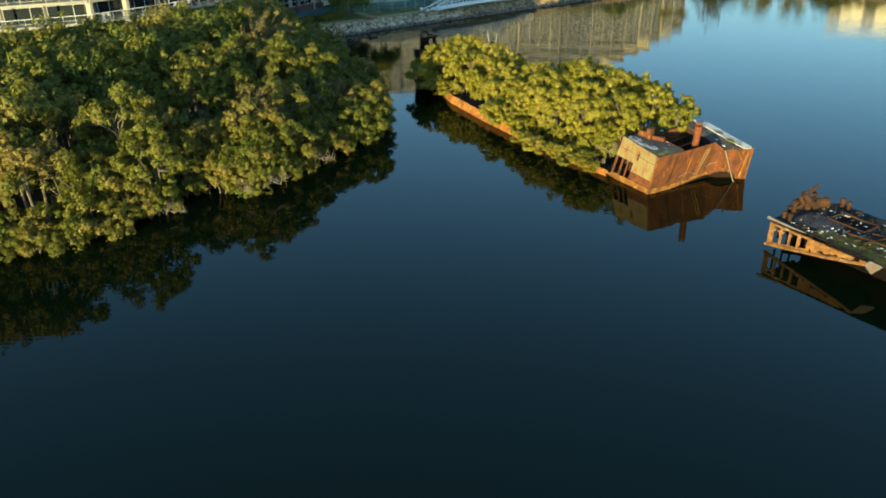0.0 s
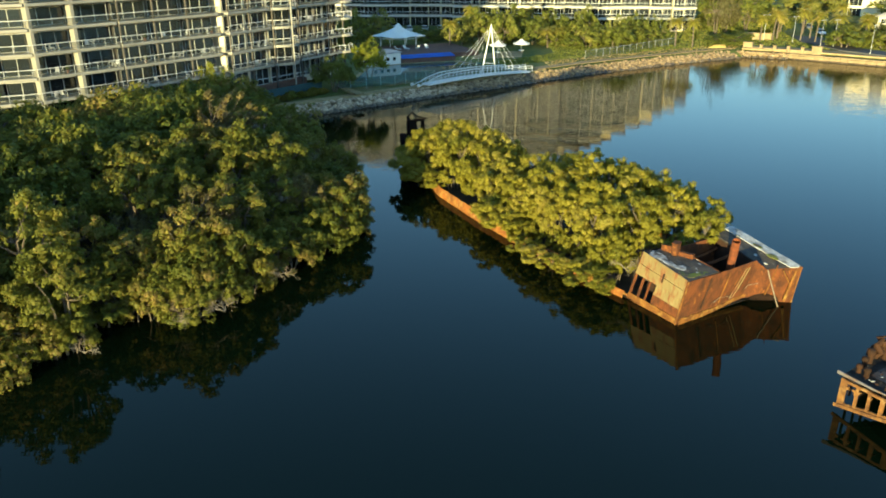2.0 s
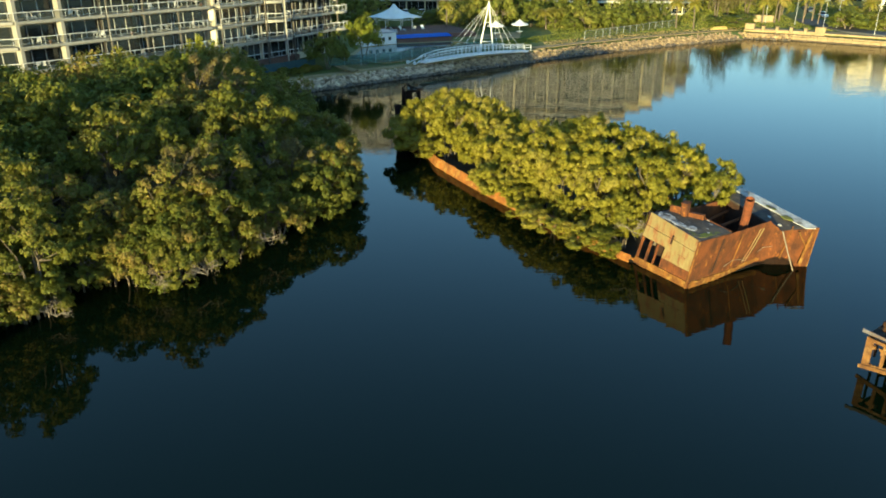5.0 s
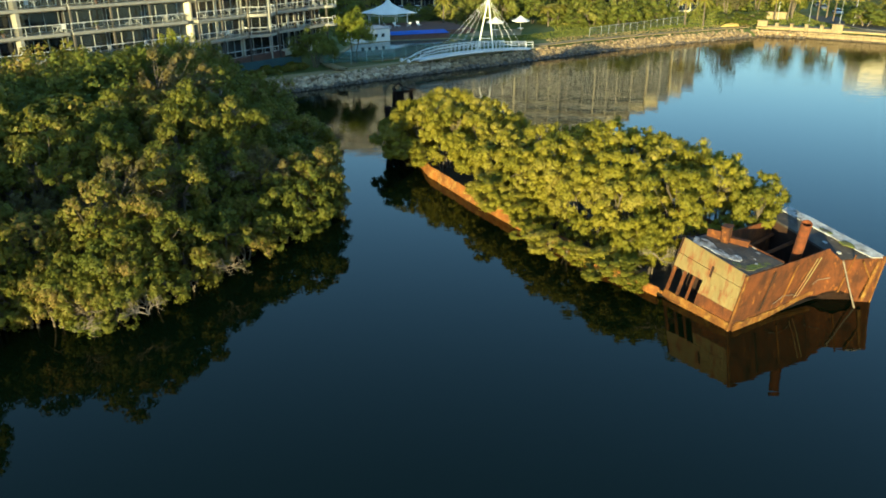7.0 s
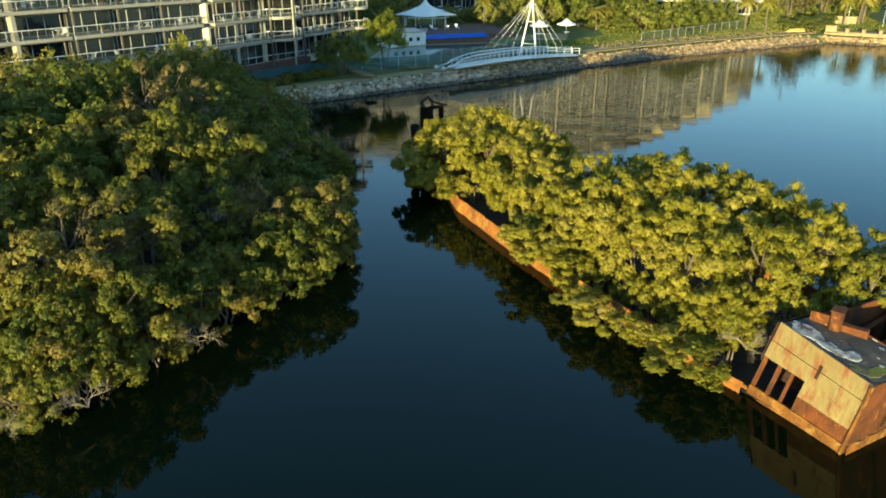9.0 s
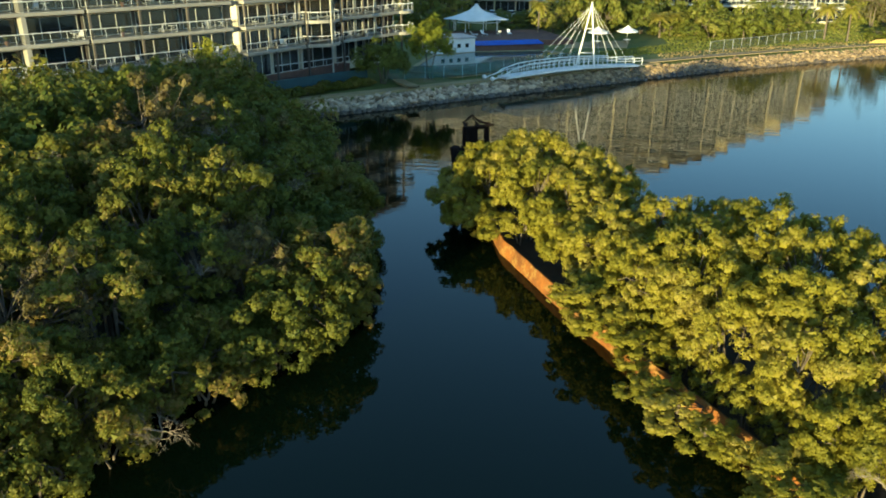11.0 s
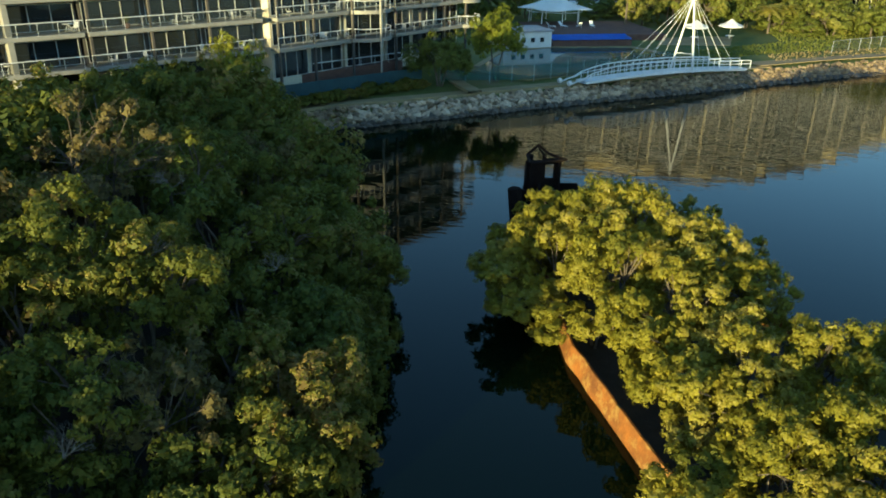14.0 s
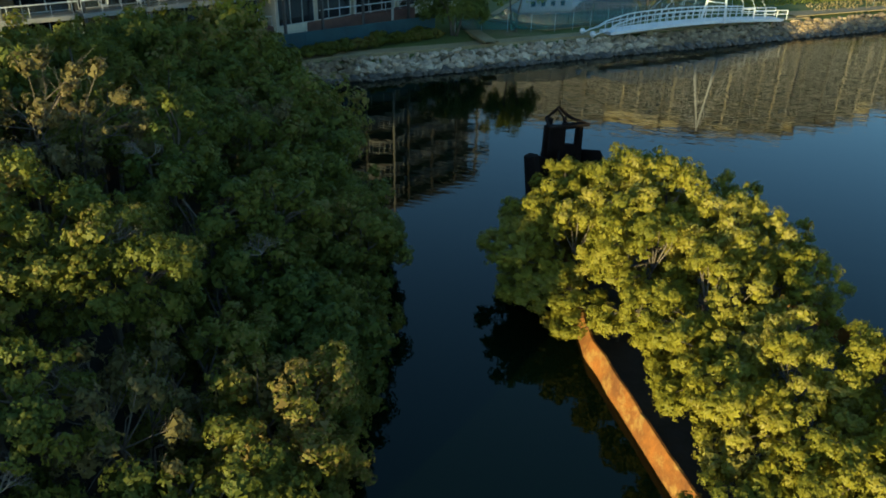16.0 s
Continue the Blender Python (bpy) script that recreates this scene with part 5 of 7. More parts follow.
def round_balcony(parent, m, length, z, out):
    """A bow-fronted balcony: slab, glass and rail following a half ellipse."""
    pts = [Vector((length / 2 - math.cos(t * math.pi / 14) * length / 2, 1.0 - math.sin(t * math.pi / 14) * (out + 1.0), 0)) for t in range(15)]
    bm = bmesh.new()
    n_ = len(pts)
    lo = [bm.verts.new(m @ (p + Vector((0, 0, z)))) for p in pts]
    hi = [bm.verts.new(m @ (p + Vector((0, 0, z + 0.38)))) for p in pts]
    bm.faces.new(lo[::-1])
    bm.faces.new(hi)
    for i in range(n_):
        bm.faces.new((lo[i], lo[(i + 1) % n_], hi[(i + 1) % n_], hi[i]))
    bmesh.ops.recalc_face_normals(bm, faces=bm.faces)
    part("round_slab", bm, M_SLAB, parent, "white bow-fronted balcony slab")
    bm = bmesh.new()
    tube(bm, [m @ (p + Vector((0, 0.06, z + 1.4))) for p in pts], 0.045, 5)
    r = part("railing", bm, M_WHITE, parent)
    for p in pts[::2]:
        bm = bmesh.new()
        tube(bm, [m @ (p + Vector((0, 0.06, z + 0.36))), m @ (p + Vector((0, 0.06, z + 1.4)))], 0.022, 4)
        part("baluster", bm, M_WHITE, r)
    bm = bmesh.new()
    quad_mesh(bm, [[m @ (p + Vector((0, 0.07, z + 0.45))) for p in pts], [m @ (p + Vector((0, 0.07, z + 1.34))) for p in pts]])
    bmesh.ops.solidify(bm, geom=bm.faces[:], thickness=0.015)
    part("glass", bm, M_RAILGLASS, r)


def flats(parent, p, q, base, levels, top, bays, wall, slab_mat, deep=1.9, depth=14.0, seed=0, rail=True, roundend=False, fins=(), posts=True, last=False):
    """A run of balconied flats between two plan points; levels: undersides of the floor slabs."""
    m, length = run_matrix(p, q)
    rng = random.Random(seed)
    w = length / bays
    bm = bmesh.new()
    box(bm, (0, deep, base - 1), (length, depth, top), m)
    part("wall", bm, wall, parent)
    floors = [base] + [z + 0.38 for z in levels]
    for z in levels:
        bm = bmesh.new()
        box(bm, (0, 0, z), (length + (0.8 if roundend else 0), deep + 0.1, z + 0.38), m, 0.03)
        part("slab", bm, slab_mat, parent)
        if rail:
            bm = bmesh.new()
            tube(bm, [m @ Vector((0, 0.1, z + 1.4)), m @ Vector((length, 0.1, z + 1.4))], 0.04, 5)
            r = part("railing", bm, M_WHITE, parent)
            for i in range(int(length / 1.6) + 1 if base > 3 and z < 14 else 0):
                bm = bmesh.new()
                tube(bm, [m @ Vector((i * 1.6, 0.1, z + 0.38)), m @ Vector((i * 1.6, 0.1, z + 1.4))], 0.022, 4)
                part("baluster", bm, M_WHITE, r)
            bm = bmesh.new()
            box(bm, (0, 0.09, z + 0.45), (length, 0.105, z + 1.34), m)
            part("glass", bm, M_RAILGLASS, r)
    for i in range(bays + (1 if last else 0) if posts else 0):
        x = min(max(i * w, 0.2), length - 0.2)
        fat = 0.24 if i in fins else 0.12
        bm = bmesh.new()
        box(bm, (x - fat, 0.12, base - 1), (x + fat, 0.4 if i not in fins else 1.3, levels[-1]), m, 0.03)
        # plain posts take the shaded wall tone, fins the pale slab tone
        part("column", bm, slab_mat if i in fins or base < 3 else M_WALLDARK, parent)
    for j, z0 in enumerate(floors[:-1]):
        for i in range(bays):
            x0, x1 = i * w + 0.2, (i + 1) * w - (0.2 if deep > 0.3 else 0.62 * w)
            bm = bmesh.new()
            h0, h1 = z0 + 0.1, levels[j] - 0.25
            panes = 3
            frame_grid(bm, m, x0, x1, h0, h1, panes, deep - 0.10, 0.10)
            win = part("window", bm, M_FRAME, parent)
            bm = bmesh.new()
            box(bm, (x0 + 0.05, deep - 0.05, h0 + 0.05), (x1 - 0.05, deep - 0.035, h1 - 0.05), m)
            part("pane", bm, M_GLASS, win)
            if rng.random() < 0.6:
                bm = bmesh.new()
                k = rng.randrange(panes)
                xa = x0 + (x1 - x0) * k / panes + 0.1
                xb = xa + (x1 - x0) / panes * rng.uniform(0.5, 0.95)
                cols = [(xa + (xb - xa) * t / 12, deep - 0.012 + (0.008 if t % 2 else 0)) for t in range(13)]
                quad_mesh(bm, [[m @ Vector((x, y, h0 + 0.08)) for x, y in cols], [m @ Vector((x, y, h1 - 0.08)) for x, y in cols]])
                part("curtain", bm, M_CURTAIN, win)
    bm = bmesh.new()
    box(bm, (-0.2, -0.1, top), (length + 0.2, depth + 0.2, top + 0.4), m, 0.05)
    part("roof", bm, M_DULLSLAB, parent)


apartments = thing("apartment_building", "white apartment block with curved glass-fronted balconies by the water", "building")
# storeys above the fifth are unseen, added to shade the ground behind
LV = [6.9 + 3 * i for i in range(8)]
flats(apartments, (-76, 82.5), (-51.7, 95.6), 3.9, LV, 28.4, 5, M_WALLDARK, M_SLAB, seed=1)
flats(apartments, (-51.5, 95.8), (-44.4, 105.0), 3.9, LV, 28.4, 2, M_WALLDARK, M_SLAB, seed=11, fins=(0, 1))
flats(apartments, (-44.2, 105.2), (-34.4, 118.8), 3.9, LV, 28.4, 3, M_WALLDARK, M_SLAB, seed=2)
flats(apartments, (-33.2, 119.6), (-28.6, 128.2), 3.9, LV[:5], 19.4, 2, M_CREAM, M_SLAB, seed=3, deep=1.4)
flats(apartments, (-28.3, 128.3), (-25.2, 133.2), 3.9, LV[:5], 19.4, 1, M_CREAM, M_SLAB, seed=4, deep=1.6, rail=False)
m, length = run_matrix((-28.3, 128.3), (-25.2, 133.2))
for z in LV[:4]:
    round_balcony(apartments, m, length, z, 1.5)
m, length = run_matrix((-19.3, 144.0), (-17.4, 147.4))
for z in LV[:4]:
    round_balcony(apartments, m, length, z, 0.9)
bm = bmesh.new()
tube(bm, [(-25.4, 129.4, 1.8), (-25.4, 129.4, 18.9)], 0.13, 10)
part("column", bm, M_SLAB, apartments)
flats(apartments, (-24.9, 133.8), (-18.6, 145.2), 3.9, LV[:5], 19.4, 3, M_CREAM, M_SLAB, seed=5, roundend=True, last=True)

inland = thing("apartment_building", "long cream apartment block with white frames behind the park", "building")
rng = random.Random(64)
ROOFLINE = ((-40, 40.3), (-8, 39.7), (14, 38.6), (26, 37.6), (36, 35.8), (44, 31.6), (53, 28), (62, 23.4), (68, 19), (73, 16))
RUNS = []
xa = -40.0
while xa < 71.5:
    xb = xa + (rng.uniform(5.0, 9.0) if xa < 25 else rng.uniform(2.6, 4.4))
    mid_ = (xa + xb) / 2
    (u0, v0), (u1, v1) = next(pq for pq in zip(ROOFLINE, ROOFLINE[1:]) if mid_ <= pq[1][0] or pq[1][0] == 73)
    roof_z = v0 + (v1 - v0) * (mid_ - u0) / (u1 - u0) + rng.uniform(-0.25, 0.25)
    wall = M_TAN if rng.random() < 0.75 else M_WALLDARK
    RUNS.append((xa, xb, wall, int((roof_z - 6.2) / 3) + 1, roof_z))
    xa = xb
for i, (xa, xb, wall, tall, roof_z) in enumerate(RUNS):
    off = rng.uniform(-1.6, 1.6)
    flats(inland, (xa - 0.3, 233 - 0.155 * xa + off), (xb + 0.3, 233 - 0.155 * xb + off), 2.6, [5.6 + 3 * k for k in range(tall)], roof_z,
          max(1, round((xb - xa) / rng.uniform(2.8, 4.5))), wall, M_FRAME, seed=60 + i, posts=False, fins=(), deep=1.9 if xa > 40 else 2.6)


# ---- things on the balconies ----
def balcony_table():
    ob = thing("balcony_table", "small round white table on a balcony", "table", "tables on the balconies")
    bm = bmesh.new()
    bmesh.ops.create_cone(bm, cap_ends=True, segments=14, radius1=0.45, radius2=0.45, depth=0.04, matrix=Matrix.Translation((0, 0, 0.72)))
    part("tabletop", bm, M_WHITE, ob)
    for k in range(3):
        bm = bmesh.new()
        a = k * math.tau / 3
        tube(bm, [(0.05 * math.cos(a), 0.05 * math.sin(a), 0.7), (0.35 * math.cos(a), 0.35 * math.sin(a), 0)], 0.025, 5)
        part("leg", bm, M_WHITE, ob)
    return ob


def balcony_chair():
    ob = thing("balcony_chair", "white moulded chair on a balcony", "chair", "chairs on the balconies")
    bm = bmesh.new()
    box(bm, (-0.24, -0.24, 0.40), (0.24, 0.24, 0.45), None, 0.015)
    part("seat", bm, M_WHITE, ob)
    bm = bmesh.new()
    plate(bm, [(-0.24, 0.22, 0.45), (0.24, 0.22, 0.45), (0.22, 0.32, 0.92), (-0.22, 0.32, 0.92)], 0.04)
    part("backrest", bm, M_WHITE, ob)
    for x in (-0.21, 0.21):
        for y in (-0.21, 0.21):
            bm = bmesh.new()
            tube(bm, [(x, y, 0), (x * 0.9, y * 0.9, 0.41)], 0.022, 5)
            part("leg", bm, M_WHITE, ob)
    return ob


def pot_plant():
    ob = thing("pot_plant", "leafy green plant in a brown pot on a balcony", "plant", "plants on the balconies")
    bm = bmesh.new()
    tube(bm, [(0, 0, 0), (0, 0, 0.4), (0, 0, 0.45)], [0.16, 0.22, 0.24], 10)
    part("pot", bm, M_BRICK, ob)
    rng_ = np.random.default_rng(5)
    n_ = 160
    d_ = unit(rng_.normal(size=(n_, 3)) + np.array([0, 0, 0.6]))
    me_ = leaves_mesh("foliage", np.array([0, 0, 0.75]) + d_ * 0.36 * rng_.uniform(0.4, 1.0, (n_, 1)), d_, 0.16, 0.08, rng_, M_PARKLEAF)
    f_ = new("foliage", me_)
    f_.parent = ob
    return ob


kinds_ = [balcony_table(), balcony_chair(), pot_plant()]
fresh = [True] * 3
rng = random.Random(31)
for p, q in (((-51.5, 95.8), (-44.4, 105.0)), ((-44.2, 105.2), (-34.4, 118.8)), ((-33.2, 119.6), (-28.6, 128.2)), ((-24.9, 133.8), (-18.6, 145.2))):
    m, ln = run_matrix(p, q)
    for z in LV[:3]:
        for i in range(max(2, int(ln / 2.6))):
            k = rng.choice((0, 1, 1, 2))
            o = m @ Vector((rng.uniform(0.5, ln - 0.5), rng.uniform(0.6, 1.05), z + 0.38))
            mm = pose(o.x, o.y, o.z, 0, 0, rng.uniform(0, 360))
            if fresh[k]:
                kinds_[k].matrix_basis = mm
                fresh[k] = False
            else:
                copy_thing(kinds_[k], mm)


# ---- the shore: path, fence, bridge, pool and park ----
GZ = 2.05
ROAD = [Vector((99, 160, 0)) + Vector((0.78, 0.62, 0)) * 12, Vector((98.5, 184, 0)), Vector((96.5, 200, 0)), Vector((101, 220, 0)), Vector((107, 243, 0)), Vector((116, 275, 0)), Vector((130, 330, 0))]


def along(p, q, s):
    return Vector((p[0] + (q[0] - p[0]) * s, p[1] + (q[1] - p[1]) * s, 0))


def shore_line(off, step=1.0, lo=-46.0, hi=75.0):
    """Points along the waterfront, set back inland by off."""
    line = [(-52, 82), (-38, 102), (-27, 117), (-23.5, 119.4), (-16, 125.2), (-8, 131.8), (1.8, 139.5), (12, 147), (20, 153.5), (31.8, 162.5), (46.5, 172), (62, 181), (75.5, 188.2)]
    out = []
    for (x0, y0), (x1, y1) in zip(line, line[1:]):
        d = Vector((x1 - x0, y1 - y0, 0))
        n_ = max(1, int(d.length / step))
        nrm = Vector((-d.y, d.x, 0)).normalized()
        for i in range(n_):
            p = Vector((x0, y0, 0)) + d * (i / n_) + nrm * off
            if lo <= p.x <= hi:
                out.append(p)
    return out


def ribbon(name, line, width, z, mat, label, category, thick=0.12):
    bm = bmesh.new()
    rows_ = []
    for i, p in enumerate(line):
        d = (line[min(i + 1, len(line) - 1)] - line[max(i - 1, 0)]).normalized()
        nrm = Vector((-d.y, d.x, 0))
        a, b = p - nrm * width / 2, p + nrm * width / 2
        rows_.append([(a.x, a.y, z - thick), (a.x, a.y, z), (b.x, b.y, z), (b.x, b.y, z - thick)])
    quad_mesh(bm, rows_)
    bmesh.ops.recalc_face_normals(bm, faces=bm.faces)
    return tagged(part(name, bm, mat), label, category, kind="structure")


ribbon("pavement", [p for p in shore_line(4.2, 2.0) if p.x < 21], 1.8, 1.62, M_PATH, "pale concrete waterfront path above the rocks", "path", 0.4)
ribbon("trim", [p for p in shore_line(1.2, 1.5)], 2.8, 0.12, M_TIDE, "dark tide-stained stone toe of the seawall", "seawall", 0.9)
ribbon("pavement", [Vector((-14.6, 129.6, 0)), Vector((-16.5, 132.4, 0)), Vector((-18, 135, 0)), Vector((-19.5, 139, 0))], 1.6, GZ + 0.04, M_PATH, "narrow side path to the garden", "path", 0.3)

ribbon("pavement", [p for p in shore_line(5.8, 2.0) if 17 < p.x < 73], 4.6, 1.83, M_SAND, "bare tan dirt strip above the lit rocks", "dirt", 0.1)

# teal hoarding and terrace in front of the flats
fence = thing("boundary_fence", "dark teal screened fence between terrace and path", "fence")
F0, F1 = Vector((-44, 104, 0)), Vector((-21.5, 132.5, 0))
d = F1 - F0
for i in range(16):
    a, b = F0 + d * (i / 16), F0 + d * ((i + 1) / 16)
    m, ln = run_matrix(a, b)
    bm = bmesh.new()
    box(bm, (0.04, -0.03, GZ), (ln - 0.04, 0.03, GZ + 1.75), m)
    part("panel", bm, M_HOARD, fence)
    bm = bmesh.new()
    tube(bm, [a + Vector((0, 0, GZ - 0.2)), a + Vector((0, 0, GZ + 1.85))], 0.05, 6)
    part("post", bm, M_HOARD, fence)
m, ln = run_matrix((-46.5, 104.2), (-24.5, 135))
bm = bmesh.new()
box(bm, (0, 0, 1.5), (ln, 7.0, 4.0), m, 0.05)
tagged(part("terrace", bm, M_BRICK), "red-brown brick terrace below the ground floor flats", "terrace", kind="structure")
rail = thing("terrace_railing", "white railing along the brick terrace", "railing")
bm = bmesh.new()
tube(bm, [m @ Vector((0, 0.2, 4.95)), m @ Vector((ln, 0.2, 4.95))], 0.05, 6)
part("handrail", bm, M_WHITE, rail)
for i in range(20):
    bm = bmesh.new()
    x = i * ln / 19
    tube(bm, [m @ Vector((x, 0.2, 3.95)), m @ Vector((x, 0.2, 4.95))], 0.025, 5)
    part("baluster", bm, M_WHITE, rail)

# footbridge hung from a white A-frame mast
bridge = thing("footbridge", "white steel footbridge with arched railings and cable mast", "bridge")
B0 = Vector((-5.3, 136.5, 0))
BD = Vector((0.757, 0.653, 0)).normalized()
BN = Vector((-BD.y, BD.x, 0))


def bridge_at(s, side=0.0, z=0.0):
    p = B0 + BD * s + BN * side
    return Vector((p.x, p.y, 2.25 - 0.016 * s + 0.42 * math.sin(math.pi * max(0, min(1, (s - 2.5) / 27))) + z))


bm = bmesh.new()
quad_mesh(bm, [[bridge_at(s, sd, z) for sd, z in ((-1.0, -0.28), (-1.0, 0.0), (1.0, 0.0), (1.0, -0.28), (-1.0, -0.28))] for s in [2.5 + i * 0.9 for i in range(31)]])
bmesh.ops.recalc_face_normals(bm, faces=bm.faces)
part("deck", bm, M_WHITE, bridge)
for side in (-0.95, 0.95):
    arc = []
    for i in range(25):
        s = 0.2 + i * 1.0
        h = 1.25 * min(1, s / 6.5) ** 0.7 + 0.15 * math.sin(math.pi * min(1, s / 24))
        base = bridge_at(max(s, 2.5), side)
        arc.append(Vector((*(B0 + BD * s + BN * side).xy, base.z + h - (0.25 if s < 2.5 else 0))))
    for low in (0.0, 0.52):
        bm = bmesh.new()
        tube(bm, [p - Vector((0, 0, low * min(1, max(0, (i - 1) / 5)))) for i, p in enumerate(arc)], 0.075 if low == 0 else 0.05, 6)
        part("handrail", bm, M_WHITE, bridge)
    for i in range(3, 25):
        bm = bmesh.new()
        tube(bm, [bridge_at(max(0.2 + i, 2.5), side, -0.1), arc[i]], 0.05, 5)
        part("baluster", bm, M_WHITE, bridge)
    bm = bmesh.new()
    for z in (1.05, 0.6):
        tube(bm, [bridge_at(24.0, side, z), bridge_at(30.0, side, z)], 0.06, 5)
    part("handrail", bm, M_WHITE, bridge)
    for s in (24.2, 26.2, 28.2, 30.0):
        bm = bmesh.new()
        tube(bm, [bridge_at(s, side, -0.1), bridge_at(s, side, 1.1)], 0.06, 5)
        part("baluster", bm, M_WHITE, bridge)
    bm = bmesh.new()
    p = B0 + BD * 0.1 + BN * side
    bmesh.ops.create_uvsphere(bm, u_segments=12, v_segments=8, radius=0.32, matrix=Matrix.Translation((p.x, p.y, GZ + 0.2)))
    part("end_ball", bm, M_WHITE, bridge, "white ball at the handrail's foot", smooth=True)
for s in (9.0, 18.6, 27.0):
    bm = bmesh.new()
    c = bridge_at(s, 0, -0.3)
    box(bm, (c.x - 0.32, c.y - 0.32, -0.3), (c.x + 0.32, c.y + 0.32, c.z), None, 0.04)
    part("pier", bm, M_PATH, bridge, "pale concrete pier")
MT = bridge_at(19.0, 0.0, 8.9)
FEET = (bridge_at(19.4, -1.1, -0.3), bridge_at(17.6, 1.1, -0.3))
for foot in FEET:
    bm = bmesh.new()
    tube(bm, [foot, MT], [0.15, 0.11], 8)
    part("mast_leg", bm, M_WHITE, bridge)
for z in (2.2, 5.6):
    k = z / 8.9
    bm = bmesh.new()
    tube(bm, [f.lerp(MT, k) for f in FEET], 0.06, 6)
    part("cross_bar", bm, M_WHITE, bridge)
bm = bmesh.new()
bmesh.ops.create_cone(bm, cap_ends=True, segments=8, radius1=0.22, radius2=0.1, depth=0.9, matrix=Matrix.Translation(MT))
part("mast_head", bm, M_WHITE, bridge)
for side in (-0.95, 0.95):
    for s in (8.5, 11.0, 13.5, 22.5, 24.5, 26.5):
        bm = bmesh.new()
        tube(bm, [MT, bridge_at(s, side, 0.9)], 0.018, 4)
        part("cable", bm, M_WHITE, bridge)

# pool, pool house, blue cover, terrace deck
bm = bmesh.new()
POOL = [(-17, 141), (-9.5, 139.2), (-3.5, 145), (5, 154), (7.5, 161), (2.4, 166.2), (-9, 162.6), (-15.5, 157)]
slab_poly(bm, POOL, 1.9, GZ + 0.13)
tagged(part("water", bm, M_POOL), "teal swimming pool water in the shade", "water", kind="structure")
bm = bmesh.new()
cen = Vector((sum(p[0] for p in POOL) / 8, sum(p[1] for p in POOL) / 8, 0))
ring = [Vector((*p, 0)) for p in POOL]
for a, b in zip(ring, ring[1:] + ring[:1]):
    out_a, out_b = cen + (a - cen) * 1.07, cen + (b - cen) * 1.07
    slab_poly(bm, [a.xy, b.xy, out_b.xy, out_a.xy], 1.8, GZ + 0.2)
tagged(part("trim", bm, M_PATH), "pale concrete edge round the swimming pool", "pool edge", kind="structure")

# tinted fence between the path and the pool
pool_fence = thing("pool_fence", "tinted teal glass fence between path and pool", "fence")
PF = [Vector((-19.5, 133.6, 0)), Vector((-14.0, 135.6, 0)), Vector((-9.0, 137.8, 0)), Vector((-3.4, 142.6, 0)), Vector((2.6, 148.4, 0)), Vector((8.0, 154.5, 0))]
for a, b in zip(PF, PF[1:]):
    n_ = max(1, int((b - a).length / 2.0))
    for i in range(n_):
        p, q = a.lerp(b, i / n_), a.lerp(b, (i + 1) / n_)
        m, ln = run_matrix(p, q)
        bm = bmesh.new()
        box(bm, (0.03, -0.01, GZ + 0.1), (ln - 0.03, 0.01, GZ + 1.75), m)
        part("panel", bm, M_POOLGLASS, pool_fence)
        bm = bmesh.new()
        tube(bm, [p + Vector((0, 0, GZ - 0.2)), p + Vector((0, 0, GZ + 1.8))], 0.03, 5)
        part("post", bm, M_GREY, pool_fence)

phouse = thing("pool_house", "small white pool house with square windows and flat roof", "building")
m, ln = run_matrix((-15.8, 158.5), (-9.2, 162.6))
bm = bmesh.new()
box(bm, (0, 0, 1.6), (ln, 5.5, 4.5), m, 0.04)
part("wall", bm, M_WHITE, phouse)
bm = bmesh.new()
box(bm, (-0.2, -0.2, 4.5), (ln + 0.2, 5.7, 4.75), m, 0.04)
part("roof", bm, M_GREY, phouse, "grey flat roof")
for i in range(4):
    x = 1.3 + i * 1.5
    bm = bmesh.new()
    frame_grid(bm, m, x, x + 0.75, 3.0, 3.75, 1, -0.05, 0.06, 0.06)
    w_ = part("window", bm, M_FRAME, phouse)
    bm = bmesh.new()
    box(bm, (x + 0.05, -0.03, 3.05), (x + 0.7, -0.015, 3.7), m)
    part("pane", bm, M_GLASS, w_)

cover = thing("pool_cover", "bright blue pool cover stretched over a raised edge", "cover")
m, ln = run_matrix((-9.0, 163.4), (2.6, 168.2))
bm = bmesh.new()
rows_ = [[m @ Vector((x * ln / 16, y, 3.15 + 0.12 * y + 0.05 * noise.noise((x * 0.6, y, 0)))) for y in (0, 0.8, 1.6, 2.4, 3.2)] for x in range(17)]
quad_mesh(bm, rows_)
bmesh.ops.solidify(bm, geom=bm.faces[:], thickness=0.08)
part("sheet", bm, M_BLUE, cover)
bm = bmesh.new()
box(bm, (0, 0.15, 1.7), (ln, 3.3, 3.02), m, 0.03)
part("plinth", bm, M_BRICK, cover, "dark brick plinth")
m2, ln2 = run_matrix((-11, 168.5), (8, 176))
bm = bmesh.new()
box(bm, (0, 0, 1.7), (ln2, 17, 3.1), m2, 0.04)
tagged(part("terrace", bm, M_BRICK), "dark brick pool terrace", "terrace", kind="structure")

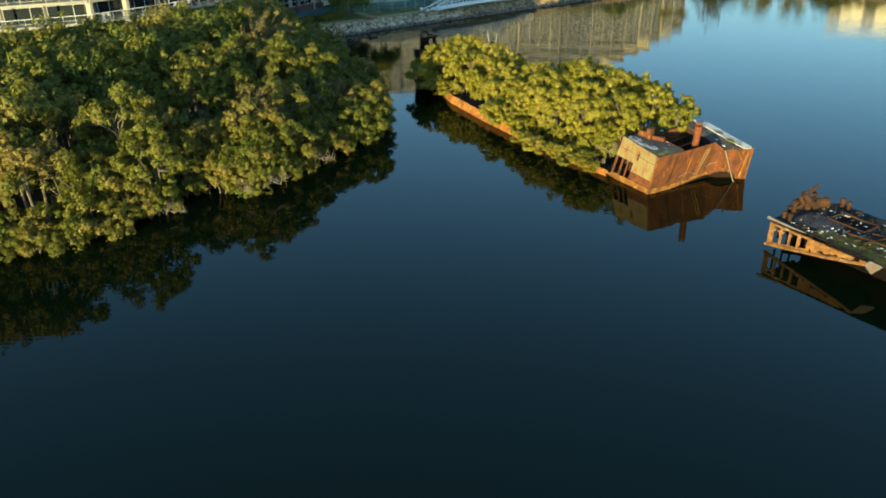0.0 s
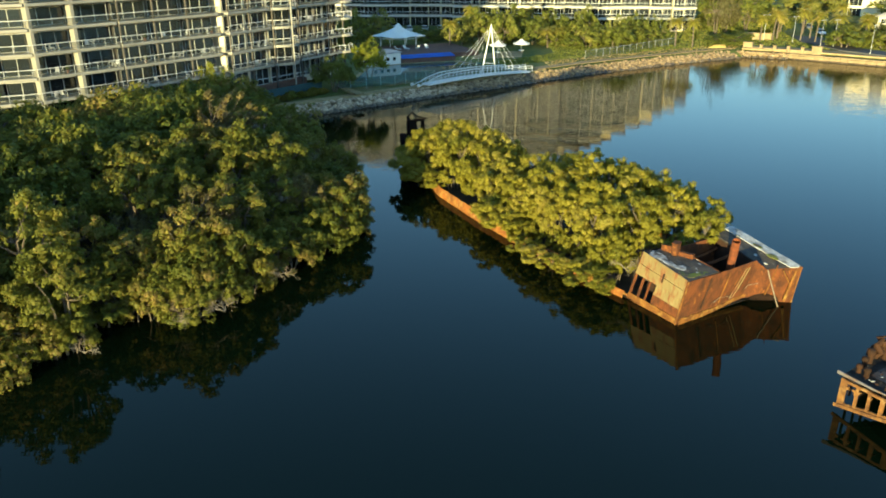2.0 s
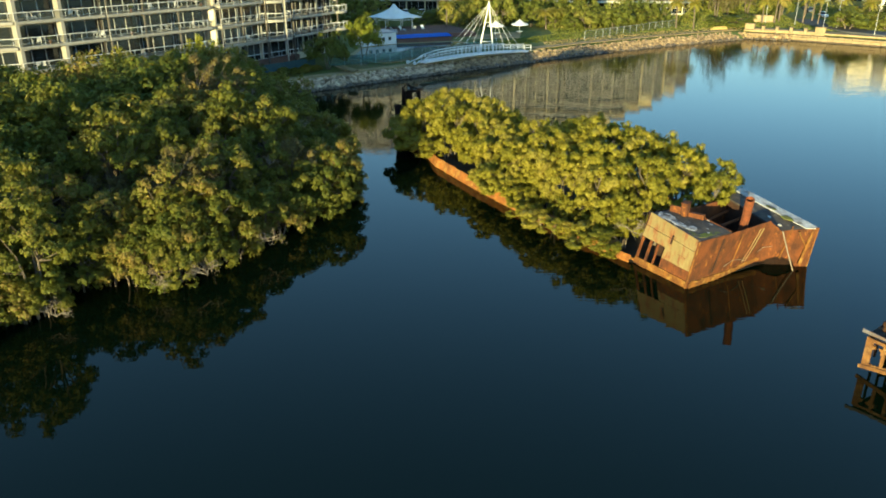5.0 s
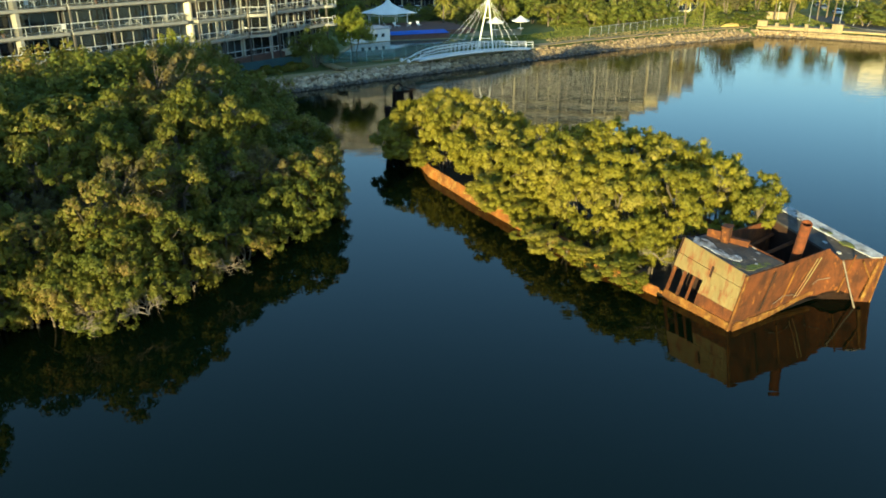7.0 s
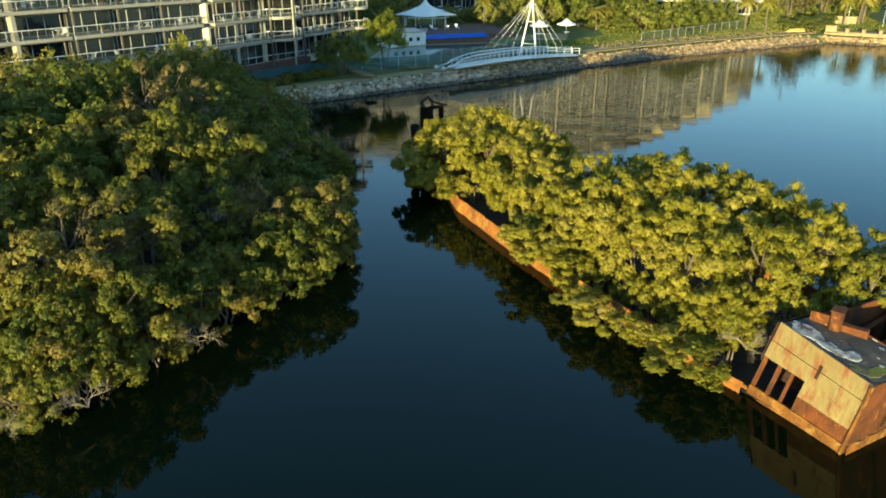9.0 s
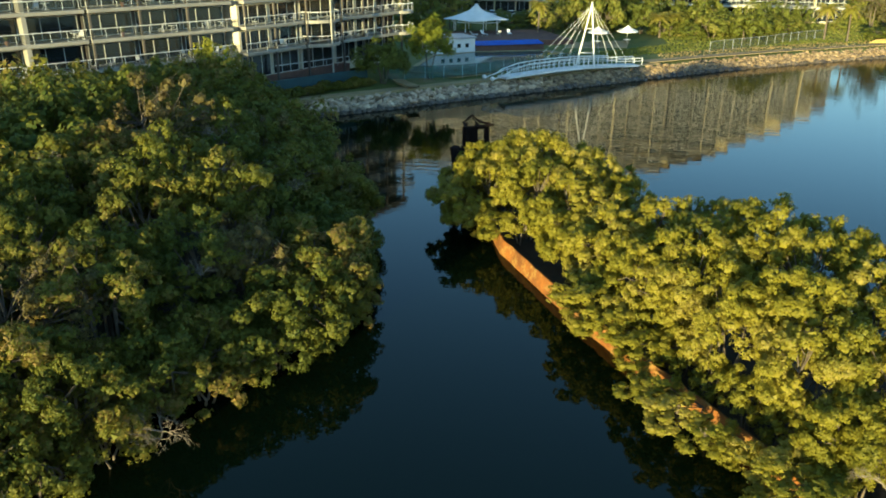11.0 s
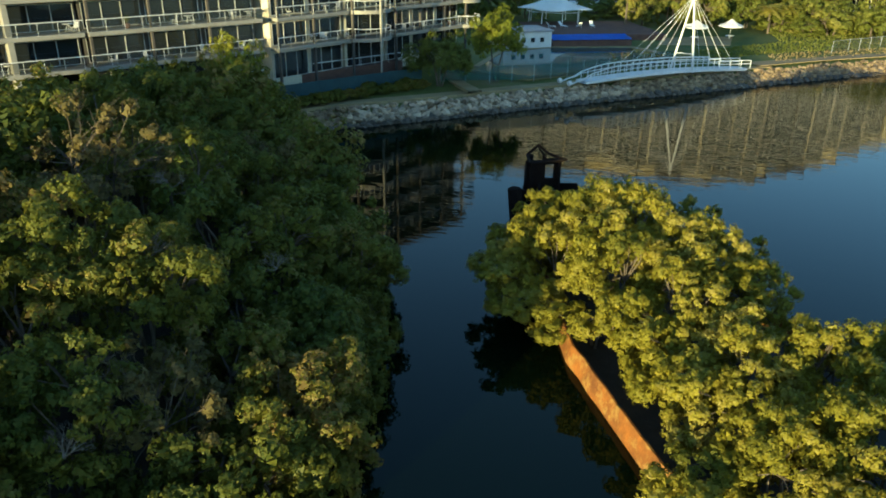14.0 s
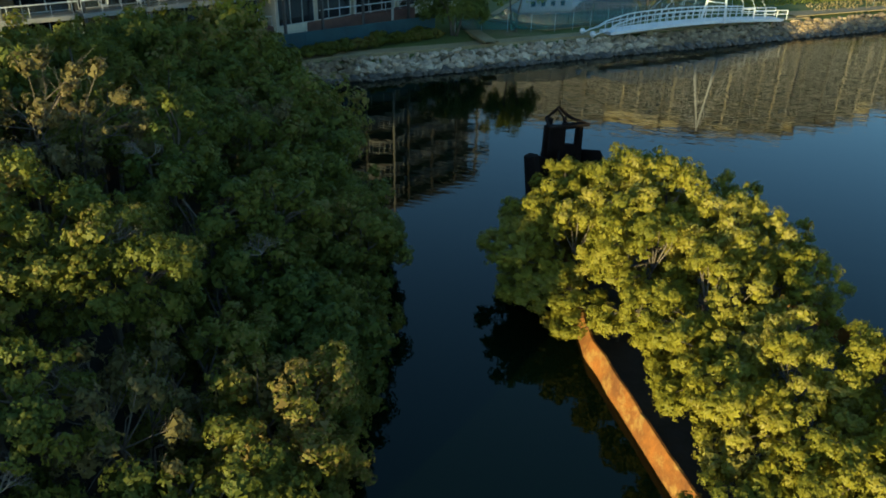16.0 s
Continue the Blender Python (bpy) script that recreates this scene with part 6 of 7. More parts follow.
# tent roof on posts
tent = thing("shade_tent", "white peaked canvas tent on slim posts over the terrace", "tent")
TC = Vector((-11.0, 186.5, 0))
rows_ = []
for k in range(9):
    t = k / 8
    r_ = 0.15 + 4.7 * t
    row_ = []
    for i in range(33):
        a = i * math.tau / 32
        sag = 0.28 * math.cos(4 * a)
        row_.append(TC + Vector((1.22 * math.cos(a) * r_ * (1 + 0.12 * math.cos(4 * a) * t), math.sin(a) * r_ * (1 + 0.12 * math.cos(4 * a) * t), 8.3 - 2.9 * t ** 0.55 - 0.2 * sag * t)))
    rows_.append(row_)
bm = bmesh.new()
quad_mesh(bm, rows_)
bmesh.ops.remove_doubles(bm, verts=bm.verts, dist=0.001)
bmesh.ops.solidify(bm, geom=bm.faces[:], thickness=0.03)
part("canvas", bm, M_CANVAS, tent, smooth=True)
for i in range(8):
    a = i * math.tau / 8 + 0.39
    p = TC + Vector((math.cos(a) * 4.6, math.sin(a) * 4.0, 0))
    bm = bmesh.new()
    tube(bm, [(p.x, p.y, 3.0), (p.x, p.y, 5.45)], 0.09, 7)
    part("post", bm, M_WHITE, tent)
bm = bmesh.new()
tube(bm, [TC + Vector((math.cos(i * math.tau / 24) * 4.9, math.sin(i * math.tau / 24) * 4.1, 5.0)) for i in range(25)], 0.08, 5)
part("ring_beam", bm, M_WHITE, tent)


def lounge_chair():
    ob = thing("lounge_chair", "white reclining chair on the pool terrace", "chair", "chairs on the pool terrace")
    bm = bmesh.new()
    plate(bm, [(-0.3, -0.6, 0.35), (0.3, -0.6, 0.35), (0.3, 0.5, 0.4), (-0.3, 0.5, 0.4)], 0.06)
    part("seat", bm, M_WHITE, ob)
    bm = bmesh.new()
    plate(bm, [(-0.3, 0.5, 0.4), (0.3, 0.5, 0.4), (0.3, 1.0, 1.0), (-0.3, 1.0, 1.0)], 0.06)
    part("backrest", bm, M_WHITE, ob)
    for x, y in ((-0.27, -0.5), (0.27, -0.5), (-0.27, 0.5), (0.27, 0.5)):
        bm = bmesh.new()
        tube(bm, [(x, y, 0), (x, y, 0.36)], 0.03, 5)
        part("leg", bm, M_WHITE, ob)
    return ob


chair = lounge_chair()
chair.matrix_basis = pose(-8.6, 178.5, 3.1, 0, 0, 60)
for x, y, r in ((-6.2, 179.5, 200), (-10.5, 177.5, 120), (-4.0, 180.5, 20)):
    copy_thing(chair, pose(x, y, 3.1, 0, 0, r))


def parasol():
    ob = thing("parasol", "cream canvas parasol with a pale pole on the lawn", "parasol", "parasols on the lawn")
    bm = bmesh.new()
    tube(bm, [(0, 0, 0), (0, 0, 2.6)], 0.05, 7)
    part("pole", bm, M_GREY, ob)
    bm = bmesh.new()
    rows_ = [[Vector((math.cos(i * math.tau / 8) * r_, math.sin(i * math.tau / 8) * r_, z)) for i in range(9)] for r_, z in ((0.05, 3.35), (0.9, 2.75), (1.9, 2.35), (1.92, 2.15))]
    quad_mesh(bm, rows_)
    bmesh.ops.remove_doubles(bm, verts=bm.verts, dist=0.001)
    bmesh.ops.solidify(bm, geom=bm.faces[:], thickness=0.02)
    part("canopy", bm, M_CANVAS, ob)
    bm = bmesh.new()
    bmesh.ops.create_cone(bm, cap_ends=True, segments=12, radius1=0.7, radius2=0.7, depth=0.06, matrix=Matrix.Translation((0, 0, 0.75)))
    part("table", bm, M_WHITE, ob)
    return ob


par = parasol()
par.matrix_basis = pose(12.4, 176.5, GZ, 0, 0, 10)
copy_thing(par, pose(18.2, 180.5, GZ - 0.1, 0, 0, 40))
bm = bmesh.new()
slab_poly(bm, [(6.5, 170.5), (17.5, 173), (19, 183), (8, 182)], 1.7, GZ + 0.14)
tagged(part("pavement", bm, M_PATH), "pale paved sitting area with parasols", "paving", kind="structure")

# ---- trees of the park ----
gold = make_tree("golden_tree", 201, 2.7, 4.0, 2.7, 90, 14, 9, (0.22, 0.13), M_YELLOWLEAF, "golden yellow-green tree beside the pool house", "tree", "", stems=2, thick=0.14, droop=-0.35)
stand(gold, -13.4, 136.6, 1.95, 20, 1.0, 1.1)
green = make_tree("garden_tree", 203, 2.9, 2.8, 2.4, 84, 14, 9, (0.22, 0.13), M_PARKLEAF, "leafy green multi-stemmed tree beside the waterfront path", "tree", "", stems=5, thick=0.10, droop=-0.4)
stand(green, -19.3, 132.2, 1.95, 60, 1.12, 1.0)
terrace_tree = make_tree("garden_tree", 204, 2.2, 3.2, 2.4, 50, 10, 8, (0.22, 0.13), M_YELLOWLEAF, "yellow-green tree in front of the flats", "tree", "", stems=2, thick=0.1)
stand(terrace_tree, -33.8, 110.8, 1.9, 60, 0.9, 1.25)
park_kinds = [make_tree("park_tree", 211 + i, 3.0, 3.2, 3.0, 56, 12, 6, (0.34, 0.24), M_PARKLEAF, "leafy green park tree on the lawn", "tree", "trees of the park", stems=2, thick=0.16, droop=-0.8) for i in range(3)]
PARK = [(4.5, 193, 1.1, 1.2), (9.5, 197, 1.2, 1.5), (14.5, 192, 1.1, 1.6), (18, 199, 1.3, 1.7), (22.5, 195, 1.0, 1.2), (26.5, 191, 0.9, 1.0), (29.5, 197, 1.2, 1.5), (31.5, 188.5, 0.8, 0.8),
        (35.5, 190, 1.2, 1.3), (39.0, 194, 1.1, 1.3), (42, 190.5, 1.2, 1.35), (46, 196, 1.1, 1.1), (49.5, 198.5, 0.95, 0.85), (52.5, 203, 0.9, 0.9), (-4, 199, 1.2, 0.8), (0.5, 203, 1.2, 0.7), (-17, 196, 1.2, 1.5),
        (-22, 188, 1.3, 1.7), (-26, 178, 1.2, 1.5), (33, 203, 1.1, 1.2), (36, 207.5, 0.9, 1.0), (43.5, 199.5, 0.8, 1.7), (48, 203, 0.8, 1.7), (53, 206, 0.8, 1.6), (57, 207.5, 0.7, 1.3), (33, 196, 0.8, 1.5), (8, 211, 1.1, 1.2), (13.5, 214, 1.2, 1.3), (19, 211, 1.1, 1.25), (25, 212, 1.2, 1.3), (29.5, 210, 1.1, 1.4), (38.5, 211, 1.1, 1.5), (66.5, 208, 0.7, 0.6), (70.5, 194.5, 1.3, 0.7), (75.0, 197.5, 1.3, 0.75),
        (98, 188.5, 1.5, 0.95), (101.5, 192, 1.4, 0.9), (107, 187, 1.2, 0.8), (112, 192, 1.3, 1.0), (96, 222, 1.5, 1.4), (88, 226, 1.6, 1.6), (116, 214, 1.6, 1.2), (121, 207, 1.6, 1.2), (80, 232, 1.6, 1.7), (128, 222, 1.8, 1.4),
        (84, 240, 1.9, 1.9), (98, 250, 1.9, 1.8), (112, 256, 2.0, 1.8), (140, 236, 1.9, 1.6), (150, 262, 2.2, 1.8), (128, 268, 2.2, 1.8), (166, 250, 2.2, 1.8), (134, 205, 1.5, 1.2), (126, 198, 1.3, 1.0), (76, 256, 2.1, 1.9),
        (140, 290, 2.6, 1.9), (165, 300, 2.8, 2.0), (190, 285, 2.8, 2.0), (110, 300, 2.8, 2.0), (85, 290, 2.6, 2.0), (205, 255, 2.6, 1.9), (180, 225, 2.2, 1.6), (155, 205, 1.8, 1.2), (-50, 172, 2, 1.7), (-42, 190, 2, 1.7)]
rng = random.Random(21)
for i, (x, y, s, sz) in enumerate(PARK):
    ob = park_kinds[i % 3]
    y -= 3.5 if 40 < x < 60 and y < 208 else 0
    sz *= 0.62 if 24 < x < 96 and y < 208 else (0.45 if 110 < x < 136 and y < 223 else 0.82 if 0 < x <= 24 else 0.8)
    (stand if i < 3 else copy_at)(ob, x, y, 1.9, rng.uniform(0, 360), s, sz)


# low shrubs between the teal fence and the waterfront path
bush = make_tree("shrub", 231, 0.9, 0.35, 0.8, 40, 8, 7, (0.16, 0.11), M_MANGROVE, "low dark green shrub in front of the teal fence", "shrub", "shrubs along the fence", stems=3, thick=0.04, clump_r=(0.2, 0.4), tuft_r=0.12, droop=-0.3)
rng = random.Random(88)
for i in range(17):
    p = F0.lerp(F1, 0.36 + 0.038 * i) + Vector((0.79, -0.62, 0)) * rng.uniform(0.9, 1.5)
    (stand if i == 0 else copy_at)(bush, p.x, p.y, 1.85, rng.uniform(0, 360), rng.uniform(0.75, 1.15), rng.uniform(0.6, 1.0))


# lawns: blades of grass standing up into the low sun
def lawn(name, x0, x1, y0, y1, count, seed, label, clear, mat=M_BLADE, near=8.5, far=999):
    rng = np.random.default_rng(seed)
    x, y = rng.uniform(x0, x1, count), rng.uniform(y0, y1, count)
    keep = np.ones(count, bool)
    z = np.zeros(count)
    for k in range(count):
        a = math.atan2(y[k] - CENTRE[1], x[k] - CENTRE[0])
        off = math.hypot(x[k] - CENTRE[0], y[k] - CENTRE[1]) - SHORE_R[int(math.degrees(a) * 2) % 720]
        z[k] = np.interp(off, [3.6, 5.2, 7.5, 11, 25, 60, 130], [1.4, 1.6, 1.85, 2.03, 2.15, 2.4, 3.2])
        keep[k] = near < off < far and not clear(x[k], y[k])
    x, y, z = x[keep], y[keep], z[keep]
    n_ = len(x)
    a = rng.uniform(0, math.tau, n_)
    w_, h_ = rng.uniform(0.08, 0.2, n_), rng.uniform(0.12, 0.34, n_)
    dx, dy = np.cos(a) * w_, np.sin(a) * w_
    lx, ly = rng.normal(0, 0.08, n_), rng.normal(0, 0.08, n_)
    v = np.stack([np.stack([x - dx, y - dy, z - 0.03], 1), np.stack([x + dx, y + dy, z - 0.03], 1), np.stack([x + lx, y + ly, z + h_], 1)], 1)
    me = bpy.data.meshes.new(name)
    me.from_pydata(v.reshape(-1, 3).tolist(), [], np.arange(3 * n_).reshape(-1, 3).tolist())
    me.materials.append(mat)
    return tagged(new(name, me), label, "grass", kind="stuff")


SHORE_R = [shore_radius(math.radians(k / 2)) for k in range(720)]


def on_road(x, y):
    q = Vector((x, y, 0))
    for a, b in zip(ROAD, ROAD[1:]):
        t = max(0, min(1, (q - a).dot(b - a) / (b - a).length_squared))
        if (q - a.lerp(b, t)).length < 4.2:
            return True
    return False


lawn("grass", 60, 128, 180, 250, 42000, 1, "sunlit yellow-green lawn behind the quay", on_road)
lawn("grass", 12, 60, 160, 208, 26000, 2, "green lawn above the seawall", lambda x, y: y > 156 + 0.9 * x and x < 26, M_BLADE, 10.5)
lawn("grass", 22, 74, 155, 200, 16000, 3, "dry tan grass along the top of the seawall", on_road, M_DRYBLADE, 4.6, 10.5)


dusky = make_tree("park_tree", 217, 3.0, 3.4, 3.2, 44, 11, 6, (0.3, 0.2), M_DUSKLEAF, "tall grey-brown park tree behind the seawall", "tree", "trees of the park", stems=2, thick=0.16, droop=-0.7, open_=0.1)
stand(dusky, 76.0, 216.5, 1.9, 40, 1.25, 2.1)
copy_at(dusky, 80.5, 221, 1.9, 100, 1.1, 1.7)


def palm(seed, height, spread, label):
    rng = random.Random(seed)
    ob = thing("palm_tree", label, "tree", "palms on the lawn")
    bm = bmesh.new()
    lean_ = Vector((rng.uniform(-0.4, 0.4), rng.uniform(-0.4, 0.4), 0))
    tube(bm, [Vector((0, 0, -0.3)), lean_ * 0.4 + Vector((0, 0, height * 0.5)), lean_ + Vector((0, 0, height))], [0.22, 0.17, 0.14], 8)
    part("trunk", bm, M_BARK, ob)
    for k in range(26):
        bm = bmesh.new()
        a = k * 2.4
        el = 1.0 - 1.5 * (k / 26)
        rib = []
        for j in range(8):
            t = j / 7
            r_ = spread * t
            rib.append(lean_ + Vector((math.cos(a) * r_ * math.cos(el * (1 - t * 0.5)), math.sin(a) * r_ * math.cos(el * (1 - t * 0.5)), height + r_ * math.sin(el) - 0.55 * spread * t * t)))
        side = Vector((-math.sin(a), math.cos(a), 0))
        for j in range(1, 8):
            w_ = 0.52 * math.sin(math.pi * (j / 7) ** 0.7) + 0.1
            for sg in (-1, 1):
                for e in (0.0, 0.5):
                    p = rib[j - 1].lerp(rib[j], e)
                    q = rib[j - 1].lerp(rib[j], e + 0.5)
                    tip = p + side * sg * w_ * 1.6 + (rib[j] - rib[j - 1]) * 0.7 - Vector((0, 0, w_ * 0.55))
                    bm.faces.new([bm.verts.new(v) for v in (p, q, tip)])
        tube(bm, rib, 0.025, 3, cap=False)
        part("frond", bm, M_PALMLEAF, ob)
    return ob


palm_a = palm(5, 5.4, 2.5, "slender palm with drooping golden-green fronds")
palm_a.matrix_basis = pose(1.4, 186.5, 2.9)
palm_b = palm(8, 6.2, 2.6, "tall palm with drooping yellow-green fronds")
palm_b.matrix_basis = pose(57.6, 191.5, GZ)
for i, (x, y, h) in enumerate(((61.4, 190.0, 1.0), (22.6, 209, 1.3), (7.5, 203, 1.3), (82.8, 202, 1.1), (86.4, 203, 1.15), (89, 206.5, 1.1), (93.8, 203, 1.2), (98.5, 208, 1.2), (104, 203, 1.0), (108.5, 199, 1.0), (111, 204, 1.0),
                                (92, 214, 1.2), (101, 218, 1.2), (28, 192, 0.8), (25.5, 189, 0.7), (105, 226, 1.3), (113, 222, 1.2), (118, 199, 1.0), (96.0, 199.5, 1.1))):
    copy_at(palm_a if i % 2 else palm_b, x, y, GZ, i * 53, 0.9 + 0.1 * (i % 3), h)

# long mesh fence above the lit rocks
mesh_fence = thing("mesh_fence", "grey-blue mesh fence along the waterfront lawn", "fence")
FP = [Vector((31.5, 170.5, 0)), Vector((34.5, 173.5, 0)), Vector((44, 181.5, 0)), Vector((52, 189.5, 0)), Vector((58.4, 194.8, 0))]
for a, b in zip(FP, FP[1:]):
    n_ = max(1, int((b - a).length / 2.4))
    for i in range(n_):
        p, q = a.lerp(b, i / n_), a.lerp(b, (i + 1) / n_)
        m, ln = run_matrix(p, q)
        bm = bmesh.new()
        box(bm, (0, -0.012, GZ + 0.05), (ln, 0.012, GZ + 1.7), m)
        part("panel", bm, M_RAILGLASS, mesh_fence)
        bm = bmesh.new()
        tube(bm, [p + Vector((0, 0, GZ - 0.2)), p + Vector((0, 0, GZ + 1.8))], 0.04, 5)
        part("post", bm, M_GREY, mesh_fence)
        bm = bmesh.new()
        tube(bm, [p + Vector((0, 0, GZ + 1.72)), q + Vector((0, 0, GZ + 1.72))], 0.03, 5)
        part("rail", bm, M_GREY, mesh_fence)

# stone quay with piers on the far side
quay = thing("quay_wall", "sunlit sandstone quay wall with a low pier balustrade", "wall", kind="structure")
rng = random.Random(47)
Q = [Vector((72.2, 189.2, 0)), Vector((83.2, 184.3, 0)), Vector((99.5, 171.4, 0)), Vector((140, 136, 0)), Vector((180, 98, 0))]
for a, b in zip(Q, Q[1:]):
    m, ln = run_matrix(a, b)
    bm = bmesh.new()
    box(bm, (0, 0.0, -1.5), (ln, 1.6, 0.93), m)
    part("wall_core", bm, M_TIDE, quay)
    # two courses of rough stones under a coping, the lowest dark from the tide
    for z0, z1, mat, out in ((-0.5, 0.22, M_TIDE, 0.22), (0.24, 0.9, M_STONE, 0.2), (0.94, 1.28, M_STONE, 0.3)):
        x = 0.0
        while x < ln - 0.3 and x < 75:
            w_ = min(rng.uniform(1.1, 2.4), ln - x)
            o_ = out + rng.uniform(-0.12, 0.08)
            bm = bmesh.new()
            box(bm, (x + 0.02, -o_, z0 + rng.uniform(0, 0.05)), (x + w_ - 0.03, 1.3, z1 + rng.uniform(-0.06, 0.05)), m, 0.07)
            part("stone", bm, mat, quay)
            x += w_
bal = thing("balustrade", "cream stone balustrade with square piers on the quay", "balustrade")
m, ln = run_matrix((75.2, 190.6), (88.2, 181.6))
for i in range(6):
    x = i * ln / 5
    big = i in (0, 5)
    bm = bmesh.new()
    r_ = 1.1 if big else 0.35
    box(bm, (x - r_, 0.3, 1.3), (x + r_, 1.3, 2.7 if not big else 3.1), m, 0.06)
    box(bm, (x - r_ - 0.1, 0.2, 2.7 if not big else 3.1), (x + r_ + 0.1, 1.4, 2.85 if not big else 3.25), m, 0.04)
    part("pier", bm, M_STONE, bal)
bm = bmesh.new()
box(bm, (0, 0.6, 1.3), (ln, 0.9, 2.1), m, 0.04)
part("low_wall", bm, M_STONE, bal)
gate_wall = thing("garden_wall", "pale cream rendered garden wall behind the quay", "wall")
m, ln = run_matrix((78.5, 207.5), (86.5, 204.0))
bm = bmesh.new()
box(bm, (0, 0, 1.8), (ln, 0.5, 3.7), m, 0.05)
part("wall_panel", bm, M_STONE, gate_wall)
bm = bmesh.new()
box(bm, (-0.1, -0.1, 3.7), (ln + 0.1, 0.6, 3.88), m, 0.04)
part("coping", bm, M_STONE, gate_wall)

ribbon("pavement", [a.lerp(b, k / 6) + Vector((0.62, 0.78, 0)) * 4.2 for a, b in zip(Q, Q[1:]) for k in range(6)], 5.4, GZ - 0.12, M_SAND, "bare tan dirt walk behind the quay wall", "dirt", 0.4)

# road and parked cars
road_pts = ROAD
ribbon("road", road_pts, 7.0, GZ + 0.16, M_ROAD, "dark asphalt road running inland between lawns", "road", 0.5)


def car(seed, colour, label):
    ob = thing("parked_car", label, "car", "parked cars")
    mat = material("car_paint", colour, 0.3, second=tuple(c * 0.9 for c in colour), scale=1, fine=6, bump=0)
    bm = bmesh.new()
    prof = [(-2.1, 0.35), (-2.15, 0.75), (-1.5, 0.9), (2.0, 0.95), (2.15, 0.7), (2.1, 0.35)]
    rows_ = [[Vector((x, y, z)) for x, z in prof] for y in (-0.85, -0.8, 0.8, 0.85)]
    quad_mesh(bm, rows_)
    bmesh.ops.contextual_create(bm, geom=[e for e in bm.edges if e.is_boundary])
    part("body", bm, mat, ob)
    bm = bmesh.new()
    lo = [(-1.0, -0.75, 0.9), (1.7, -0.75, 0.92), (1.7, 0.75, 0.92), (-1.0, 0.75, 0.9)]
    hi = [(-0.3, -0.6, 1.42), (1.2, -0.6, 1.42), (1.2, 0.6, 1.42), (-0.3, 0.6, 1.42)]
    vl, vh = [bm.verts.new(v) for v in lo], [bm.verts.new(v) for v in hi]
    for i in range(4):
        bm.faces.new((vl[i], vl[(i + 1) % 4], vh[(i + 1) % 4], vh[i]))
    part("glasshouse", bm, M_GLASS, ob)
    bm = bmesh.new()
    box(bm, (-0.32, -0.62, 1.41), (1.22, 0.62, 1.47), None, 0.02)
    part("roof", bm, mat, ob)
    for x in (-1.35, 1.35):
        for y in (-0.82, 0.82):
            bm = bmesh.new()
            tube(bm, [(x, y - 0.1, 0.32), (x, y + 0.1, 0.32)], 0.32, 12)
            part("wheel", bm, M_ROAD, ob, "black tyre")
    return ob


c1 = car(1, (0.7, 0.7, 0.7), "white parked car in the shaded car park")
c1.matrix_basis = pose(-10, 226, 2.3, 0, 0, 95)
for x, y, r in ((-5.5, 226.5, 84), (-15, 225.8, 90), (-1, 227, 92)):
    copy_thing(c1, pose(x, y, 2.3, 0, 0, r))
c2 = car(2, (0.06, 0.07, 0.09), "dark parked car beside the road")
c2.matrix_basis = pose(108.5, 231, 2.25, 0, 0, 75)
copy_thing(c2, pose(110.8, 239, 2.25, 0, 0, 75))
copy_thing(c1, pose(105.2, 216, 2.25, 0, 0, 78))


def street_lamp(h, label):
    ob = thing("street_lamp", label, "street lamp", "street lamps on the quay")
    bm = bmesh.new()
    tube(bm, [(0, 0, 0), (0, 0, 0.5), (0, 0, 0.52), (0, 0, h)], [0.11, 0.11, 0.06, 0.04], 8)
    part("pole", bm, M_GREY, ob)
    bm = bmesh.new()
    tube(bm, [(-0.7, 0, h), (0, 0, h + 0.12), (0.7, 0, h)], 0.03, 6)
    part("arm", bm, M_GREY, ob)
    for x in (-0.75, 0.75):
        bm = bmesh.new()
        box(bm, (x - 0.25, -0.14, h - 0.1), (x + 0.25, 0.14, h + 0.06), None, 0.04)
        part("lamp_head", bm, M_GREY, ob)
    return ob


lamp = street_lamp(6.5, "tall white street lamp on the quay")
lamp.matrix_basis = pose(92.7, 189.5, GZ, 0, 0, 30)
for x, y, r in ((96.2, 190.0, 30), (98.6, 177.2, 50), (90.0, 199, 30), (84.5, 204, 0), (110, 168, 40)):
    copy_thing(lamp, pose(x, y, GZ, 0, 0, r))


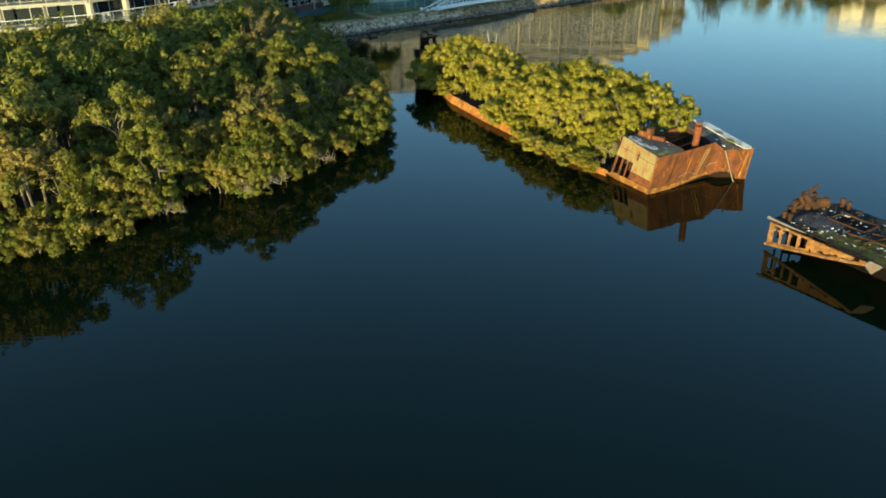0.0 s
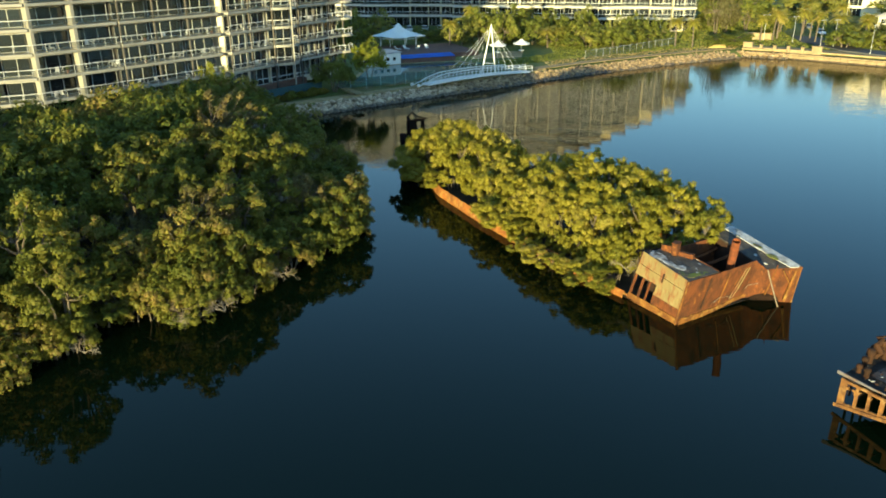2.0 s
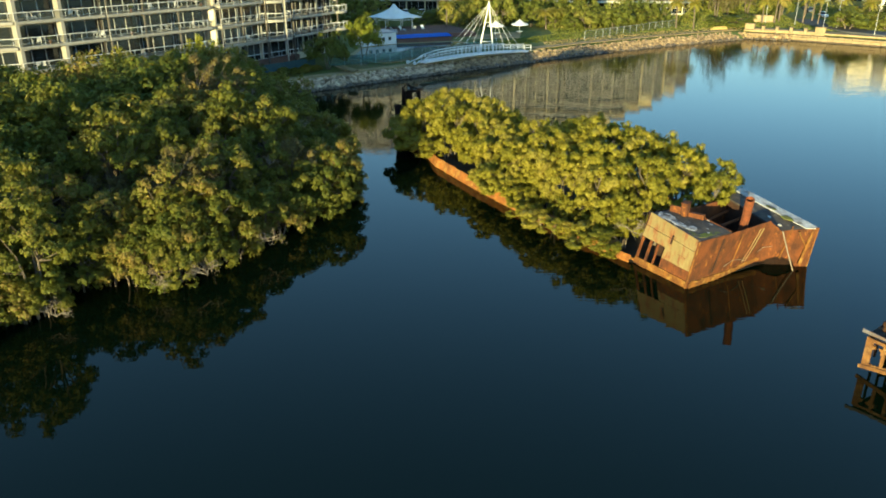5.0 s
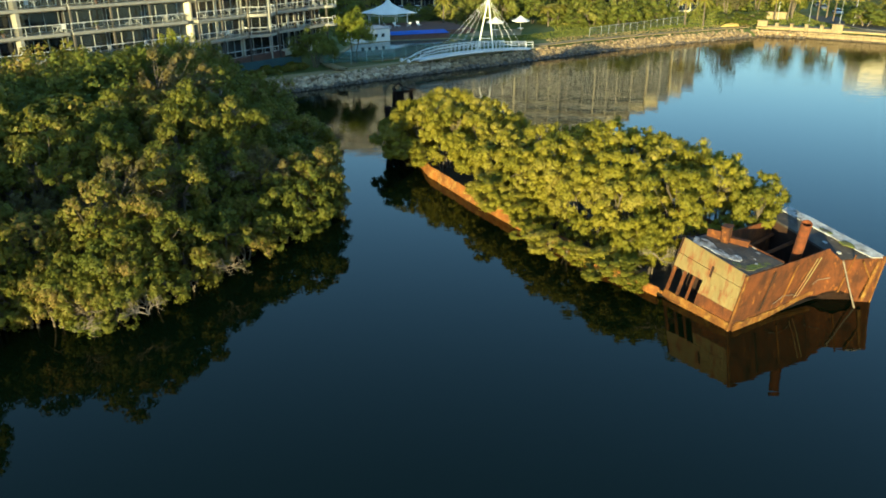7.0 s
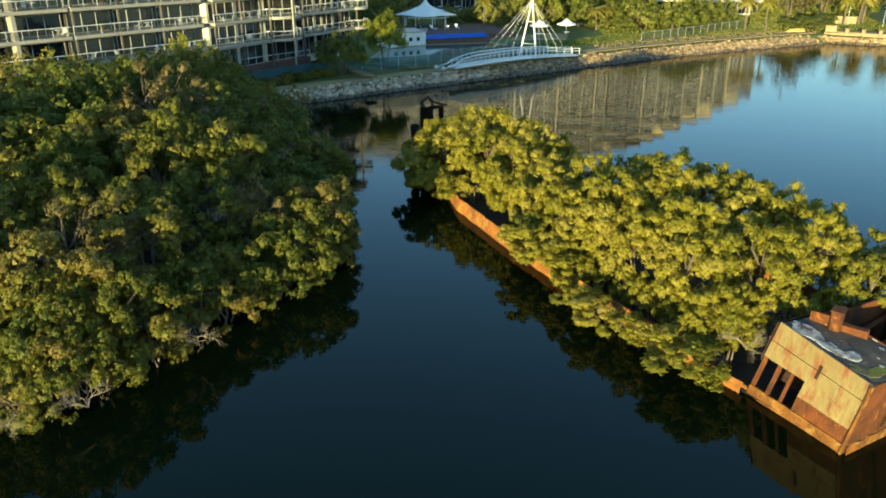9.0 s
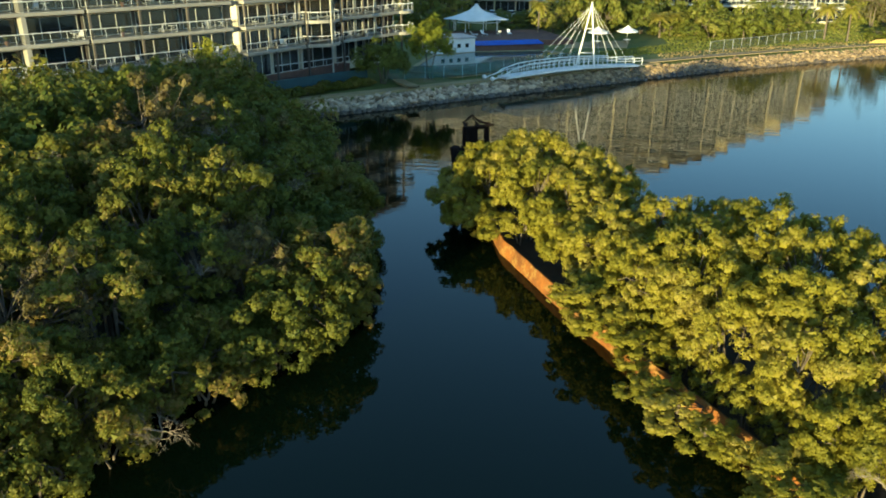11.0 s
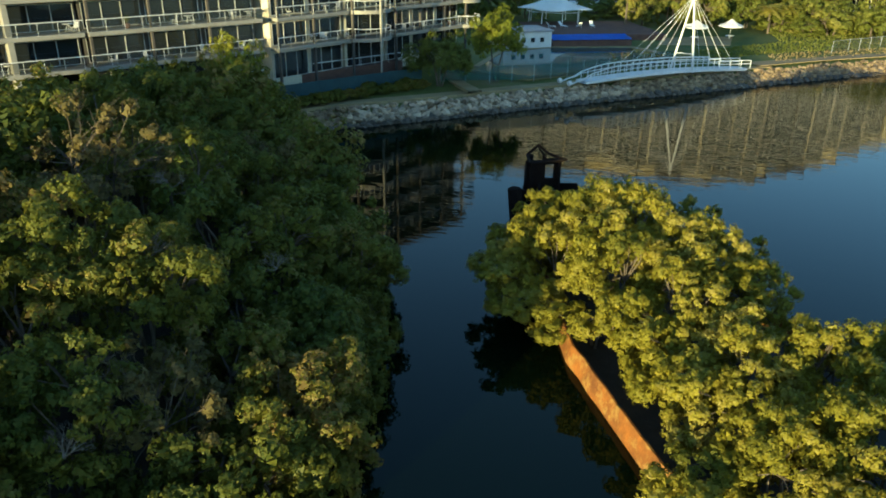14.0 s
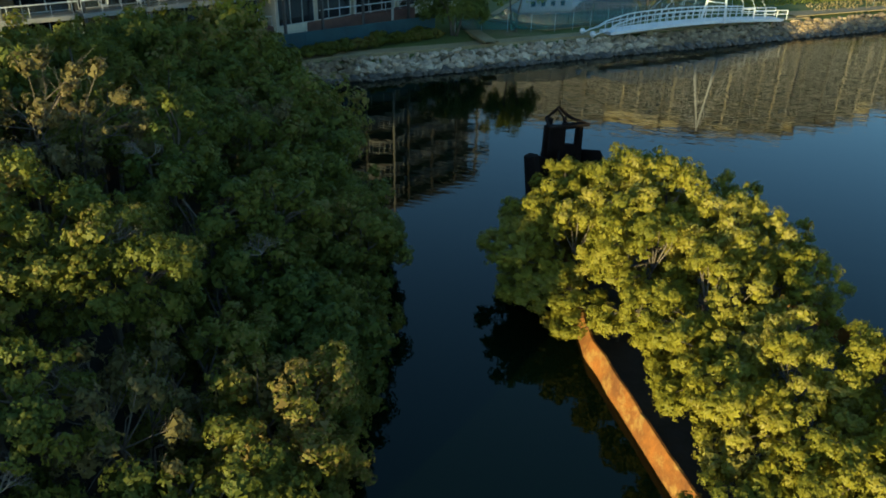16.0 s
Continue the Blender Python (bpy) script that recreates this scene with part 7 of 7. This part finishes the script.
# houses inland
def house(x, y, turn, w, d, h, wall, label, storeys=2):
    ob = thing("house", label, "house", at=pose(x, y, 2.0, 0, 0, turn))
    bm = bmesh.new()
    box(bm, (-w / 2, -d / 2, -0.5), (w / 2, d / 2, h), None, 0.05)
    part("wall", bm, wall, ob)
    bm = bmesh.new()
    a = [(-w / 2 - 0.6, -d / 2 - 0.6, h), (w / 2 + 0.6, -d / 2 - 0.6, h), (w / 2 + 0.6, d / 2 + 0.6, h), (-w / 2 - 0.6, d / 2 + 0.6, h)]
    lo = [bm.verts.new(v) for v in a]
    lo2 = [bm.verts.new((v[0], v[1], h + 0.2)) for v in a]
    rz = h + 0.2 + d * 0.22
    r0, r1 = bm.verts.new((-w / 2 + d * 0.4, 0, rz)), bm.verts.new((w / 2 - d * 0.4, 0, rz))
    bm.faces.new(lo[::-1])
    for i in range(4):
        bm.faces.new((lo[i], lo[(i + 1) % 4], lo2[(i + 1) % 4], lo2[i]))
    bm.faces.new((lo2[0], lo2[1], r1, r0))
    bm.faces.new((lo2[2], lo2[3], r0, r1))
    bm.faces.new((lo2[1], lo2[2], r1))
    bm.faces.new((lo2[3], lo2[0], r0))
    part("roof", bm, M_ROOF, ob, "pale sheet roof")
    n_ = int(w / 2.6)
    for s in range(storeys):
        for i in range(n_):
            x0 = -w / 2 + (i + 0.28) * w / n_
            z0 = 0.9 + s * (h / storeys)
            bm = bmesh.new()
            frame_grid(bm, Matrix.Identity(4), x0, x0 + 1.3, z0, z0 + 1.3, 2, -d / 2 - 0.06, 0.08)
            wn_ = part("window", bm, M_WHITE, ob)
            bm = bmesh.new()
            box(bm, (x0 + 0.05, -d / 2 - 0.03, z0 + 0.05), (x0 + 1.25, -d / 2 - 0.012, z0 + 1.25))
            part("pane", bm, M_GLASS, wn_)
    return ob


house(128, 212, -38, 16, 9, 5.2, M_CREAM, "low cream house with a pale roof among trees")
house(146, 228, -35, 18, 10, 5.6, M_WHITE, "low white house with a pale roof")
house(150, 196, -42, 16, 9, 5.5, M_CREAM, "low cream house near the quay")
tower = thing("apartment_building", "tall sunlit cream apartment block beyond the road", "building")
flats(tower, (138, 268), (172, 238), 2.6, [5.6 + 3 * i for i in range(7)], 25, 4, M_TOWER, M_TOWER, seed=9, posts=False, deep=0.2, rail=False)

# stacked yellow timber on the rocks, floats on the water
bm = bmesh.new()
pile = thing("timber_pile", "yellow timbers stacked on the rocks by the quay", "timber")
for i in range(5):
    bm = bmesh.new()
    box(bm, (-2.2, -0.12, 0), (2.2, 0.12, 0.2), pose(67.5 + 0.2 * i, 189.6 + 0.35 * i, 2.0 + 0.1 * i, 0, 0, 10 + 6 * i), 0.02)
    part("beam", bm, M_YELLOWWALL, pile)


# ---- riprap seawall: rocks ----
def rock_mesh(seed):
    rng = random.Random(seed)
    bm = bmesh.new()
    bmesh.ops.create_icosphere(bm, subdivisions=1, radius=0.5)
    for v in bm.verts:
        v.co = v.co * (1 + rng.uniform(-0.3, 0.3))
        v.co.x *= 1.25
        v.co.z *= 0.72
    me = bpy.data.meshes.new("rock")
    bm.to_mesh(me)
    bm.free()
    return me


rocks = [rock_mesh(i) for i in range(9)]
for me in rocks:
    me.materials.append(M_ROCK)
seawall = thing("seawall", "sloping seawall of loose pale grey and tan rocks", "seawall", kind="structure")
rng = random.Random(77)
spots = []
for p in shore_line(0.0, 0.52, -31, 72):
    for j in range(7):
        off = 0.0 + j * 0.43 + rng.uniform(-0.2, 0.2)
        q = Vector((p.x, p.y, 0)) + Vector((-0.61, 0.79, 0)) * off
        z = -0.05 + 0.50 * off + rng.uniform(-0.1, 0.12)
        if off > 2.5:
            z = 1.25 + rng.uniform(-0.1, 0.15)
        spots.append((q.x + rng.uniform(-0.2, 0.2), q.y, z, rng.uniform(0.6, 1.15) if j < 5 else rng.uniform(0.5, 0.95)))
# rough stones against the quay
for a, b in zip(Q[:1], Q[1:2]):
    n_ = int((b - a).length / 0.62)
    nrm = Vector((b.y - a.y, a.x - b.x, 0)).normalized()
    for i in range(n_):
        for j in range(3):
            q = a.lerp(b, i / n_) + nrm * (0.75 - 0.33 * j + rng.uniform(-0.15, 0.15))
            spots.append((q.x, q.y, 0.15 + 0.46 * j + rng.uniform(-0.12, 0.12), rng.uniform(0.6, 1.1)))
single = [s for s in spots if -26 < s[0] < 2 and s[2] > 0.22]
rng.shuffle(single)
single = single[:300]
chosen = set(single)
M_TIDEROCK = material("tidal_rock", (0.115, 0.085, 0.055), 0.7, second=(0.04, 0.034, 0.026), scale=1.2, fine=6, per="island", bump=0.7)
for x, y, z, s in single:
    share("rock", rocks[rng.randrange(9)], seawall, pose(x, y, z, rng.uniform(0, 40), rng.uniform(0, 40), rng.uniform(0, 360)) @ Matrix.Diagonal((s, s, s, 1)))
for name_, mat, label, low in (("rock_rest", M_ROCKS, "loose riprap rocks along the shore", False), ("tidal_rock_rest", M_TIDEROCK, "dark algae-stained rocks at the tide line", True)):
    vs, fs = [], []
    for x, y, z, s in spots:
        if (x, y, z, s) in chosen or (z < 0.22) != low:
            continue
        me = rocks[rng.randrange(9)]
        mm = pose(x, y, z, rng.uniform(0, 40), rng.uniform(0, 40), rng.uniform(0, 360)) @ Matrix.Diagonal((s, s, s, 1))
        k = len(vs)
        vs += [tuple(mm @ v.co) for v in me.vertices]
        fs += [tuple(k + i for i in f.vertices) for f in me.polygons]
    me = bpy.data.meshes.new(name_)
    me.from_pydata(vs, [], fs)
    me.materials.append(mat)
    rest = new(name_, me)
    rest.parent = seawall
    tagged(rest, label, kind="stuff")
